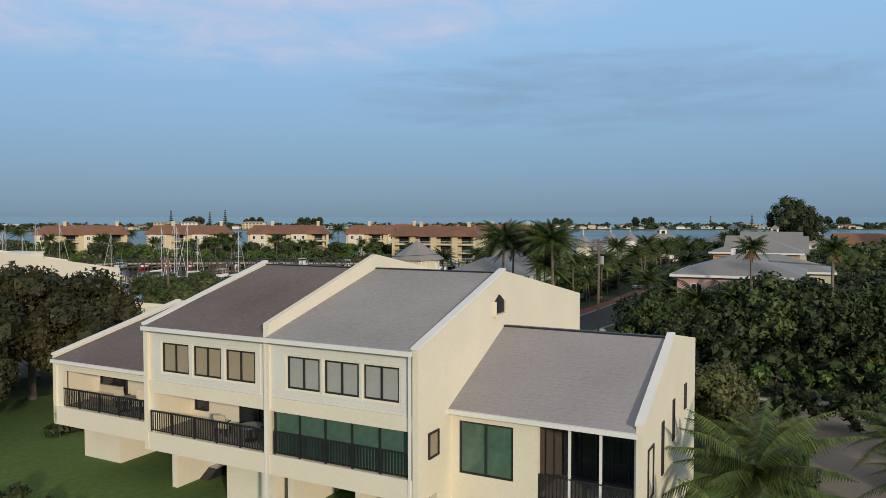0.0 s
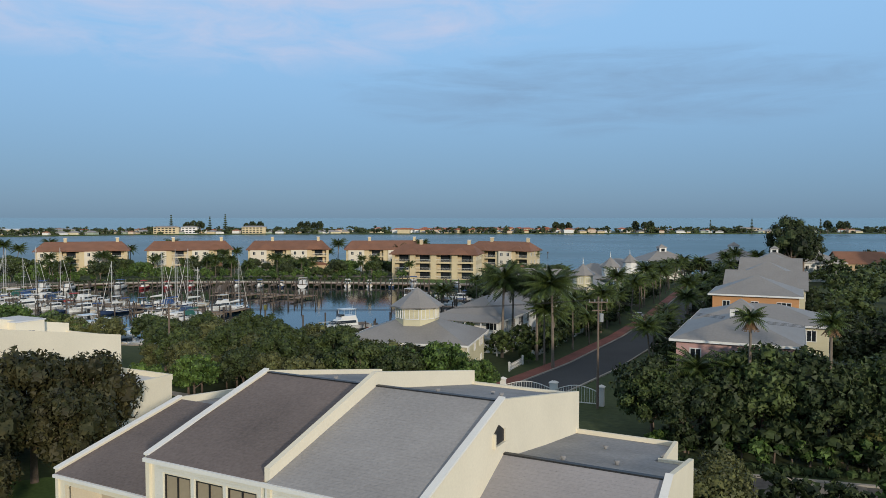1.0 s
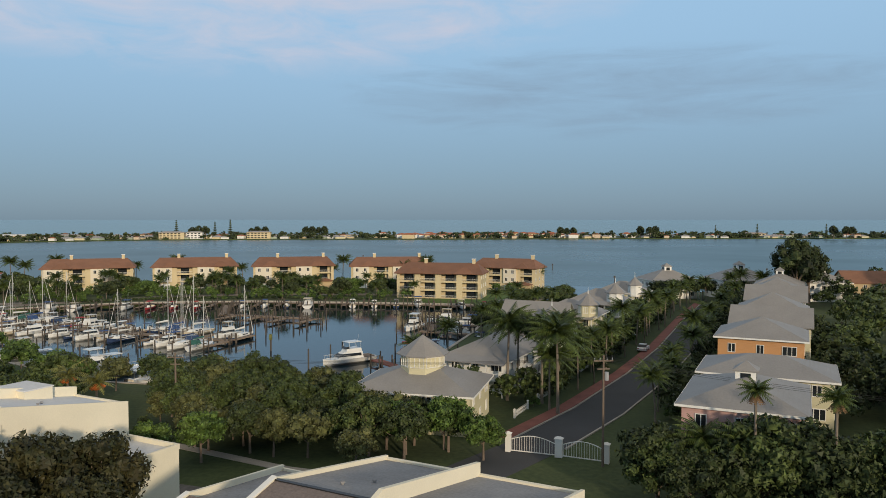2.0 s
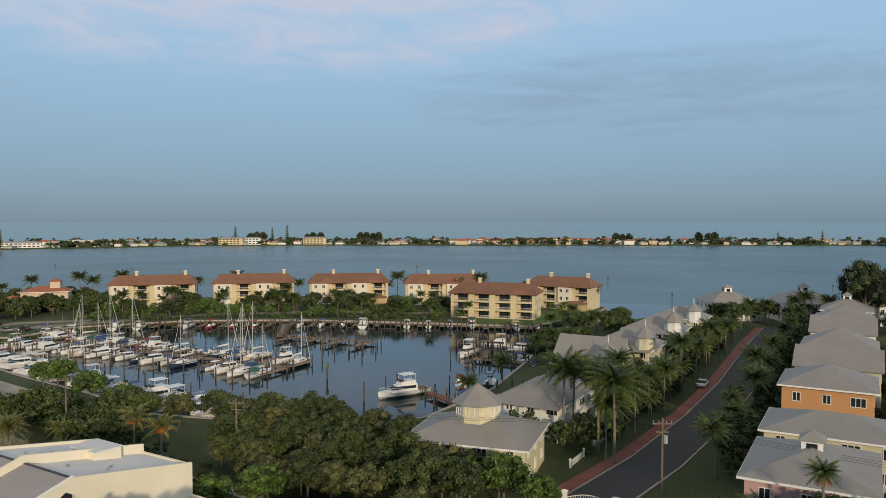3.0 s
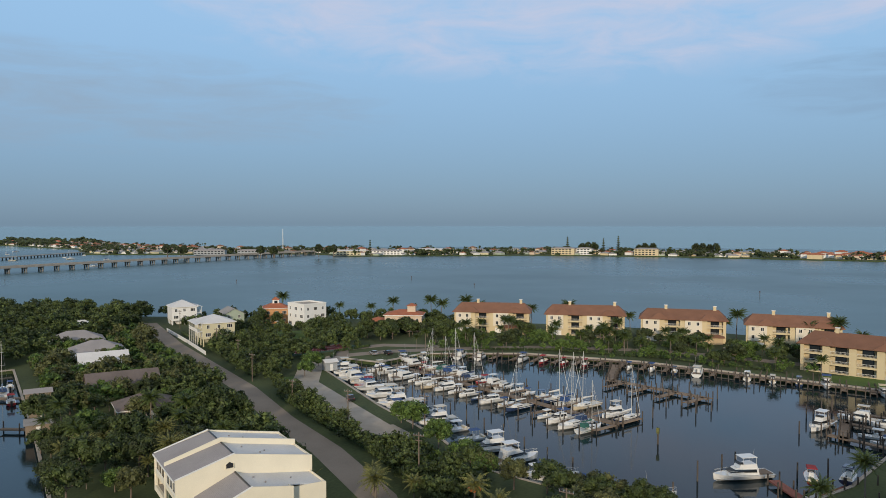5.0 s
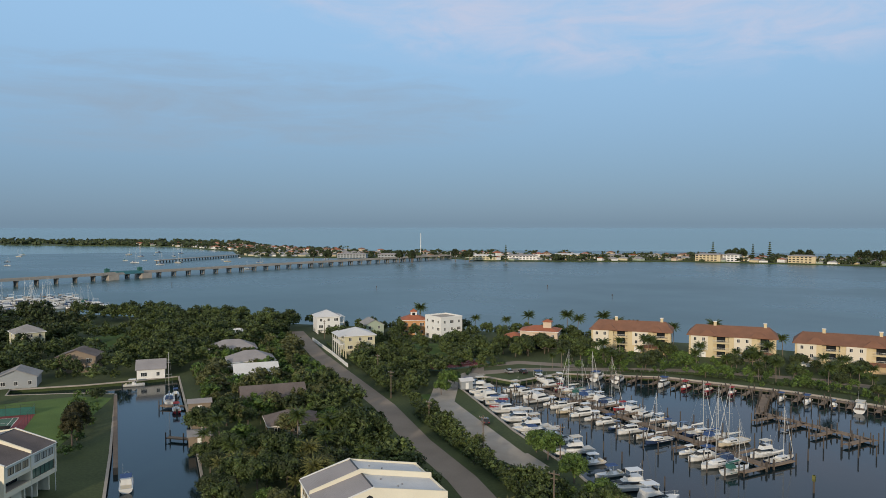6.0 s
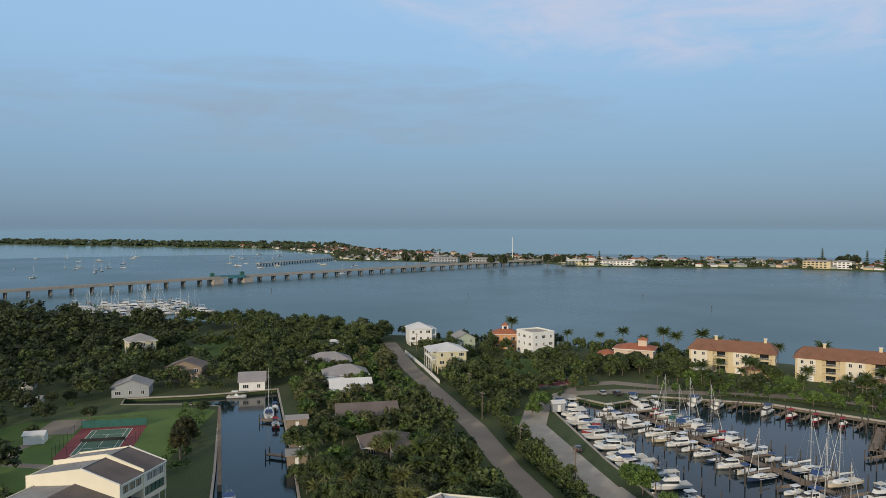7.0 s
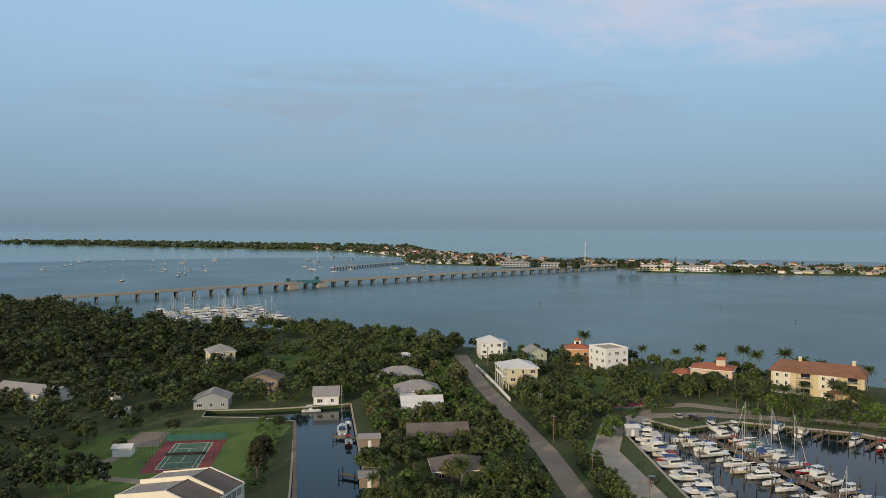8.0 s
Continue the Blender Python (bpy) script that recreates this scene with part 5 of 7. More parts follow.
# marina verge
for x, y, sc in ((-47, 97, 1), (-53, 101, 1.0), (-39, 108, 0.8)):
    plant(FRUITPALM, x, y, sc)
for x, y, sc in ((-69, 97, 1.05), (-78, 91, 1.0), (-62, 88, 0.9), (-58, 92, 0.8), (-121, 96, 0.9), (-128, 102, 0.8)):
    plant(DATE, x, y, sc)
for x, y, sc in ((-73, 102, 0.8), (-76, 106, 0.7), (-66, 104, 0.7), (-104, 134, 0.7)):
    plant(ROYAL[2], x, y, sc)
for x, y, sc in ((-89, 140, 0.9), (-94, 143, 0.75), (-77, 131, 0.85), (-66, 122, 0.8), (-60, 119, 0.7), (-152, 180, 0.9), (-148, 172, 0.7), (-107, 138, 0.4), (-155, 187, 0.6)):
    plant(BROAD[2], x, y, sc)
grove([(-64, 118), (-64, 122), (-24, 116), (-24, 110)], 14, [BROAD[0], BROAD[3]], 0.5, 0.7, 3.0)
# between road and canal
NEAR_W = [(-96, 96), (-112, 64), (-160, 94), (-176, 106), (-165, 132), (-130, 128), (-108, 116)]
grove(NEAR_W, 62, BROAD + [ROYAL[1], ROYAL[2]], 0.55, 0.9, 3.6)
for x, y in ((-112, 92), (-122, 99), (-126, 84)):
    plant(DATE, x, y, 1.15)
woods("canal_gardens", "green gardens between the houses along the canal", LEAF_B, [(-165, 105), (-232, 138), (-300, 215), (-285, 226), (-200, 170), (-165, 150)], 110, 3, 6, 33, 3.4)
woods("canal_palms", "olive green trees between the houses along the canal", LEAF_O, [(-165, 105), (-232, 138), (-300, 215), (-285, 226), (-200, 170), (-165, 150)], 50, 4, 7, 34, 4.4)
woods("shore_woods", "dense green trees along the bay shore", LEAF, [(-240, 138), (-290, 140), (-360, 190), (-450, 180), (-380, 214), (-300, 246), (-280, 215)], 170, 6, 10, 35, 4.6)
woods("villa_gardens", "dark green trees round the shore villas", LEAF, [(-160, 185), (-205, 192), (-285, 238), (-250, 274), (-160, 300), (-150, 260), (-165, 235)], 120, 3.5, 7.5, 36, 4.0)
grove([(-172, 232), (-185, 250), (-160, 290), (-148, 262)], 14, BROAD[:2], 0.6, 0.9, 4.0)
grove([(-150, 226), (-110, 248), (-60, 254), (0, 248), (14, 256), (10, 270), (-60, 290), (-140, 280)], 84, ROYAL[:2] + BROAD[:3], 0.5, 0.85, 3.0)
woods("condo_shrubs", "low green planting in front of the condominiums", LEAF_B, [(-140, 228), (-106, 246), (-22, 246), (20, 262), (26, 280), (-60, 285), (-140, 275)], 130, 1.6, 4.2, 37, 2.4, 200)
for i in range(34):
    k = i / 33
    px, py = -250 + 285 * k + RNG.uniform(-3, 3), 262 + 50 * math.sin(math.pi * (0.1 + 0.72 * k)) + RNG.uniform(-4, 2)
    if on_land(px, py + 1):
        plant(ROYAL[i % 2], px, py, RNG.uniform(0.8, 1.15))
# west side woods
WEST = [(-168, 34), (-200, 40), (-243, 66), (-262, 84), (-290, 100), (-330, 130), (-400, 180), (-520, 110), (-640, 90), (-520, -120), (-200, -60)]
woods("west_woods", "broad dense dark green woods", LEAF_D, WEST, 520, 5, 10, 38, 3.4, 240)
woods("west_green", "broad mid green woods", LEAF, WEST, 520, 4, 9, 39, 3.4, 240)
woods("west_olive", "loose olive green trees among the woods", LEAF_O, WEST, 170, 4, 9.5, 40, 4.2, 320)
woods("west_tall_woods", "tall dark pines behind the marina", LEAF_D, [(-340, 60), (-400, 175), (-500, 115), (-610, 100), (-700, 50), (-640, -80), (-420, 0)], 240, 9, 15, 41, 5.0, 270)
woods("canal_bank", "low bushes along the canal bank", LEAF_B, [(-170, 72), (-176, 68), (-232, 98), (-226, 104)], 34, 1.5, 3.2, 42, 2.0, 200)
woods("west_garden_bushes", "bright green bushes among the west gardens", LEAF_B, WEST, 160, 2.0, 4.5, 48, 3.5, 260)
plant(MAGNOLIA, -185, 78, 0.95)
for x, y, sc in ((-240, 46, 0.7), (-231, 40, 0.6), (-226, 52, 0.45), (-214, 38, 0.65), (-243, 60, 0.7), (-200, 34, 0.8), (-236, 70, 0.55), (-205, 88, 0.35), (-221, 99, 0.5), (-236, 34, 0.75)):
    plant(BROAD[RNG.randrange(2)], x, y, sc)
plant(MAGNOLIA, -181, 75, 0.8)
plant(BROAD[0], -194, 84, 0.4)

woods("west_house_gardens", "green trees round the houses west of the canal", LEAF, [(-236, 112), (-262, 86), (-300, 84), (-350, 110), (-360, 175), (-300, 205), (-262, 160)], 120, 4, 8.5, 61, 3.6, 300)
woods("canal_house_trees", "dark green trees between the canal houses", LEAF_D, [(-140, 100), (-170, 108), (-236, 140), (-290, 200), (-270, 212), (-160, 146)], 36, 3.0, 5.5, 62, 3.4, 300)
woods("verge_trees", "low green bushes between the two roads", LEAF, [(-60, 96), (-76, 110), (-98, 124), (-140, 148), (-136, 154), (-90, 130), (-56, 112)], 80, 2.2, 5.2, 63, 2.2, 300)
woods("townhouse_road_trees", "dark green trees beside the townhouse road", LEAF_D, [(-46, 76), (-60, 84), (-84, 96), (-98, 108), (-110, 104), (-84, 84), (-54, 70)], 30, 2.5, 5.5, 64, 2.6, 300)
# ---- bridge ----
def bridge():
    b = thing("bridge", pose(-684, 110, 0), "long low concrete road bridge over the bay", "bridge")
    n, a, e = 46, Vector((8, -40)), Vector((-46, 760))
    path_ = [(a.lerp(e, i / n).x - 14 * math.sin(math.pi * i / n), a.lerp(e, i / n).y) for i in range(n + 1)]
    cut = 15
    deck = part("deck", strip(path_, 11, 5.0, 6.2), CONCRETE, b)
    rail = strip(path_, 0.4, 6.2, 7.0, None, -5.2)
    strip(path_, 0.4, 6.2, 7.0, rail, 5.2)
    part("barrier", rail, CONCRETE, deck)
    pier = Shape().box(-4.5, 4.5, -0.7, 0.7, 3.8, 5.0)
    for x in (-3.4, 0, 3.4):
        pier.tube((x, 0, -2), (x, 0, 3.8), 0.75, 0.75, 8)
    pm = pier.mesh("pier", mat("dark_concrete", (0.2, 0.185, 0.165), 0.9, 0.3, 0.25, 5, 0.2))
    for i, (x, y) in enumerate(path_):
        at_part("pier", pm, b, pose(x, y, 0))
    for i in (cut, cut + 2):
        x, y = path_[i]
        part("bascule_pier", Shape().box(x - 8, x + 8, y - 5, y + 5, -2, 4.9), CONCRETE, b)
        part("control_house", Shape().box(x - 8.5, x - 5.5, y - 2, y + 2, 6.2, 10).hip(3, 4, 10, 1.0, 0.4, 0.1, None, x - 7, y), CANVAS_T, b, "teal bridge tender house")
    x, y = path_[cut + 1]
    part("bascule_span", Shape().box(x - 6, x - 5.4, y - 14, y + 14, 5.2, 7.8).box(x + 5.4, x + 6, y - 14, y + 14, 5.2, 7.8), mat("teal_steel", (0.06, 0.19, 0.22), 0.6, 0.5, 0.2, 5, 0.1), b, "teal steel bascule span")
    return b


bridge()
pier_ = thing("fishing_pier", pose(0, 0, 0), "long old fishing pier in the bay", "pier")
part("deck", strip([(-960, 515), (-1040, 700)], 8, 3.0, 4.0), CONCRETE, pier_)
for i in range(30):
    k = i / 29
    part("piling", Shape().tube((-960 - 80 * k, 515 + 185 * k, -2), (-960 - 80 * k, 515 + 185 * k, 3.0), 0.8, 0.8, 6), PILE, pier_)

# ---- barrier island ----
ISLE = [(-740, 880), (-640, 850), (-560, 905), (-430, 1010), (-250, 1060), (0, 1060), (250, 1090), (700, 1110), (1300, 1500), (1500, 1250), (700, 1290),
        (0, 1240), (-420, 1210), (-700, 1060), (-980, 960), (-1350, 1010), (-1700, 1150), (-2300, 900), (-2900, 560), (-3500, 0), (-3400, -300), (-2850, 250), (-2350, 560), (-2000, 720),
        (-1650, 900), (-1250, 830), (-1020, 690), (-935, 745), (-860, 800)]
sheet("far_island", [ISLE], -2, 1.2, LAND, "low far barrier island with houses and trees", "island")
FAR = [(CREAM, SHINGLE_L), (WHITE, TILE_R), (YELLOW, SHINGLE_L), (PEACH, TILE_O), (WHITE, SHINGLE_G), (CREAM, TILE_R), (GREENISH, SHINGLE_L)]
far_protos = []
for i, (wm, rm) in enumerate(FAR):
    w, d, hgt = 12 + 3 * (i % 3), 10, 3.2 + 2.8 * (i % 2)
    hh = thing("far_house", pose(0, 0, -300), "small pale far house on the island", "house", "houses on the far island")
    part("wall", Shape().box(-w / 2, w / 2, -d / 2, d / 2, 0, hgt), wm, hh)
    part("roof", Shape().hip(w, d, hgt, 2.2), rm, hh)
    far_protos.append(hh)
far_spots = []
far_rest = {}
FAR_SIZES = [(12 + 3 * (i % 3), 10, 3.2 + 2.8 * (i % 2)) for i in range(len(FAR))]
for i in range(16000):
    if len(far_spots) >= 900:
        break
    x, y = RNG.uniform(-1750, 900), RNG.uniform(700, 1230)
    if not (inside(x, y, ISLE) and inside(x, y - 10, ISLE)) or any(math.hypot(x - a, y - b) < 10 for a, b in far_spots):
        continue
    shore = not inside(x, y - 45, ISLE)
    if RNG.random() > (0.6 if shore else 0.5):
        continue
    far_spots.append((x, y))
    k = RNG.choice((1, 3, 5, 1, 5, 0)) if -60 < x < 190 else RNG.choice((0, 0, 0, 2, 3, 4, 4, 6, 6, 1))
    m = pose(x, y, 1.2, 0, 0, RNG.uniform(-25, 25)) @ Matrix.Scale(RNG.uniform(0.55, 1.0), 4)
    if shore and len(far_rest.get("near", ())) < 210:
        far_rest.setdefault("near", []).append(k)
        copy_thing(far_protos[k], m)
    else:
        w, d, hgt = FAR_SIZES[k]
        for material, block in ((FAR[k][0], Shape().box(-w / 2, w / 2, -d / 2, d / 2, 0, hgt)), (FAR[k][1], Shape().hip(w, d, hgt, 2.2))):
            joined = far_rest.setdefault(material.name, Shape())
            joined.add([tuple(m @ Vector(v)) for v in block.v], block.f)
for key in sorted(k for k in far_rest if k != "near"):
    tagged(new("far_house_cluster", far_rest[key].mesh("far_house_cluster", MATS[key])), "many small far houses crowded on the island", "houses", kind="stuff")
# long pale hotels and flats on the island shore
HOTEL_WIN = Shape().box(-1.5, 1.5, -0.06, 0.06, -0.7, 0.7).mesh("window_band", GLASS_D)


def far_hotel(x, y, rz, w, floors, wall, roof):
    h = thing("far_hotel", pose(x, y, 1.2, 0, 0, rz), "long pale far block of flats with rows of windows", "apartment building", "blocks on the far island")
    part("wall", Shape().box(-w / 2, w / 2, -6, 6, 0, 3.1 * floors), wall, h)
    part("roof", Shape().box(-w / 2 - 0.8, w / 2 + 0.8, -6.9, 6.9, 3.1 * floors, 3.1 * floors + 0.6).hip(w * 0.94, 11, 3.1 * floors + 0.6, 1.4, 0.2), roof, h)
    for f in range(floors):
        for i in range(int(w / 5)):
            at_part("window", HOTEL_WIN, h, pose(-w / 2 + 5 * (i + 0.5), -6.05, 3.1 * f + 1.7))


for az_, dist, rz, w, floors, wm, rm in ((-37.4, 1082, 35, 40, 2, YELLOW, WHITEROOF), (-34.4, 1090, 30, 46, 2, WHITE, SHINGLE_L), (-30.6, 1130, 25, 60, 2, CREAM, WHITEROOF), (-27.6, 1120, 22, 40, 2, GREENISH, SHINGLE_L),
                                         (-20.6, 1110, 10, 34, 3, CREAM, SHINGLE_L), (-19.0, 1112, 8, 22, 3, WHITE, SHINGLE_G), (-14.4, 1105, 5, 34, 3, CREAM, SHINGLE_L), (-47.5, 1150, 30, 46, 2, GREYWALL, SHINGLE_L), (-44.5, 1130, 30, 40, 2, GREYWALL, SHINGLE_L),
                                         (22.5, 1240, -8, 36, 2, CREAM, SHINGLE_L)):
    far_hotel(dist * math.sin(radians(az_)), dist * math.cos(radians(az_)), rz, w, floors, wm, rm)
rng_f = np.random.default_rng(5)


def far_trees(name, label, material, spots, leaves):
    s = Shape()
    for x, y, h, r in spots:
        cs = [(x + rng_f.normal() * r * 0.5, y + rng_f.normal() * r * 0.5, 1.2 + h - r * 0.6 * (0.6 + rng_f.random()), r * (0.5 + 0.3 * rng_f.random())) for _ in range(4)]
        for c in cs:
            lobe_core(s, *c, 0.7, rng_f)
        cs.append((x, y, 1.2 + h * 0.4, r * 0.6))
        lobe_core(s, *cs[-1], 1.2, rng_f)
        leaf_cloud(s, cs, leaves, 0.9, rng_f, 0.7)
    return tagged(new(name, s.mesh(name, material)), label, "trees", kind="stuff")


spots = []
while len(spots) < 1700:
    x, y = RNG.uniform(-1900, 1300), RNG.uniform(640, 1260)
    if inside(x, y, ISLE) and inside(x, y - 8, ISLE) and (RNG.random() < 0.35 or not inside(x, y - 60, ISLE)) and math.sin(x * 0.021) + math.sin(x * 0.057 + 1) > RNG.uniform(-1.6, 0.8):
        spots.append((x, y, RNG.choice((4, 5, 6, 7, 8, 10)), RNG.uniform(2.5, 6)))
far_trees("far_woods", "scattered trees among the far island houses", LEAF_D, spots, 26)
spots = []
while len(spots) < 560:
    x, y = RNG.uniform(-3500, -1500), RNG.uniform(-200, 1150)
    if inside(x, y, ISLE):
        spots.append((x, y, RNG.uniform(9, 15), RNG.uniform(8, 14)))
far_trees("mangrove_woods", "dense dark mangrove woods on the far shore", LEAF_D, spots, 14)
# tall groups of casuarinas with flat tops, and narrow pines that stand over the rooftops
for az_, dist, n_ in ((-42.9, 1010, 3), (-38.6, 1030, 3), (-18.5, 1125, 3), (-14.2, 1130, 3), (-10.0, 1140, 4), (15.5, 1165, 3), (28.5, 1200, 3), (-49.5, 1040, 3), (9.5, 1120, 3)):
    for j in range(n_):
        q = radians(az_) + (j - n_ / 2) * 10 / dist
        plant(PINE, dist * math.sin(q), dist * math.cos(q) + RNG.uniform(-8, 8), RNG.uniform(1.0, 1.3), 1.2)
NORFOLK = thing("norfolk_pine", pose(0, 0, -300), "tall narrow dark pine on the far island", "tree", "narrow pines on the far island")
part("trunk", Shape().tube((0, 0, 0), (0, 0, 20), 0.4, 0.15, 6), BARK, NORFOLK)
tiers = Shape()
for i in range(9):
    z_, r_ = 3.5 + 2.1 * i, 3.4 * (1 - i / 10.5)
    for j in range(7):
        a_ = 2 * math.pi * (j + 0.4 * (i % 3)) / 7
        tiers.tube((0.2 * math.cos(a_), 0.2 * math.sin(a_), z_ + 0.5), (r_ * math.cos(a_), r_ * math.sin(a_), z_), 0.9, 0.25, 5)
part("crown", tiers, LEAF_D, NORFOLK)
for az_, dist, sc in ((-35.6, 1010, 1.1), (-20.3, 1110, 1.25), (-17.6, 1110, 1.15), (-16.5, 1115, 1.3), (22.8, 1170, 1.0), (20.0, 1170, 0.9), (27.2, 1200, 1.0)):
    plant(NORFOLK, dist * math.sin(radians(az_)), dist * math.cos(radians(az_)), sc, 1.2)

# ---- docks and boats ----
PILING = Shape().tube((0, 0, -2.0), (0, 0, 2.6), 0.17, 0.15, 7).mesh("piling", PILE)
PLANK = Shape().box(-0.9, 0.9, -0.34, 0.34, -0.03, 0.03).mesh("plank", TIMBER)


def dock(a, b, width=1.8, step=5.0, z=0.9, material=TIMBER, label="weathered timber dock on pilings", plank=False):
    a, b = Vector(a), Vector(b)
    d = b - a
    ob = thing("dock", pose(a.x, a.y, 0, 0, 0, math.degrees(math.atan2(d.y, d.x))), label, "dock", "docks of the marina")
    ln = d.length
    part("deck", Shape().box(0, ln, -width / 2, width / 2, z - 0.12, z).box(0, ln, -width / 2 - 0.06, -width / 2, z - 0.3, z - 0.02).box(0, ln, width / 2, width / 2 + 0.06, z - 0.3, z - 0.02), material, ob)
    n = max(2, int(ln / step) + 1)
    for i in range(n):
        for sgn in (-1, 1):
            at_part("piling", PILING, ob, pose(ln * i / (n - 1), sgn * (width / 2 + 0.22), RNG.uniform(-0.5, 0.3)))
    return ob


def loose_pile(x, y, h=0.0):
    ob = new("mooring_post", PILING)
    ob.matrix_basis = pose(x, y, h)
    return tagged(ob, "dark timber mooring post standing in the water", "post", "mooring posts")


def hull(length, beam, high, flare=1.0, stern=0.85):
    """Lofted hull with a raked bow, open at the top where the deck lies."""
    s = Shape()
    st = [(-0.5, stern, 0.0, 0.95), (-0.25, 0.98, -0.04, 0.92), (0.0, 1.0, -0.05, 0.94), (0.22, 0.88, -0.03, 1.0), (0.38, 0.55, 0.02, 1.1), (0.5, 0.03, 0.45, 1.22)]
    for x, w, k, h in st:
        hw = beam / 2 * w
        s.v += [(x * length, -hw, high * h), (x * length * 0.985, -hw * 0.82, high * 0.35), (x * length * 0.97, 0, -0.35 + high * k), (x * length * 0.985, hw * 0.82, high * 0.35), (x * length, hw, high * h)]
    for i in range(len(st) - 1):
        for j in range(4):
            a = 5 * i + j
            s.f.append((a, a + 1, a + 6, a + 5))
    s.f.append((0, 1, 2, 3, 4))
    dk = Shape()
    for x, w, k, h in st:
        hw = beam / 2 * w * 0.97
        dk.v += [(x * length * 0.99, -hw, high * h - 0.06), (x * length * 0.99, hw, high * h - 0.06)]
    for i in range(len(st) - 1):
        dk.f.append((2 * i, 2 * i + 1, 2 * i + 3, 2 * i + 2))
    return s, dk


def taper_box(s, x0, x1, w0, w1, z0, z1, inset=0.25, rake=0.6):
    """A cabin block with sloped sides and a raked front."""
    s.add([(x0, -w0 / 2, z0), (x1, -w1 / 2, z0), (x1, w1 / 2, z0), (x0, w0 / 2, z0),
           (x0 + 0.1, -w0 / 2 + inset, z1), (x1 - rake, -w1 / 2 + inset, z1), (x1 - rake, w1 / 2 - inset, z1), (x0 + 0.1, w0 / 2 - inset, z1)],
          [(0, 3, 2, 1), (4, 5, 6, 7), (0, 1, 5, 4), (1, 2, 6, 5), (2, 3, 7, 6), (3, 0, 4, 7)])
    return s


def sail_boat(label, length, hull_mat, cover_mat, seed, dodger=True):
    b = thing("sailboat", pose(0, 0, -300), label, "sailboat", "boats in the marina")
    rng = random.Random(seed)
    beam, high = length * 0.31, 1.05
    h, d = hull(length, beam, high)
    part("hull", h, hull_mat, b, smooth=False)
    part("deck", d, HULLB if seed % 2 else HULLW, b)
    part("stripe", Shape().box(-length * 0.4, length * 0.2, -beam * 0.485, -beam * 0.47, high * 0.62, high * 0.72).box(-length * 0.4, length * 0.2, beam * 0.47, beam * 0.485, high * 0.62, high * 0.72), cover_mat, b)
    cab = part("cabin", taper_box(Shape(), -length * 0.12, length * 0.26, beam * 0.62, beam * 0.4, high - 0.1, high + 0.5), HULLW, b)
    part("cabin_window", Shape().box(-length * 0.08, length * 0.13, -beam * 0.292, -beam * 0.27, high + 0.1, high + 0.3).box(-length * 0.08, length * 0.13, beam * 0.27, beam * 0.292, high + 0.1, high + 0.3), GLASS_D, cab)
    mh = length * 1.28
    mx = length * 0.1
    rig = Shape().tube((mx, 0, high), (mx, 0, high + mh), 0.085, 0.06, 6).box(mx - 0.04, mx + 0.04, -0.9, 0.9, high + mh * 0.5, high + mh * 0.5 + 0.05).box(mx - 0.04, mx + 0.04, -0.6, 0.6, high + mh * 0.76, high + mh * 0.76 + 0.05)
    mast = part("mast", rig, ALU, b, "pale aluminium mast")
    stay = Shape()
    for end in ((length * 0.49, 0, high * 1.2), (-length * 0.49, 0, high), (mx, beam * 0.46, high), (mx, -beam * 0.46, high)):
        stay.tube(end, (mx, 0, high + mh * 0.98), 0.011, 0.011, 3)
    part("rigging", stay, ALU, mast)
    part("furled_jib", Shape().tube((length * 0.47, 0, high * 1.3), (mx + 0.25, 0, high + mh * 0.92), 0.05, 0.025, 5), WHITE, b, "rolled white foresail")
    boom = part("boom", Shape().tube((mx, 0, high + 1.5), (-length * 0.33, 0, high + 1.55), 0.07, 0.06, 6), ALU, b)
    part("sail_cover", Shape().tube((mx - 0.1, 0, high + 1.75), (-length * 0.3, 0, high + 1.68), 0.24, 0.12, 7), cover_mat, boom, "canvas sail cover")
    if dodger:
        part("dodger", taper_box(Shape(), -length * 0.3, -length * 0.09, beam * 0.72, beam * 0.6, high + 0.3, high + 1.35, 0.2, 0.5), cover_mat, b, "canvas cockpit hood")
    rails = Shape()
    for sgn in (-1, 1):
        rails.tube((-length * 0.48, sgn * beam * 0.4, high + 0.55), (length * 0.3, sgn * beam * 0.4, high + 0.6), 0.02, 0.02, 4)
        for k in range(5):
            x = -length * 0.48 + k * length * 0.19
            rails.tube((x, sgn * beam * 0.42, high - 0.1), (x, sgn * beam * 0.4, high + 0.58), 0.02, 0.02, 4)
    part("guard_rail", rails, ALU, b)
    return b


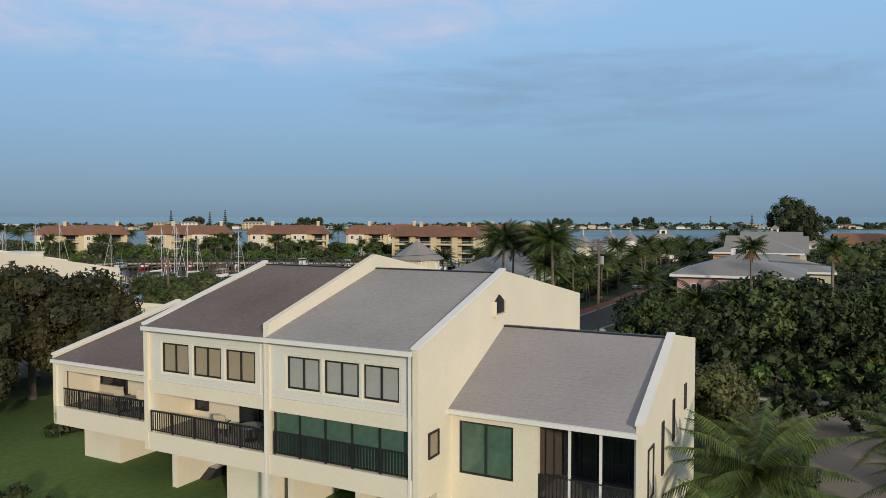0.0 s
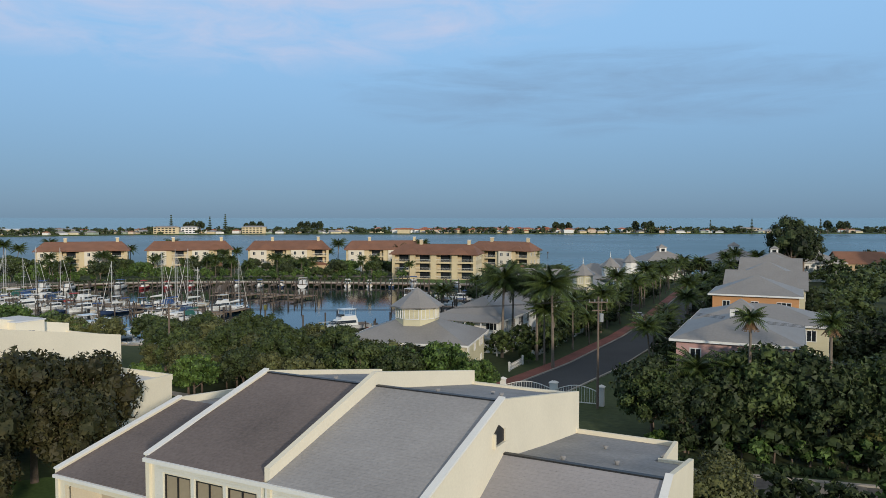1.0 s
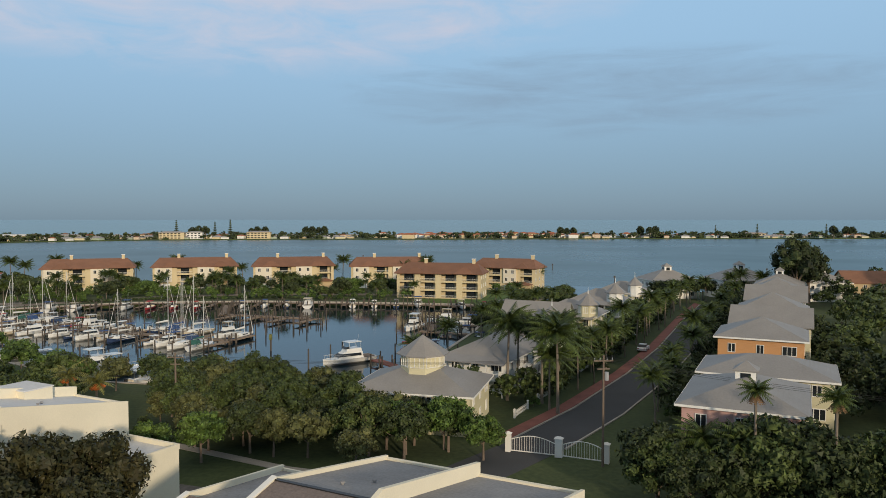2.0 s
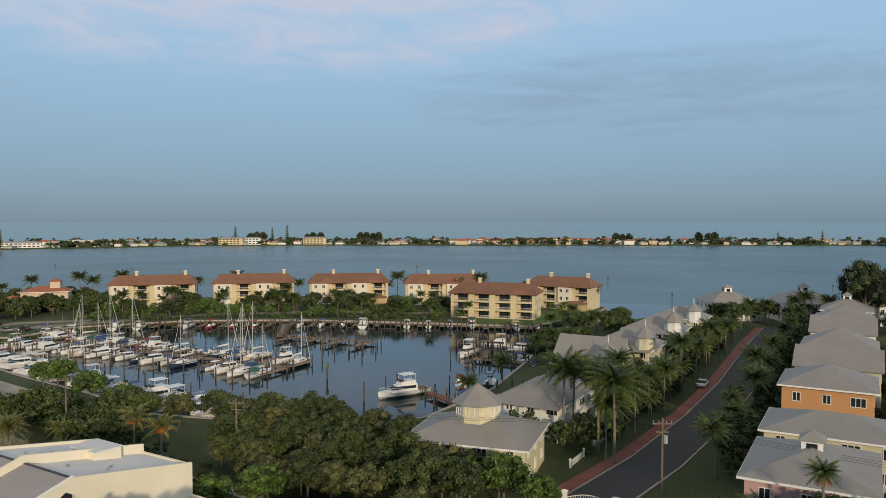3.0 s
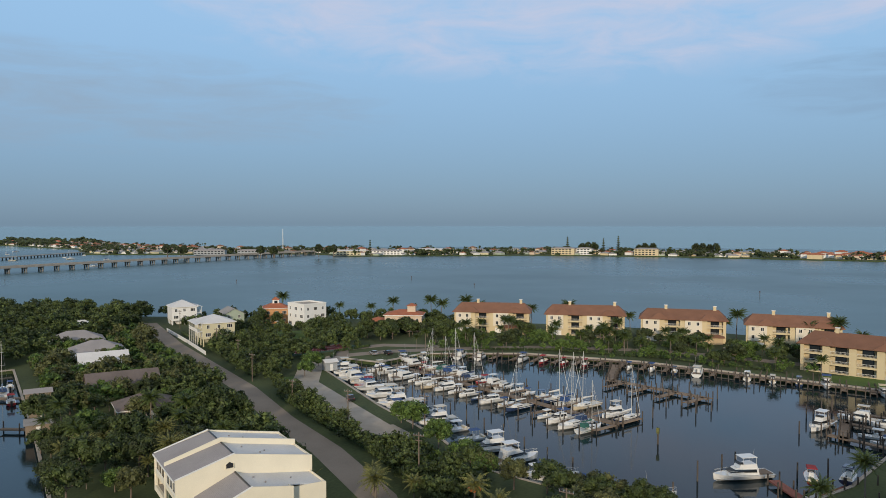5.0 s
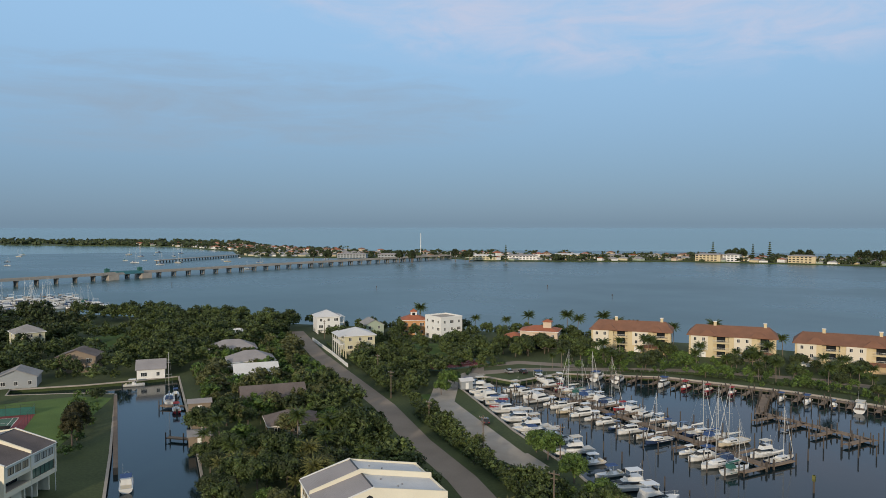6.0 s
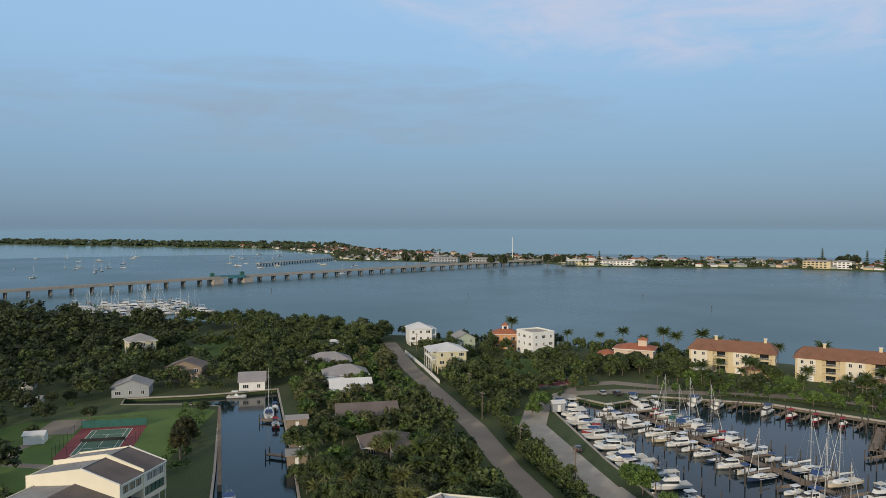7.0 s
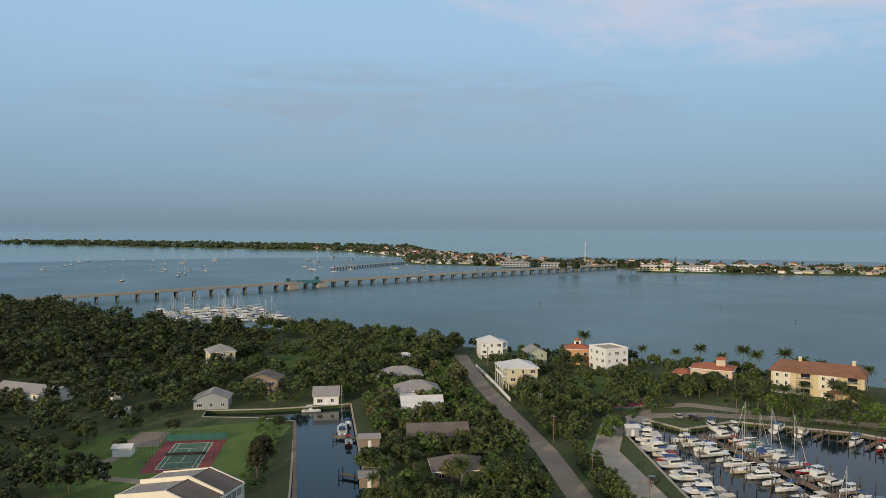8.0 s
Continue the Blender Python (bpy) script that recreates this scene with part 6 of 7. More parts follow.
def cruiser(label, length, seed, bridge_deck=True, top_mat=None):
    b = thing("motor_yacht", pose(0, 0, -300), label, "motor yacht", "boats in the marina")
    beam, high = length * 0.33, 1.25
    h, d = hull(length, beam, high, 1.0, 0.95)
    part("hull", h, HULLW, b)
    part("deck", d, HULLW, b)
    cab = part("cabin", taper_box(Shape(), -length * 0.22, length * 0.27, beam * 0.8, beam * 0.5, high - 0.08, high + 1.25, 0.22, 1.6), HULLW, b)
    part("cabin_window", taper_box(Shape(), -length * 0.18, length * 0.245, beam * 0.80 + 0.02, beam * 0.52, high + 0.45, high + 1.0, 0.12, 0.85), GLASS_D, cab)
    if bridge_deck:
        fb = part("flybridge", taper_box(Shape(), -length * 0.2, length * 0.1, beam * 0.66, beam * 0.5, high + 1.25, high + 1.95, 0.08, 0.4), HULLW, b)
        part("windscreen", taper_box(Shape(), length * 0.02, length * 0.1, beam * 0.5, beam * 0.4, high + 1.95, high + 2.35, 0.05, 0.4), GLASS_D, fb)
        top = Shape().box(-length * 0.2, length * 0.06, -beam * 0.3, beam * 0.3, high + 3.25, high + 3.35)
        for x in (-length * 0.19, length * 0.04):
            for y in (-beam * 0.27, beam * 0.27):
                top.tube((x, y, high + 1.8), (x, y, high + 3.27), 0.035, 0.035, 5)
        part("hardtop", top, top_mat or HULLW, b)
    else:
        part("bimini", Shape().box(-length * 0.36, -length * 0.05, -beam * 0.4, beam * 0.4, high + 2.0, high + 2.1), top_mat or CANVAS_B, b, "canvas sun top")
        fr = Shape()
        for x in (-length * 0.35, -length * 0.06):
            for y in (-beam * 0.38, beam * 0.38):
                fr.tube((x, y, high), (x, y, high + 2.0), 0.03, 0.03, 5)
        part("bimini_frame", fr, ALU, b)
    rail = Shape()
    for sgn in (-1, 1):
        rail.tube((length * 0.05, sgn * beam * 0.46, high + 0.65), (length * 0.48, sgn * 0.1, high + 1.0), 0.025, 0.025, 4)
        for k in range(4):
            x = length * (0.05 + 0.13 * k)
            y = sgn * (beam * 0.46 * (1 - (k / 3.6) ** 1.5) + 0.1)
            rail.tube((x, y, high), (x, y, high + 0.7 + 0.08 * k), 0.02, 0.02, 4)
    part("bow_rail", rail, ALU, b)
    part("cockpit", Shape().box(-length * 0.47, -length * 0.24, -beam * 0.36, beam * 0.36, high - 0.05, high - 0.02), TIMBER if seed % 2 else HULLB, b)
    part("aerial", Shape().tube((-length * 0.1, beam * 0.2, high + 1.2), (-length * 0.16, beam * 0.2, high + 4.8), 0.03, 0.015, 4), ALU, b)
    return b


def runabout(label, length, hull_mat, top_mat, seed):
    b = thing("motorboat", pose(0, 0, -300), label, "motorboat", "boats in the marina")
    beam, high = length * 0.34, 0.85
    h, d = hull(length, beam, high, 1.0, 0.95)
    part("hull", h, hull_mat, b)
    part("deck", d, HULLW, b)
    con = part("console", taper_box(Shape(), -length * 0.1, length * 0.1, beam * 0.4, beam * 0.32, high - 0.1, high + 0.8, 0.08, 0.3), HULLW, b)
    part("windscreen", taper_box(Shape(), length * 0.02, length * 0.12, beam * 0.5, beam * 0.4, high + 0.6, high + 1.05, 0.05, 0.35), GLASS_D, con)
    part("sun_top", taper_box(Shape(), -length * 0.26, length * 0.1, beam * 0.78, beam * 0.7, high + 1.75, high + 1.92, 0.15, 0.2), top_mat, b, "canvas sun top")
    fr = Shape()
    for x in (-length * 0.22, length * 0.04):
        for y in (-beam * 0.33, beam * 0.33):
            fr.tube((x, y, high - 0.1), (x, y, high + 1.78), 0.025, 0.025, 4)
    part("top_frame", fr, ALU, b)
    part("outboard", Shape().box(-length * 0.57, -length * 0.5, -0.25, 0.25, 0.1, high + 0.55).box(-length * 0.56, -length * 0.52, -0.1, 0.1, -0.6, 0.1), BLACK, b, "black outboard engine")
    part("seat", Shape().box(-length * 0.42, -length * 0.34, -beam * 0.35, beam * 0.35, high - 0.1, high + 0.3), HULLB, b)
    return b


SAILS = [sail_boat("white sailboat with a blue sail cover", 10.0, HULLW, CANVAS_B, 1), sail_boat("white sailboat with a cream deck and teal covers", 9.0, HULLW, CANVAS_T, 2),
         sail_boat("cream sailboat with a white sail cover", 10.5, HULLB, WHITE, 3, False), sail_boat("white sailboat with dark blue covers", 11.5, HULLW, HULLN, 4),
         sail_boat("navy hulled sailboat with white covers", 9.5, HULLN, WHITE, 5, False)]
YACHTS = [cruiser("white motor yacht with a flybridge and hardtop", 12.5, 1), cruiser("white cabin cruiser with a blue canvas top", 9.5, 2, False),
          cruiser("white cabin cruiser with a cream canvas top", 10.0, 3, False, HULLB), cruiser("white sport fishing yacht with a flybridge", 11.0, 4, True, HULLB)]
RUNS = [runabout("white motorboat with a dark blue sun top", 7.0, HULLW, CANVAS_B, 1), runabout("white motorboat with a white hardtop", 7.5, HULLW, HULLW, 2),
        runabout("red motorboat with a red sun top", 7.0, CANVAS_R, CANVAS_R, 3), runabout("navy motorboat with a navy sun top", 7.2, HULLN, HULLN, 4)]


def moor(proto, x, y, heading, scale=1.0, z=0.0):
    return copy_thing(proto, pose(x, y, z, RNG.uniform(-1, 1), RNG.uniform(-1, 1), heading + RNG.uniform(-3, 3)) @ Matrix.Scale(scale, 4))


# the long double row of berths
ax, ay, bx, by = -136, 203, -50, 169
dock((ax, ay), (bx, by), 2.0, 5.0)
row_dir = math.degrees(math.atan2(by - ay, bx - ax))
nrm = Vector((math.sin(radians(row_dir)), -math.cos(radians(row_dir))))
N_SLIPS = 19
for i in range(N_SLIPS):
    k = (i + 0.5) / N_SLIPS
    px, py = ax + (bx - ax) * k, ay + (by - ay) * k
    for sgn in (1, -1):
        kinds = SAILS + YACHTS + RUNS
        if i < 3 and sgn > 0:
            kinds = YACHTS
        if RNG.random() < 0.93:
            proto = RNG.choice(kinds)
            off = 7.2 + RNG.uniform(-0.6, 0.8)
            moor(proto, px + nrm.x * sgn * off, py + nrm.y * sgn * off, row_dir - 90 * sgn + (0 if RNG.random() < 0.6 else 180), RNG.uniform(0.92, 1.1) if proto in SAILS else RNG.uniform(0.72, 0.92))
        loose_pile(px + nrm.x * sgn * 13.6 + 1.9, py + nrm.y * sgn * 13.6 - 0.8, RNG.uniform(-0.3, 0.6))
        if i % 2 == 0:
            dock((px + nrm.x * sgn * 1.2 + 1.9, py + nrm.y * sgn * 1.2 - 0.8), (px + nrm.x * sgn * 8.5 + 1.9, py + nrm.y * sgn * 8.5 - 0.8), 0.9, 4.0)
# boats at the west sea wall
for i in range(14):
    k = (i + 0.5) / 14
    px, py = -158 + k * 56, 188 - k * 40
    moor(RNG.choice(YACHTS[1:] + RUNS + YACHTS[1:3]), px + 4.8, py + 5.6, 54 + RNG.choice((0, 180)), RNG.uniform(0.85, 1.05))
    loose_pile(px + 9.3, py + 10.0, RNG.uniform(-0.3, 0.8))
for i in range(7):
    px, py = -101 + i * 7.0, 149 - i * 4.4
    moor(RNG.choice(YACHTS + RUNS[:2] + SAILS[:1]), px + 5, py + 6.5, 56 + RNG.choice((0, 180)), RNG.uniform(0.85, 1.0))
    loose_pile(px + 10, py + 12, RNG.uniform(-0.3, 0.8))
for x, y, hd, p in ((-50, 128, 40, YACHTS[1]), (-44, 126.5, 75, RUNS[0]), (-38, 126, 80, RUNS[3]), (-31, 125.5, 60, YACHTS[2]), (-139, 214, -40, YACHTS[1]), (-134, 219, -40, RUNS[1])):
    moor(p, x, y, hd)
# empty dock with short arms
dock((-72, 240), (-66, 214), 2.2)
dock((-66, 216), (-36, 206), 2.0)
for k in range(4):
    cx, cy = -62 + 8.0 * k, 214.5 - 2.7 * k
    dock((cx, cy), (cx - 3.0, cy - 8.5), 1.3, 4.0)
    for dx, dy in ((4, -11), (1, -15), (3, 4)):
        loose_pile(cx + dx, cy + dy, RNG.uniform(0, 0.9))
# yacht berth by the yellow house
dock((-4, 131), (-14.5, 146), 1.8, 4.0, 0.9, BRICKRED, "red-brown timber dock on pilings")
dock((-8, 137), (-2, 150), 1.6, 4.0, 0.9, BRICKRED, "red-brown timber dock on pilings")
dock((-4, 131), (3, 143), 1.6, 4.0)
moor(YACHTS[0], -20.0, 146.5, 222, 0.95)
moor(RUNS[2], -8.5, 147.5, 100, 1.0, 1.4)
moor(RUNS[3], -2.5, 152, 80, 1.0, 1.2)
moor(RUNS[0], -7.0, 141.0, 60, 0.95)
for x, y in ((-24, 149), (-22, 152), (-27, 141), (-11, 152), (-6, 155), (0, 156), (2, 151), (4, 147), (-13, 138), (-29, 130)):
    loose_pile(x, y, RNG.uniform(0.2, 1.4))
# berths beside the gardens
for a, b in (((6, 178), (-7, 184)), ((9, 192), (-4, 197)), ((-4, 182), (-4, 200)), ((11, 205), (0, 208))):
    dock(a, b, 1.6, 3.0)
for p, x, y, hd in ((YACHTS[0], -9, 192, 250), (YACHTS[3], -1, 203, 170), (RUNS[1], 2, 188, 170), (YACHTS[1], 5, 199, 170), (RUNS[0], 4, 183, 170), (RUNS[3], 7, 172, 160), (RUNS[1], 9, 208, 180)):
    moor(p, x, y, hd, 0.9)
for i in range(22):
    loose_pile(RNG.uniform(-13, 6), RNG.uniform(174, 212), RNG.uniform(0, 1.2))
# along the condominiums
for i in range(20):
    px = -128 + i * 7.2
    py = 232 + 14 * math.sin(math.pi * min(1, max(0, (px + 138) / 110)) / 2) - (4 if px > -10 else 0)
    dock((px, py + 1), (px + 0.5, py - 8), 1.2, 4.0)
    for dx, dy in ((3.4, -9), (-1.5, -11)):
        loose_pile(px + dx, py + dy, RNG.uniform(0, 0.9))
    if i % 5 != 2:
        moor(RNG.choice(RUNS + YACHTS[1:3]), px + 3.0, py - 4.5, 95 + RNG.choice((0, 180)), RNG.uniform(0.8, 1.0))
walkway = strip([(-136, 226), (-106, 241), (-66, 245.5), (-22, 240.5), (9, 235.5)], 2.2, 0.95, 1.1)
setting("boardwalk", walkway, TIMBER, "weathered boardwalk along the condominium sea wall", "boardwalk")
marker = thing("channel_marker", pose(-39, 160.5, 0), "channel post with a green and yellow mark", "post")
part("post", Shape().tube((0, 0, -2), (0, 0, 3.6), 0.2, 0.2, 7), PILE, marker)
part("mark", Shape().box(-0.3, 0.3, -0.25, 0.25, 2.4, 3.6), FROND_Y, marker)
# canal
dock((-163, 99), (-172, 94.5), 1.4, 4.0)
dock((-196, 115), (-204, 110), 1.6, 4.0)
moor(SAILS[3], -210, 116, 150, 0.95)
moor(RUNS[2], -197, 111, 150, 1.0)
moor(RUNS[0], -215, 121, 150, 0.9)
moor(YACHTS[1], -148, 72, 152, 0.9)
moor(RUNS[1], -238, 119, 60, 0.9)
# the far marina
for i in range(7):
    y0 = 150 + 11 * i
    for j in range(7):
        moor(RNG.choice(SAILS[:4] + YACHTS + YACHTS), -505 - 11 * j + RNG.uniform(-2, 2) + 4 * i, y0 + 0.45 * j * 3 + RNG.uniform(-1.5, 1.5), RNG.choice((75, 255)), RNG.uniform(0.9, 1.3))
for i in range(7):
    dock((-492 + 4 * i, 155.5 + 11 * i), (-600 + 4 * i, 166 + 11 * i), 2.0, 14.0)
# boats at anchor beyond the bridge
for i in range(46):
    d_ = RNG.uniform(900, 1500)
    a_ = radians(RNG.uniform(-82, -52))
    x, y = d_ * math.sin(a_), d_ * math.cos(a_)
    if not inside(x, y, ISLE) and not inside(x + 40, y + 40, ISLE):
        moor(RNG.choice(SAILS + RUNS[:2]), x, y, RNG.uniform(0, 360), RNG.uniform(0.75, 1.1))
for x, y in ((-590, 330), (-430, 420), (-250, 480), (-60, 520), (60, 420), (165, 380), (-330, 520), (75, 330)):
    m_ = new("channel_post", Shape().tube((0, 0, -2), (0, 0, 3.6), 0.16, 0.16, 6).box(-0.4, 0.4, -0.08, 0.08, 2.7, 3.6).mesh("channel_post", PILE))
    m_.matrix_basis = pose(x, y, 0)
    tagged(m_, "channel marker post standing in the bay", "post")

# ---- poles, fences, courts, cars and small things ----
def utility_pole(x, y, height=9.5, lamp=False):
    p = thing("utility_pole", pose(x, y, GROUND, 0, 0, RNG.uniform(-10, 10)), "weathered timber utility pole with crossarm", "utility pole", "utility poles")
    part("pole", Shape().tube((0, 0, -0.3), (0, 0, height), 0.16, 0.11, 8), BARK, p)
    part("crossarm", Shape().box(-1.1, 1.1, -0.06, 0.06, height - 0.7, height - 0.55).box(-0.7, 0.7, -0.06, 0.06, height - 1.6, height - 1.48), BARK, p)
    ins = Shape().tube((0, 0, 0), (0, 0, 0.25), 0.06, 0.05, 6).mesh("insulator", GREYWALL)
    for dx in (-1.0, -0.4, 0.4, 1.0):
        at_part("insulator", ins, p, pose(dx, 0, height - 0.55))
    if lamp:
        part("transformer", Shape().tube((0.35, 0, height - 2.8), (0.35, 0, height - 1.9), 0.25, 0.25, 10), GREYWALL, p, "grey drum transformer")
    return p


POLES = [(-70, 112, 9), (-36, 96, 10), (17.2, 81, 12.5), (60, 66, 10)]
for i, (x, y, h) in enumerate(POLES):
    utility_pole(x, y, h, i == 2)
for x, y, h in ((-87, 142, 8), (-105, 137, 8), (-157, 159, 8.5), (-180, 176, 8.5), (-205, 190, 8.5), (-230, 203, 8.5), (-262, 222, 8.5), (-130, 146, 6)):
    utility_pole(x, y, h)
for k, ((xa, ya, ha), (xb, yb, hb)) in enumerate(zip(POLES, POLES[1:])):
    for dx in (-0.9, 0.0, 0.9):
        s = Shape()
        prev = None
        for i in range(13):
            u = i / 12
            q = (xa + (xb - xa) * u + dx * 0.5, ya + (yb - ya) * u + dx * 0.8, GROUND + ha + (hb - ha) * u - 0.3 - 4 * 0.9 * u * (1 - u))
            if prev:
                s.tube(prev, q, 0.014, 0.014, 4)
            prev = q
        tagged(new("power_line", s.mesh("power_line", BLACK)), "thin black power line between poles", "cable", "power lines")

PICKET = Shape().prism([(-0.05, -0.02), (0.05, -0.02), (0.05, 0.02), (-0.05, 0.02)], 0.0, 0.95).mesh("picket", WHITE)


def picket_fence(a, b):
    a, b = Vector(a), Vector(b)
    d = b - a
    f = thing("picket_fence", pose(a.x, a.y, GROUND, 0, 0, math.degrees(math.atan2(d.y, d.x))), "white picket fence beside the brick pavement", "fence", "white fences on the street")
    ln = d.length
    part("rail", Shape().box(0, ln, -0.03, 0.03, 0.25, 0.33).box(0, ln, -0.03, 0.03, 0.7, 0.78), WHITE, f)
    for x in (0, ln):
        part("post", Shape().box(x - 0.12, x + 0.12, -0.12, 0.12, 0, 1.25).hip(0.24, 0.24, 1.25, 0.12, 0.04, 0.03, None, x, 0), WHITE, f)
    n = int(ln / 0.4)
    for i in range(1, n):
        at_part("picket", PICKET, f, pose(ln * i / n, 0, 0.05))


rd = Vector((48, 100)).normalized()
for y0 in (98, 107, 118, 128, 139, 150, 161, 172, 184, 196):
    base = Vector((11, 89)) + rd * ((y0 - 89) / rd.y) + Vector((-rd.y, rd.x)) * 6.8
    picket_fence(base, base + rd * 5.5)


def gate(a, b, leaf=0):
    a, b = Vector(a), Vector(b)
    d = b - a
    ln = d.length
    g = thing("entrance_gate", pose(a.x, a.y, GROUND, 0, 0, math.degrees(math.atan2(d.y, d.x))), "white arched metal entrance gate across the street", "gate", "entrance gates")
    fr = Shape().box(0, ln, -0.04, 0.04, 0.15, 0.25)
    prev = None
    for i in range(15):
        u = i / 14
        q = (ln * u, 0, 1.5 + 0.6 * math.sin(math.pi * u))
        if prev:
            fr.tube(prev, q, 0.05, 0.05, 5)
        prev = q
    part("gate_frame", fr, WHITE, g)
    for i in range(int(ln / 0.3)):
        x = 0.15 + 0.3 * i
        part("bar", Shape().box(x - 0.02, x + 0.02, -0.02, 0.02, 0.2, 1.5 + 0.6 * math.sin(math.pi * min(1, x / ln))), WHITE, g)
    for x in (-0.3, ln + 0.3):
        part("gate_post", Shape().box(x - 0.3, x + 0.3, -0.3, 0.3, 0, 2.2).hip(0.6, 0.6, 2.2, 0.25, 0.1, 0.06, None, x, 0), WHITE, g)


gate((7.4, 86.2), (12.4, 84.4))
gate((13.2, 84.1), (17.6, 82.2))


def tennis(x, y, rz, surround, court, w=34.0, d=17.0):
    c = thing("tennis_court", pose(x, y, GROUND, 0, 0, rz), "fenced tennis court with white lines and a net", "tennis court", "tennis courts")
    part("surround", Shape().box(-w / 2, w / 2, -d / 2, d / 2, 0.0, 0.05), surround, c)
    part("playing_surface", Shape().box(-11.9, 11.9, -5.5, 5.5, 0.05, 0.06), court, c)
    for x0, x1, y0, y1 in ((-11.9, 11.9, -5.5, -5.35), (-11.9, 11.9, 5.35, 5.5), (-11.9, -11.75, -5.35, 5.35), (11.75, 11.9, -5.35, 5.35), (-11.75, 11.75, -4.18, -4.06),
                           (-11.75, 11.75, 4.06, 4.18), (-6.5, -6.38, -4.06, 4.06), (6.38, 6.5, -4.06, 4.06), (-6.38, 6.38, -0.06, 0.06)):
        part("line", Shape().box(x0, x1, y0, y1, 0.06, 0.066), WHITE, c)
    part("net", Shape().box(-0.02, 0.02, -5.6, 5.6, 0.1, 0.95), BLACK, c)
    for yy in (-5.7, 5.7):
        part("net_post", Shape().tube((0, yy, 0), (0, yy, 1.05), 0.05, 0.05, 6), BLACK, c)
    pm = Shape().tube((0, 0, 0), (0, 0, 3.0), 0.04, 0.04, 5).mesh("fence_post", BLACK)
    for i in range(9):
        for yy in (-d / 2, d / 2):
            at_part("fence_post", pm, c, pose(-w / 2 + w * i / 8, yy, 0))
    for i in range(1, 5):
        for xx in (-w / 2, w / 2):
            at_part("fence_post", pm, c, pose(xx, -d / 2 + d * i / 5, 0))
    part("fence_rail", Shape().box(-w / 2, w / 2, -d / 2 - 0.02, -d / 2 + 0.02, 2.95, 3.0).box(-w / 2, w / 2, d / 2 - 0.02, d / 2 + 0.02, 2.95, 3.0)
         .box(-w / 2 - 0.02, -w / 2 + 0.02, -d / 2, d / 2, 2.95, 3.0).box(w / 2 - 0.02, w / 2 + 0.02, -d / 2, d / 2, 2.95, 3.0), BLACK, c)
    part("windscreen", Shape().box(-w / 2, -w / 2 + 0.03, -d / 2 + 0.1, d / 2 - 0.1, 0.1, 2.2), CANVAS_T, c, "green mesh windscreen")


COURT_R = mat("dark_red_court", (0.20, 0.045, 0.05), 0.9, 0.2, 0.15, 5, 0.1)
COURT_G = mat("green_court", (0.07, 0.14, 0.10), 0.9, 0.2, 0.15, 5, 0.1)
COURT_B = mat("blue_green_court", (0.05, 0.13, 0.14), 0.9, 0.2, 0.15, 5, 0.1)
tennis(-211, 66, -29.8, COURT_R, COURT_G, 29, 18)
tennis(-176, 213, 65, COURT_G, COURT_R, 28, 16)


def car(x, y, rz, paint, label):
    c = thing("car", pose(x, y, GROUND + 0.05, 0, 0, rz), label, "car", "parked cars")
    body = Shape()
    profile(body, -0.9, 0.9, [(-2.2, 0.35), (-2.25, 0.75), (-1.9, 0.95), (1.2, 1.0), (2.1, 0.85), (2.25, 0.6), (2.2, 0.35)])
    part("body", body, paint, c)
    cabin = Shape()
    profile(cabin, -0.78, 0.78, [(-1.75, 0.96), (-1.3, 1.45), (0.2, 1.47), (0.95, 0.98)])
    cb = part("cabin", cabin, GLASS_D, c)
    part("roof_panel", Shape().box(-0.74, 0.74, -1.25, 0.18, 1.46, 1.5), paint, cb)
    wm = Shape().tube((-0.1, 0, 0), (0.1, 0, 0), 0.33, 0.33, 14).mesh("tyre", BLACK)
    rm = Shape().tube((-0.11, 0, 0), (0.11, 0, 0), 0.18, 0.18, 10).mesh("rim", ALU)
    for sx in (-0.85, 0.85):
        for sy in (-1.35, 1.4):
            w_ = at_part("wheel", wm, c, pose(sx, sy, 0.33))
            at_part("rim", rm, w_, pose(0.01 if sx > 0 else -0.01, 0, 0))
    lm = Shape().box(-0.18, 0.18, -0.03, 0.03, -0.07, 0.07)
    for sx in (-0.65, 0.65):
        at_part("headlight", lm.mesh("headlight", WHITE), c, pose(sx, 2.22, 0.68))
        at_part("tail_light", lm.mesh("tail_light", CANVAS_R), c, pose(sx, -2.24, 0.75))


SILVER = mat("silver_car_paint", (0.45, 0.46, 0.47), 0.3, 2, 0.05, 20, 0.0, 0.5, coat=0.5)
DARKCAR = mat("black_car_paint", (0.03, 0.03, 0.035), 0.25, 2, 0.1, 20, 0.0, 0.2, coat=0.5)
car(41.0, 153.5, -25, HULLW, "white car parked at the brick kerb")
car(-151.5, 213, 60, SILVER, "silver car parked by the tennis court")
car(-147.5, 216, 60, DARKCAR, "dark car parked by the tennis court")
car(-118, 155, 45, DARKCAR, "dark car parked beside the moorings")
car(-12.5, 38.8, 150, SILVER, "silver car under the townhouse deck")
car(-283, 84, 30, HULLW, "white car parked in front of a cottage")
for x, y, rz, p in ((-118, 268, 30, SILVER), (-84, 276, 20, DARKCAR), (-44, 281, 5, HULLW), (-40, 281, 5, SILVER)):
    car(x, y, rz, p, "car parked in front of the condominiums")


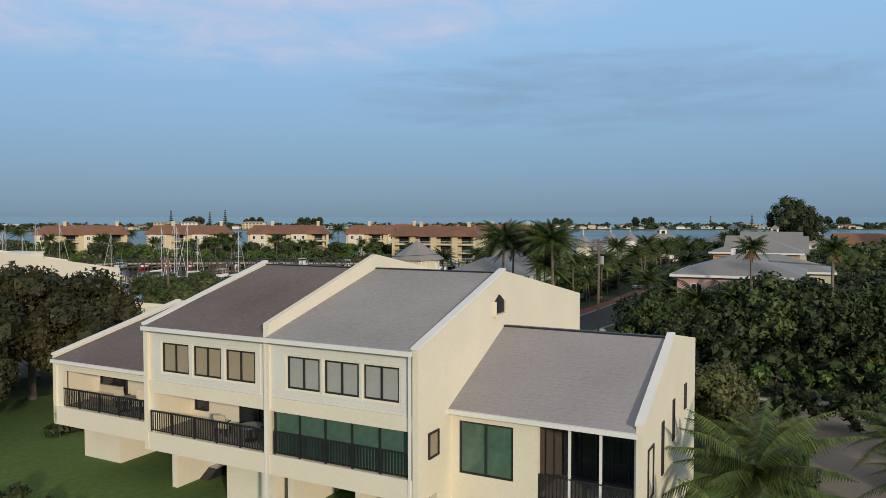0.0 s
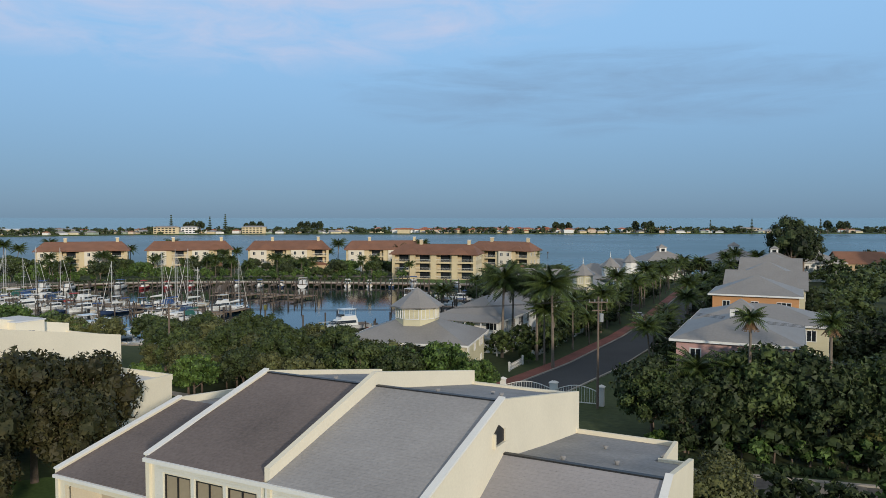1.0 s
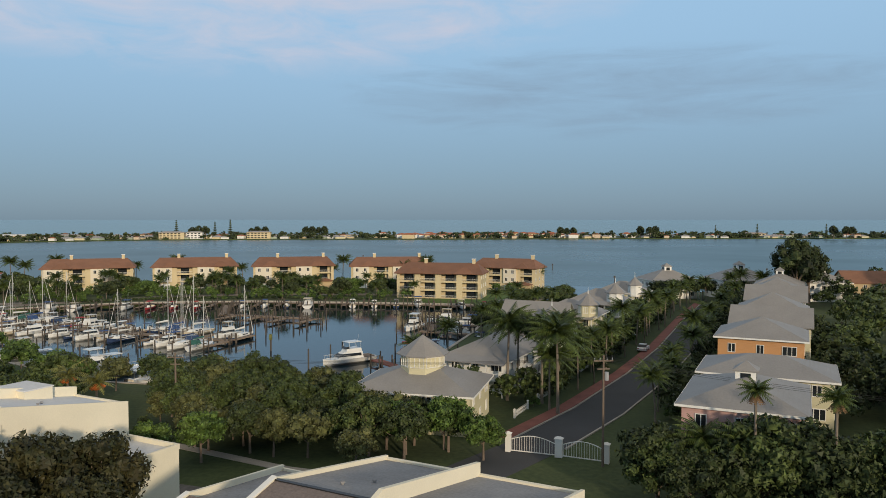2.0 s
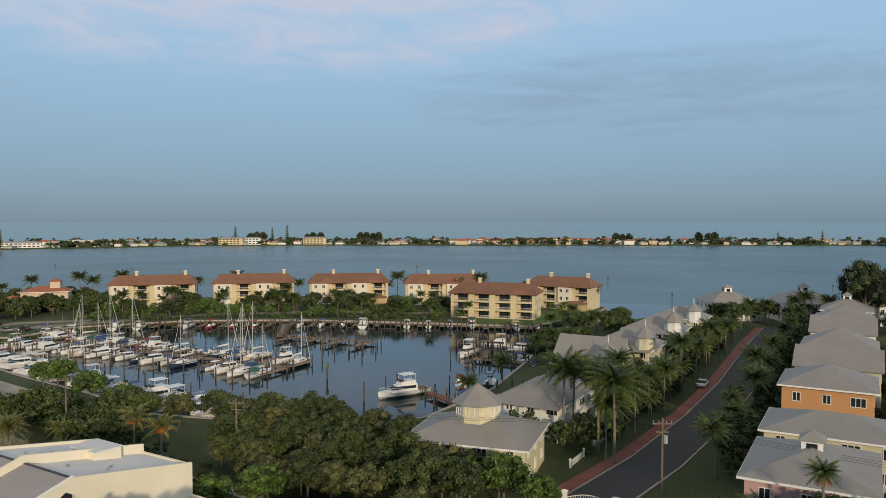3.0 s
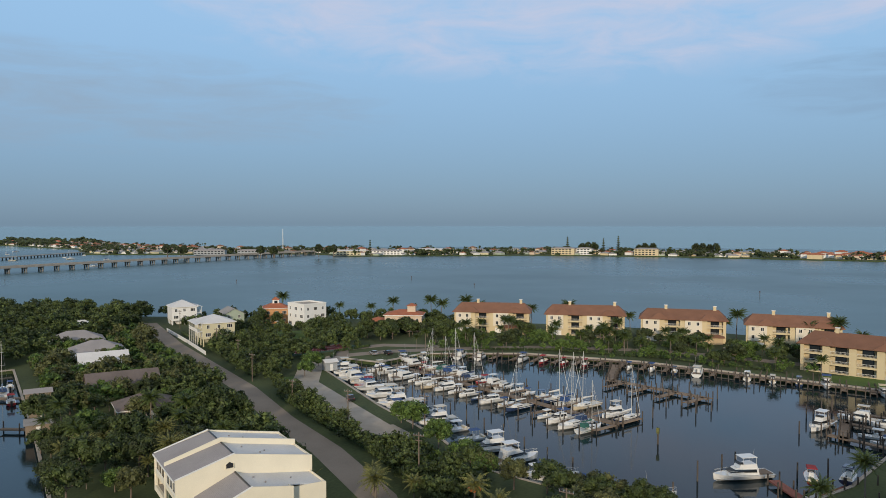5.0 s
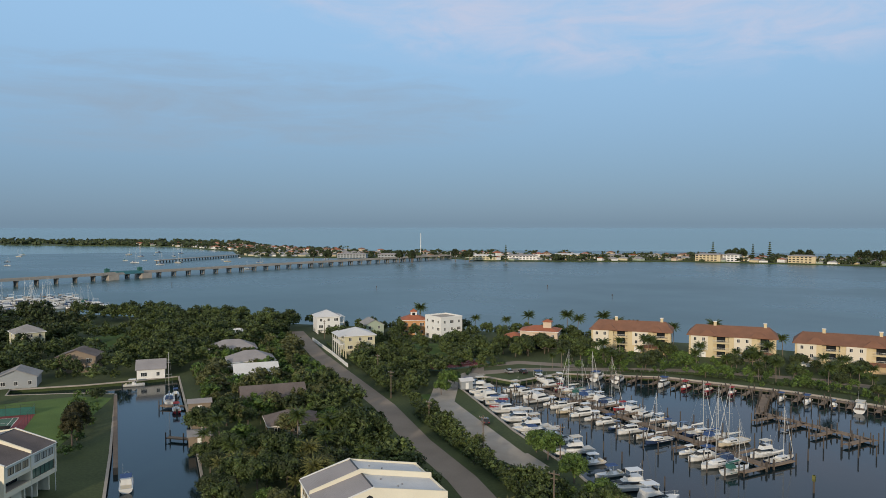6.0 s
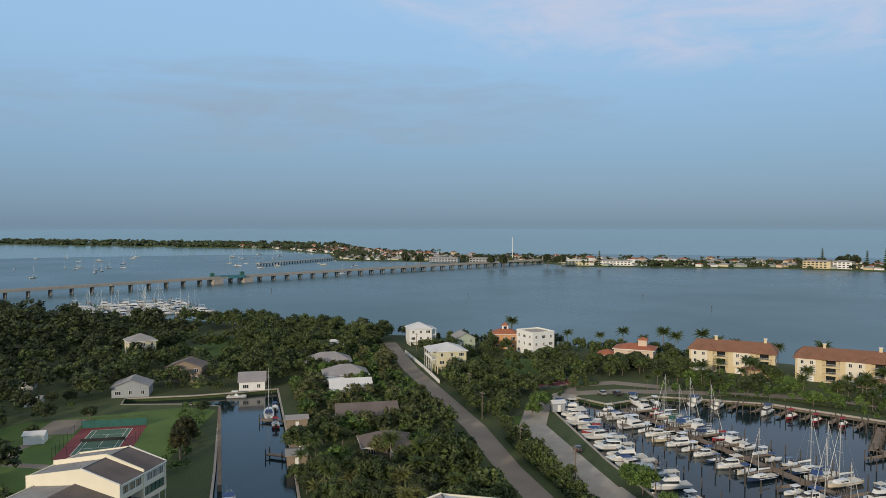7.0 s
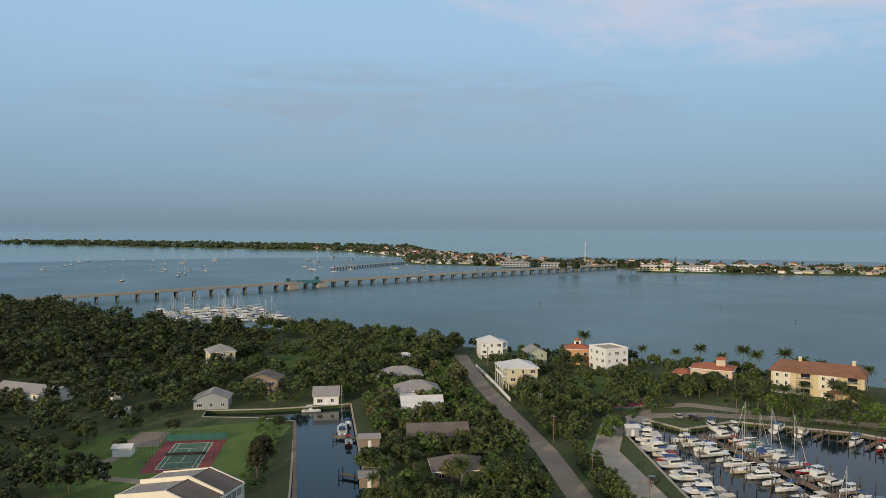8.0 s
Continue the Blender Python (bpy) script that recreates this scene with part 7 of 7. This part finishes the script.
def hedge(name, pts, width, height, seed, label):
    """A clipped hedge: a rough solid core clothed in small leaves."""
    rng = np.random.default_rng(seed)
    s = Shape()
    for a, b in zip(pts, pts[1:]):
        a, b = Vector(a), Vector(b)
        ln = (b - a).length
        cs = []
        for i in range(max(2, int(ln / (width * 0.7)))):
            q = a.lerp(b, (i + 0.5) / max(2, int(ln / (width * 0.7))))
            cs.append((q.x + rng.normal() * 0.15, q.y + rng.normal() * 0.15, GROUND + height * 0.5, width * 0.55))
        for c in cs:
            lobe_core(s, *c, height / width, rng)
        leaf_cloud(s, cs, int(ln * 26), 0.13, rng, height / width)
    return tagged(new(name, s.mesh(name, HEDGE)), label, "hedge", kind="stuff")


hedge("hedge", [(-58, 110), (-78, 127), (-103, 131), (-128, 148)], 2.0, 1.3, 51, "clipped dark green hedge along the marina lot")
hedge("hedge_lot", [(-138, 149), (-112, 134), (-91, 123.5), (-69, 110)], 1.6, 1.2, 56, "clipped green hedge between the two roads")
hedge("hedge_east", [(18, 62.6), (40, 56.6), (70, 49)], 1.2, 0.9, 52, "low clipped green hedge along the road")
hedge("hedge_court", [(-160, 200), (-166, 210), (-162, 226)], 1.6, 1.4, 53, "green hedge beside the tennis court")
hedge("hedge_road", [(-160, 163), (-200, 186), (-250, 213)], 1.8, 1.4, 54, "long green hedge along the road")
hedge("hedge_condo", [(-126, 240), (-100, 252), (-60, 256), (-22, 251)], 1.5, 1.0, 55, "low green hedge by the condominium boardwalk")

# white wall along the road, timber bank of the canal
wall_ = strip([(-203, 183), (-228, 197), (-262, 215)], 0.25, GROUND, GROUND + 1.3)
tagged(new("garden_wall", wall_.mesh("garden_wall", WHITE)), "low white garden wall along the road", "wall")
bank = strip([(-157, 74), (-224, 106)], 1.0, -1.0, GROUND + 0.25)
tagged(new("canal_bank_wall", bank.mesh("canal_bank_wall", TIMBER)), "brown timber retaining wall of the canal", "retaining wall")

# gravel drive and turning road east of the townhouses
setting("gravel_drive", strip([(14, 26), (21, 36), (26, 46), (31, 58)], 5.0, 1.0, GROUND + 0.05), SAND, "pale gravel drive", "drive")
setting("kerb_east", strip([(10, 64), (26, 59.2), (60, 49.6), (110, 40)], 0.4, 1.0, GROUND + 0.15), CONCRETE, "pale concrete kerb", "kerb")
setting("drive_loop", strip([(-196, 50), (-206, 42), (-218, 46), (-226, 56)], 3.2, 1.0, GROUND + 0.05), OLDROAD, "curved garden drive", "drive")
setting("patio", Shape().prism([(-224, 62), (-238, 70), (-243, 62), (-230, 52)], 1.0, GROUND + 0.05), SAND, "pale gravel yard", "yard")
setting("marina_apron", Shape().prism([(-86, 136), (-95, 141), (-98, 136), (-89, 131)], 1.0, GROUND + 0.055), CONCRETE, "pale concrete apron", "pavement")


# balcony furniture
def chair(m, label="beige outdoor armchair with a dark frame"):
    c = thing("patio_chair", m, label, "chair", "balcony chairs")
    part("seat", Shape().box(-0.28, 0.28, -0.28, 0.28, 0.38, 0.46), HULLB, c)
    bk = Shape()
    profile(bk, -0.28, 0.28, [(0.22, 0.45), (0.30, 0.45), (0.48, 1.05), (0.42, 1.07)])
    part("backrest", bk, HULLB, c)
    leg = Shape().box(-0.025, 0.025, -0.025, 0.025, 0, 0.4).mesh("leg", BLACK)
    for x in (-0.25, 0.25):
        for y in (-0.25, 0.25):
            at_part("leg", leg, c, pose(x, y, 0))
        part("armrest", Shape().box(x - 0.03, x + 0.03, -0.25, 0.3, 0.62, 0.66), BLACK, c)


def table(m):
    t = thing("patio_table", m, "round pale glass patio table", "table")
    part("tabletop", Shape().tube((0, 0, 0.68), (0, 0, 0.72), 0.6, 0.6, 20), BLIND, t)
    part("pedestal", Shape().tube((0, 0, 0), (0, 0, 0.68), 0.05, 0.05, 8), BLACK, t)
    part("foot", Shape().tube((0, 0, 0), (0, 0, 0.04), 0.3, 0.3, 12), BLACK, t)


for x, y, r in ((-11.4, 1.2, 200), (-8.3, 1.6, 150), (-18.4, 2.2, 30), (-20.2, 2.6, 200), (-16.2, 2.3, 120)):
    chair(BLD @ pose(x, y, 5.83, 0, 0, r))
table(BLD @ pose(-19.3, 2.0, 5.83))
table(BLD @ pose(-9.6, 1.1, 5.83))
sofa = thing("patio_sofa", BLD @ pose(-21.6, 2.6, 5.83), "beige outdoor sofa on the balcony", "sofa")
part("base", Shape().box(-0.9, 0.9, -0.4, 0.4, 0.1, 0.4), TAUPE, sofa)
part("cushion", Shape().box(-0.85, 0.85, -0.38, 0.3, 0.4, 0.55), HULLB, sofa)
part("backrest", Shape().box(-0.9, 0.9, 0.28, 0.42, 0.4, 0.95), HULLB, sofa)
mast_ = thing("radio_mast", pose(-793, 874, 1.2), "thin tall white mast on the far island", "mast")
part("pole", Shape().tube((0, 0, 0), (0, 0, 38), 0.7, 0.4, 6), WHITE, mast_)

# ---- the patterns from which plants and far houses were copied are not part of the place ----
for proto in BROAD + NEAR + SHRUB + ROYAL + [MAGNOLIA, NEARPALM, PINE, NORFOLK, DATE, FRUITPALM, FANPALM] + far_protos + SAILS + YACHTS + RUNS:
    for child in (*proto.children_recursive, proto):
        bpy.data.objects.remove(child)
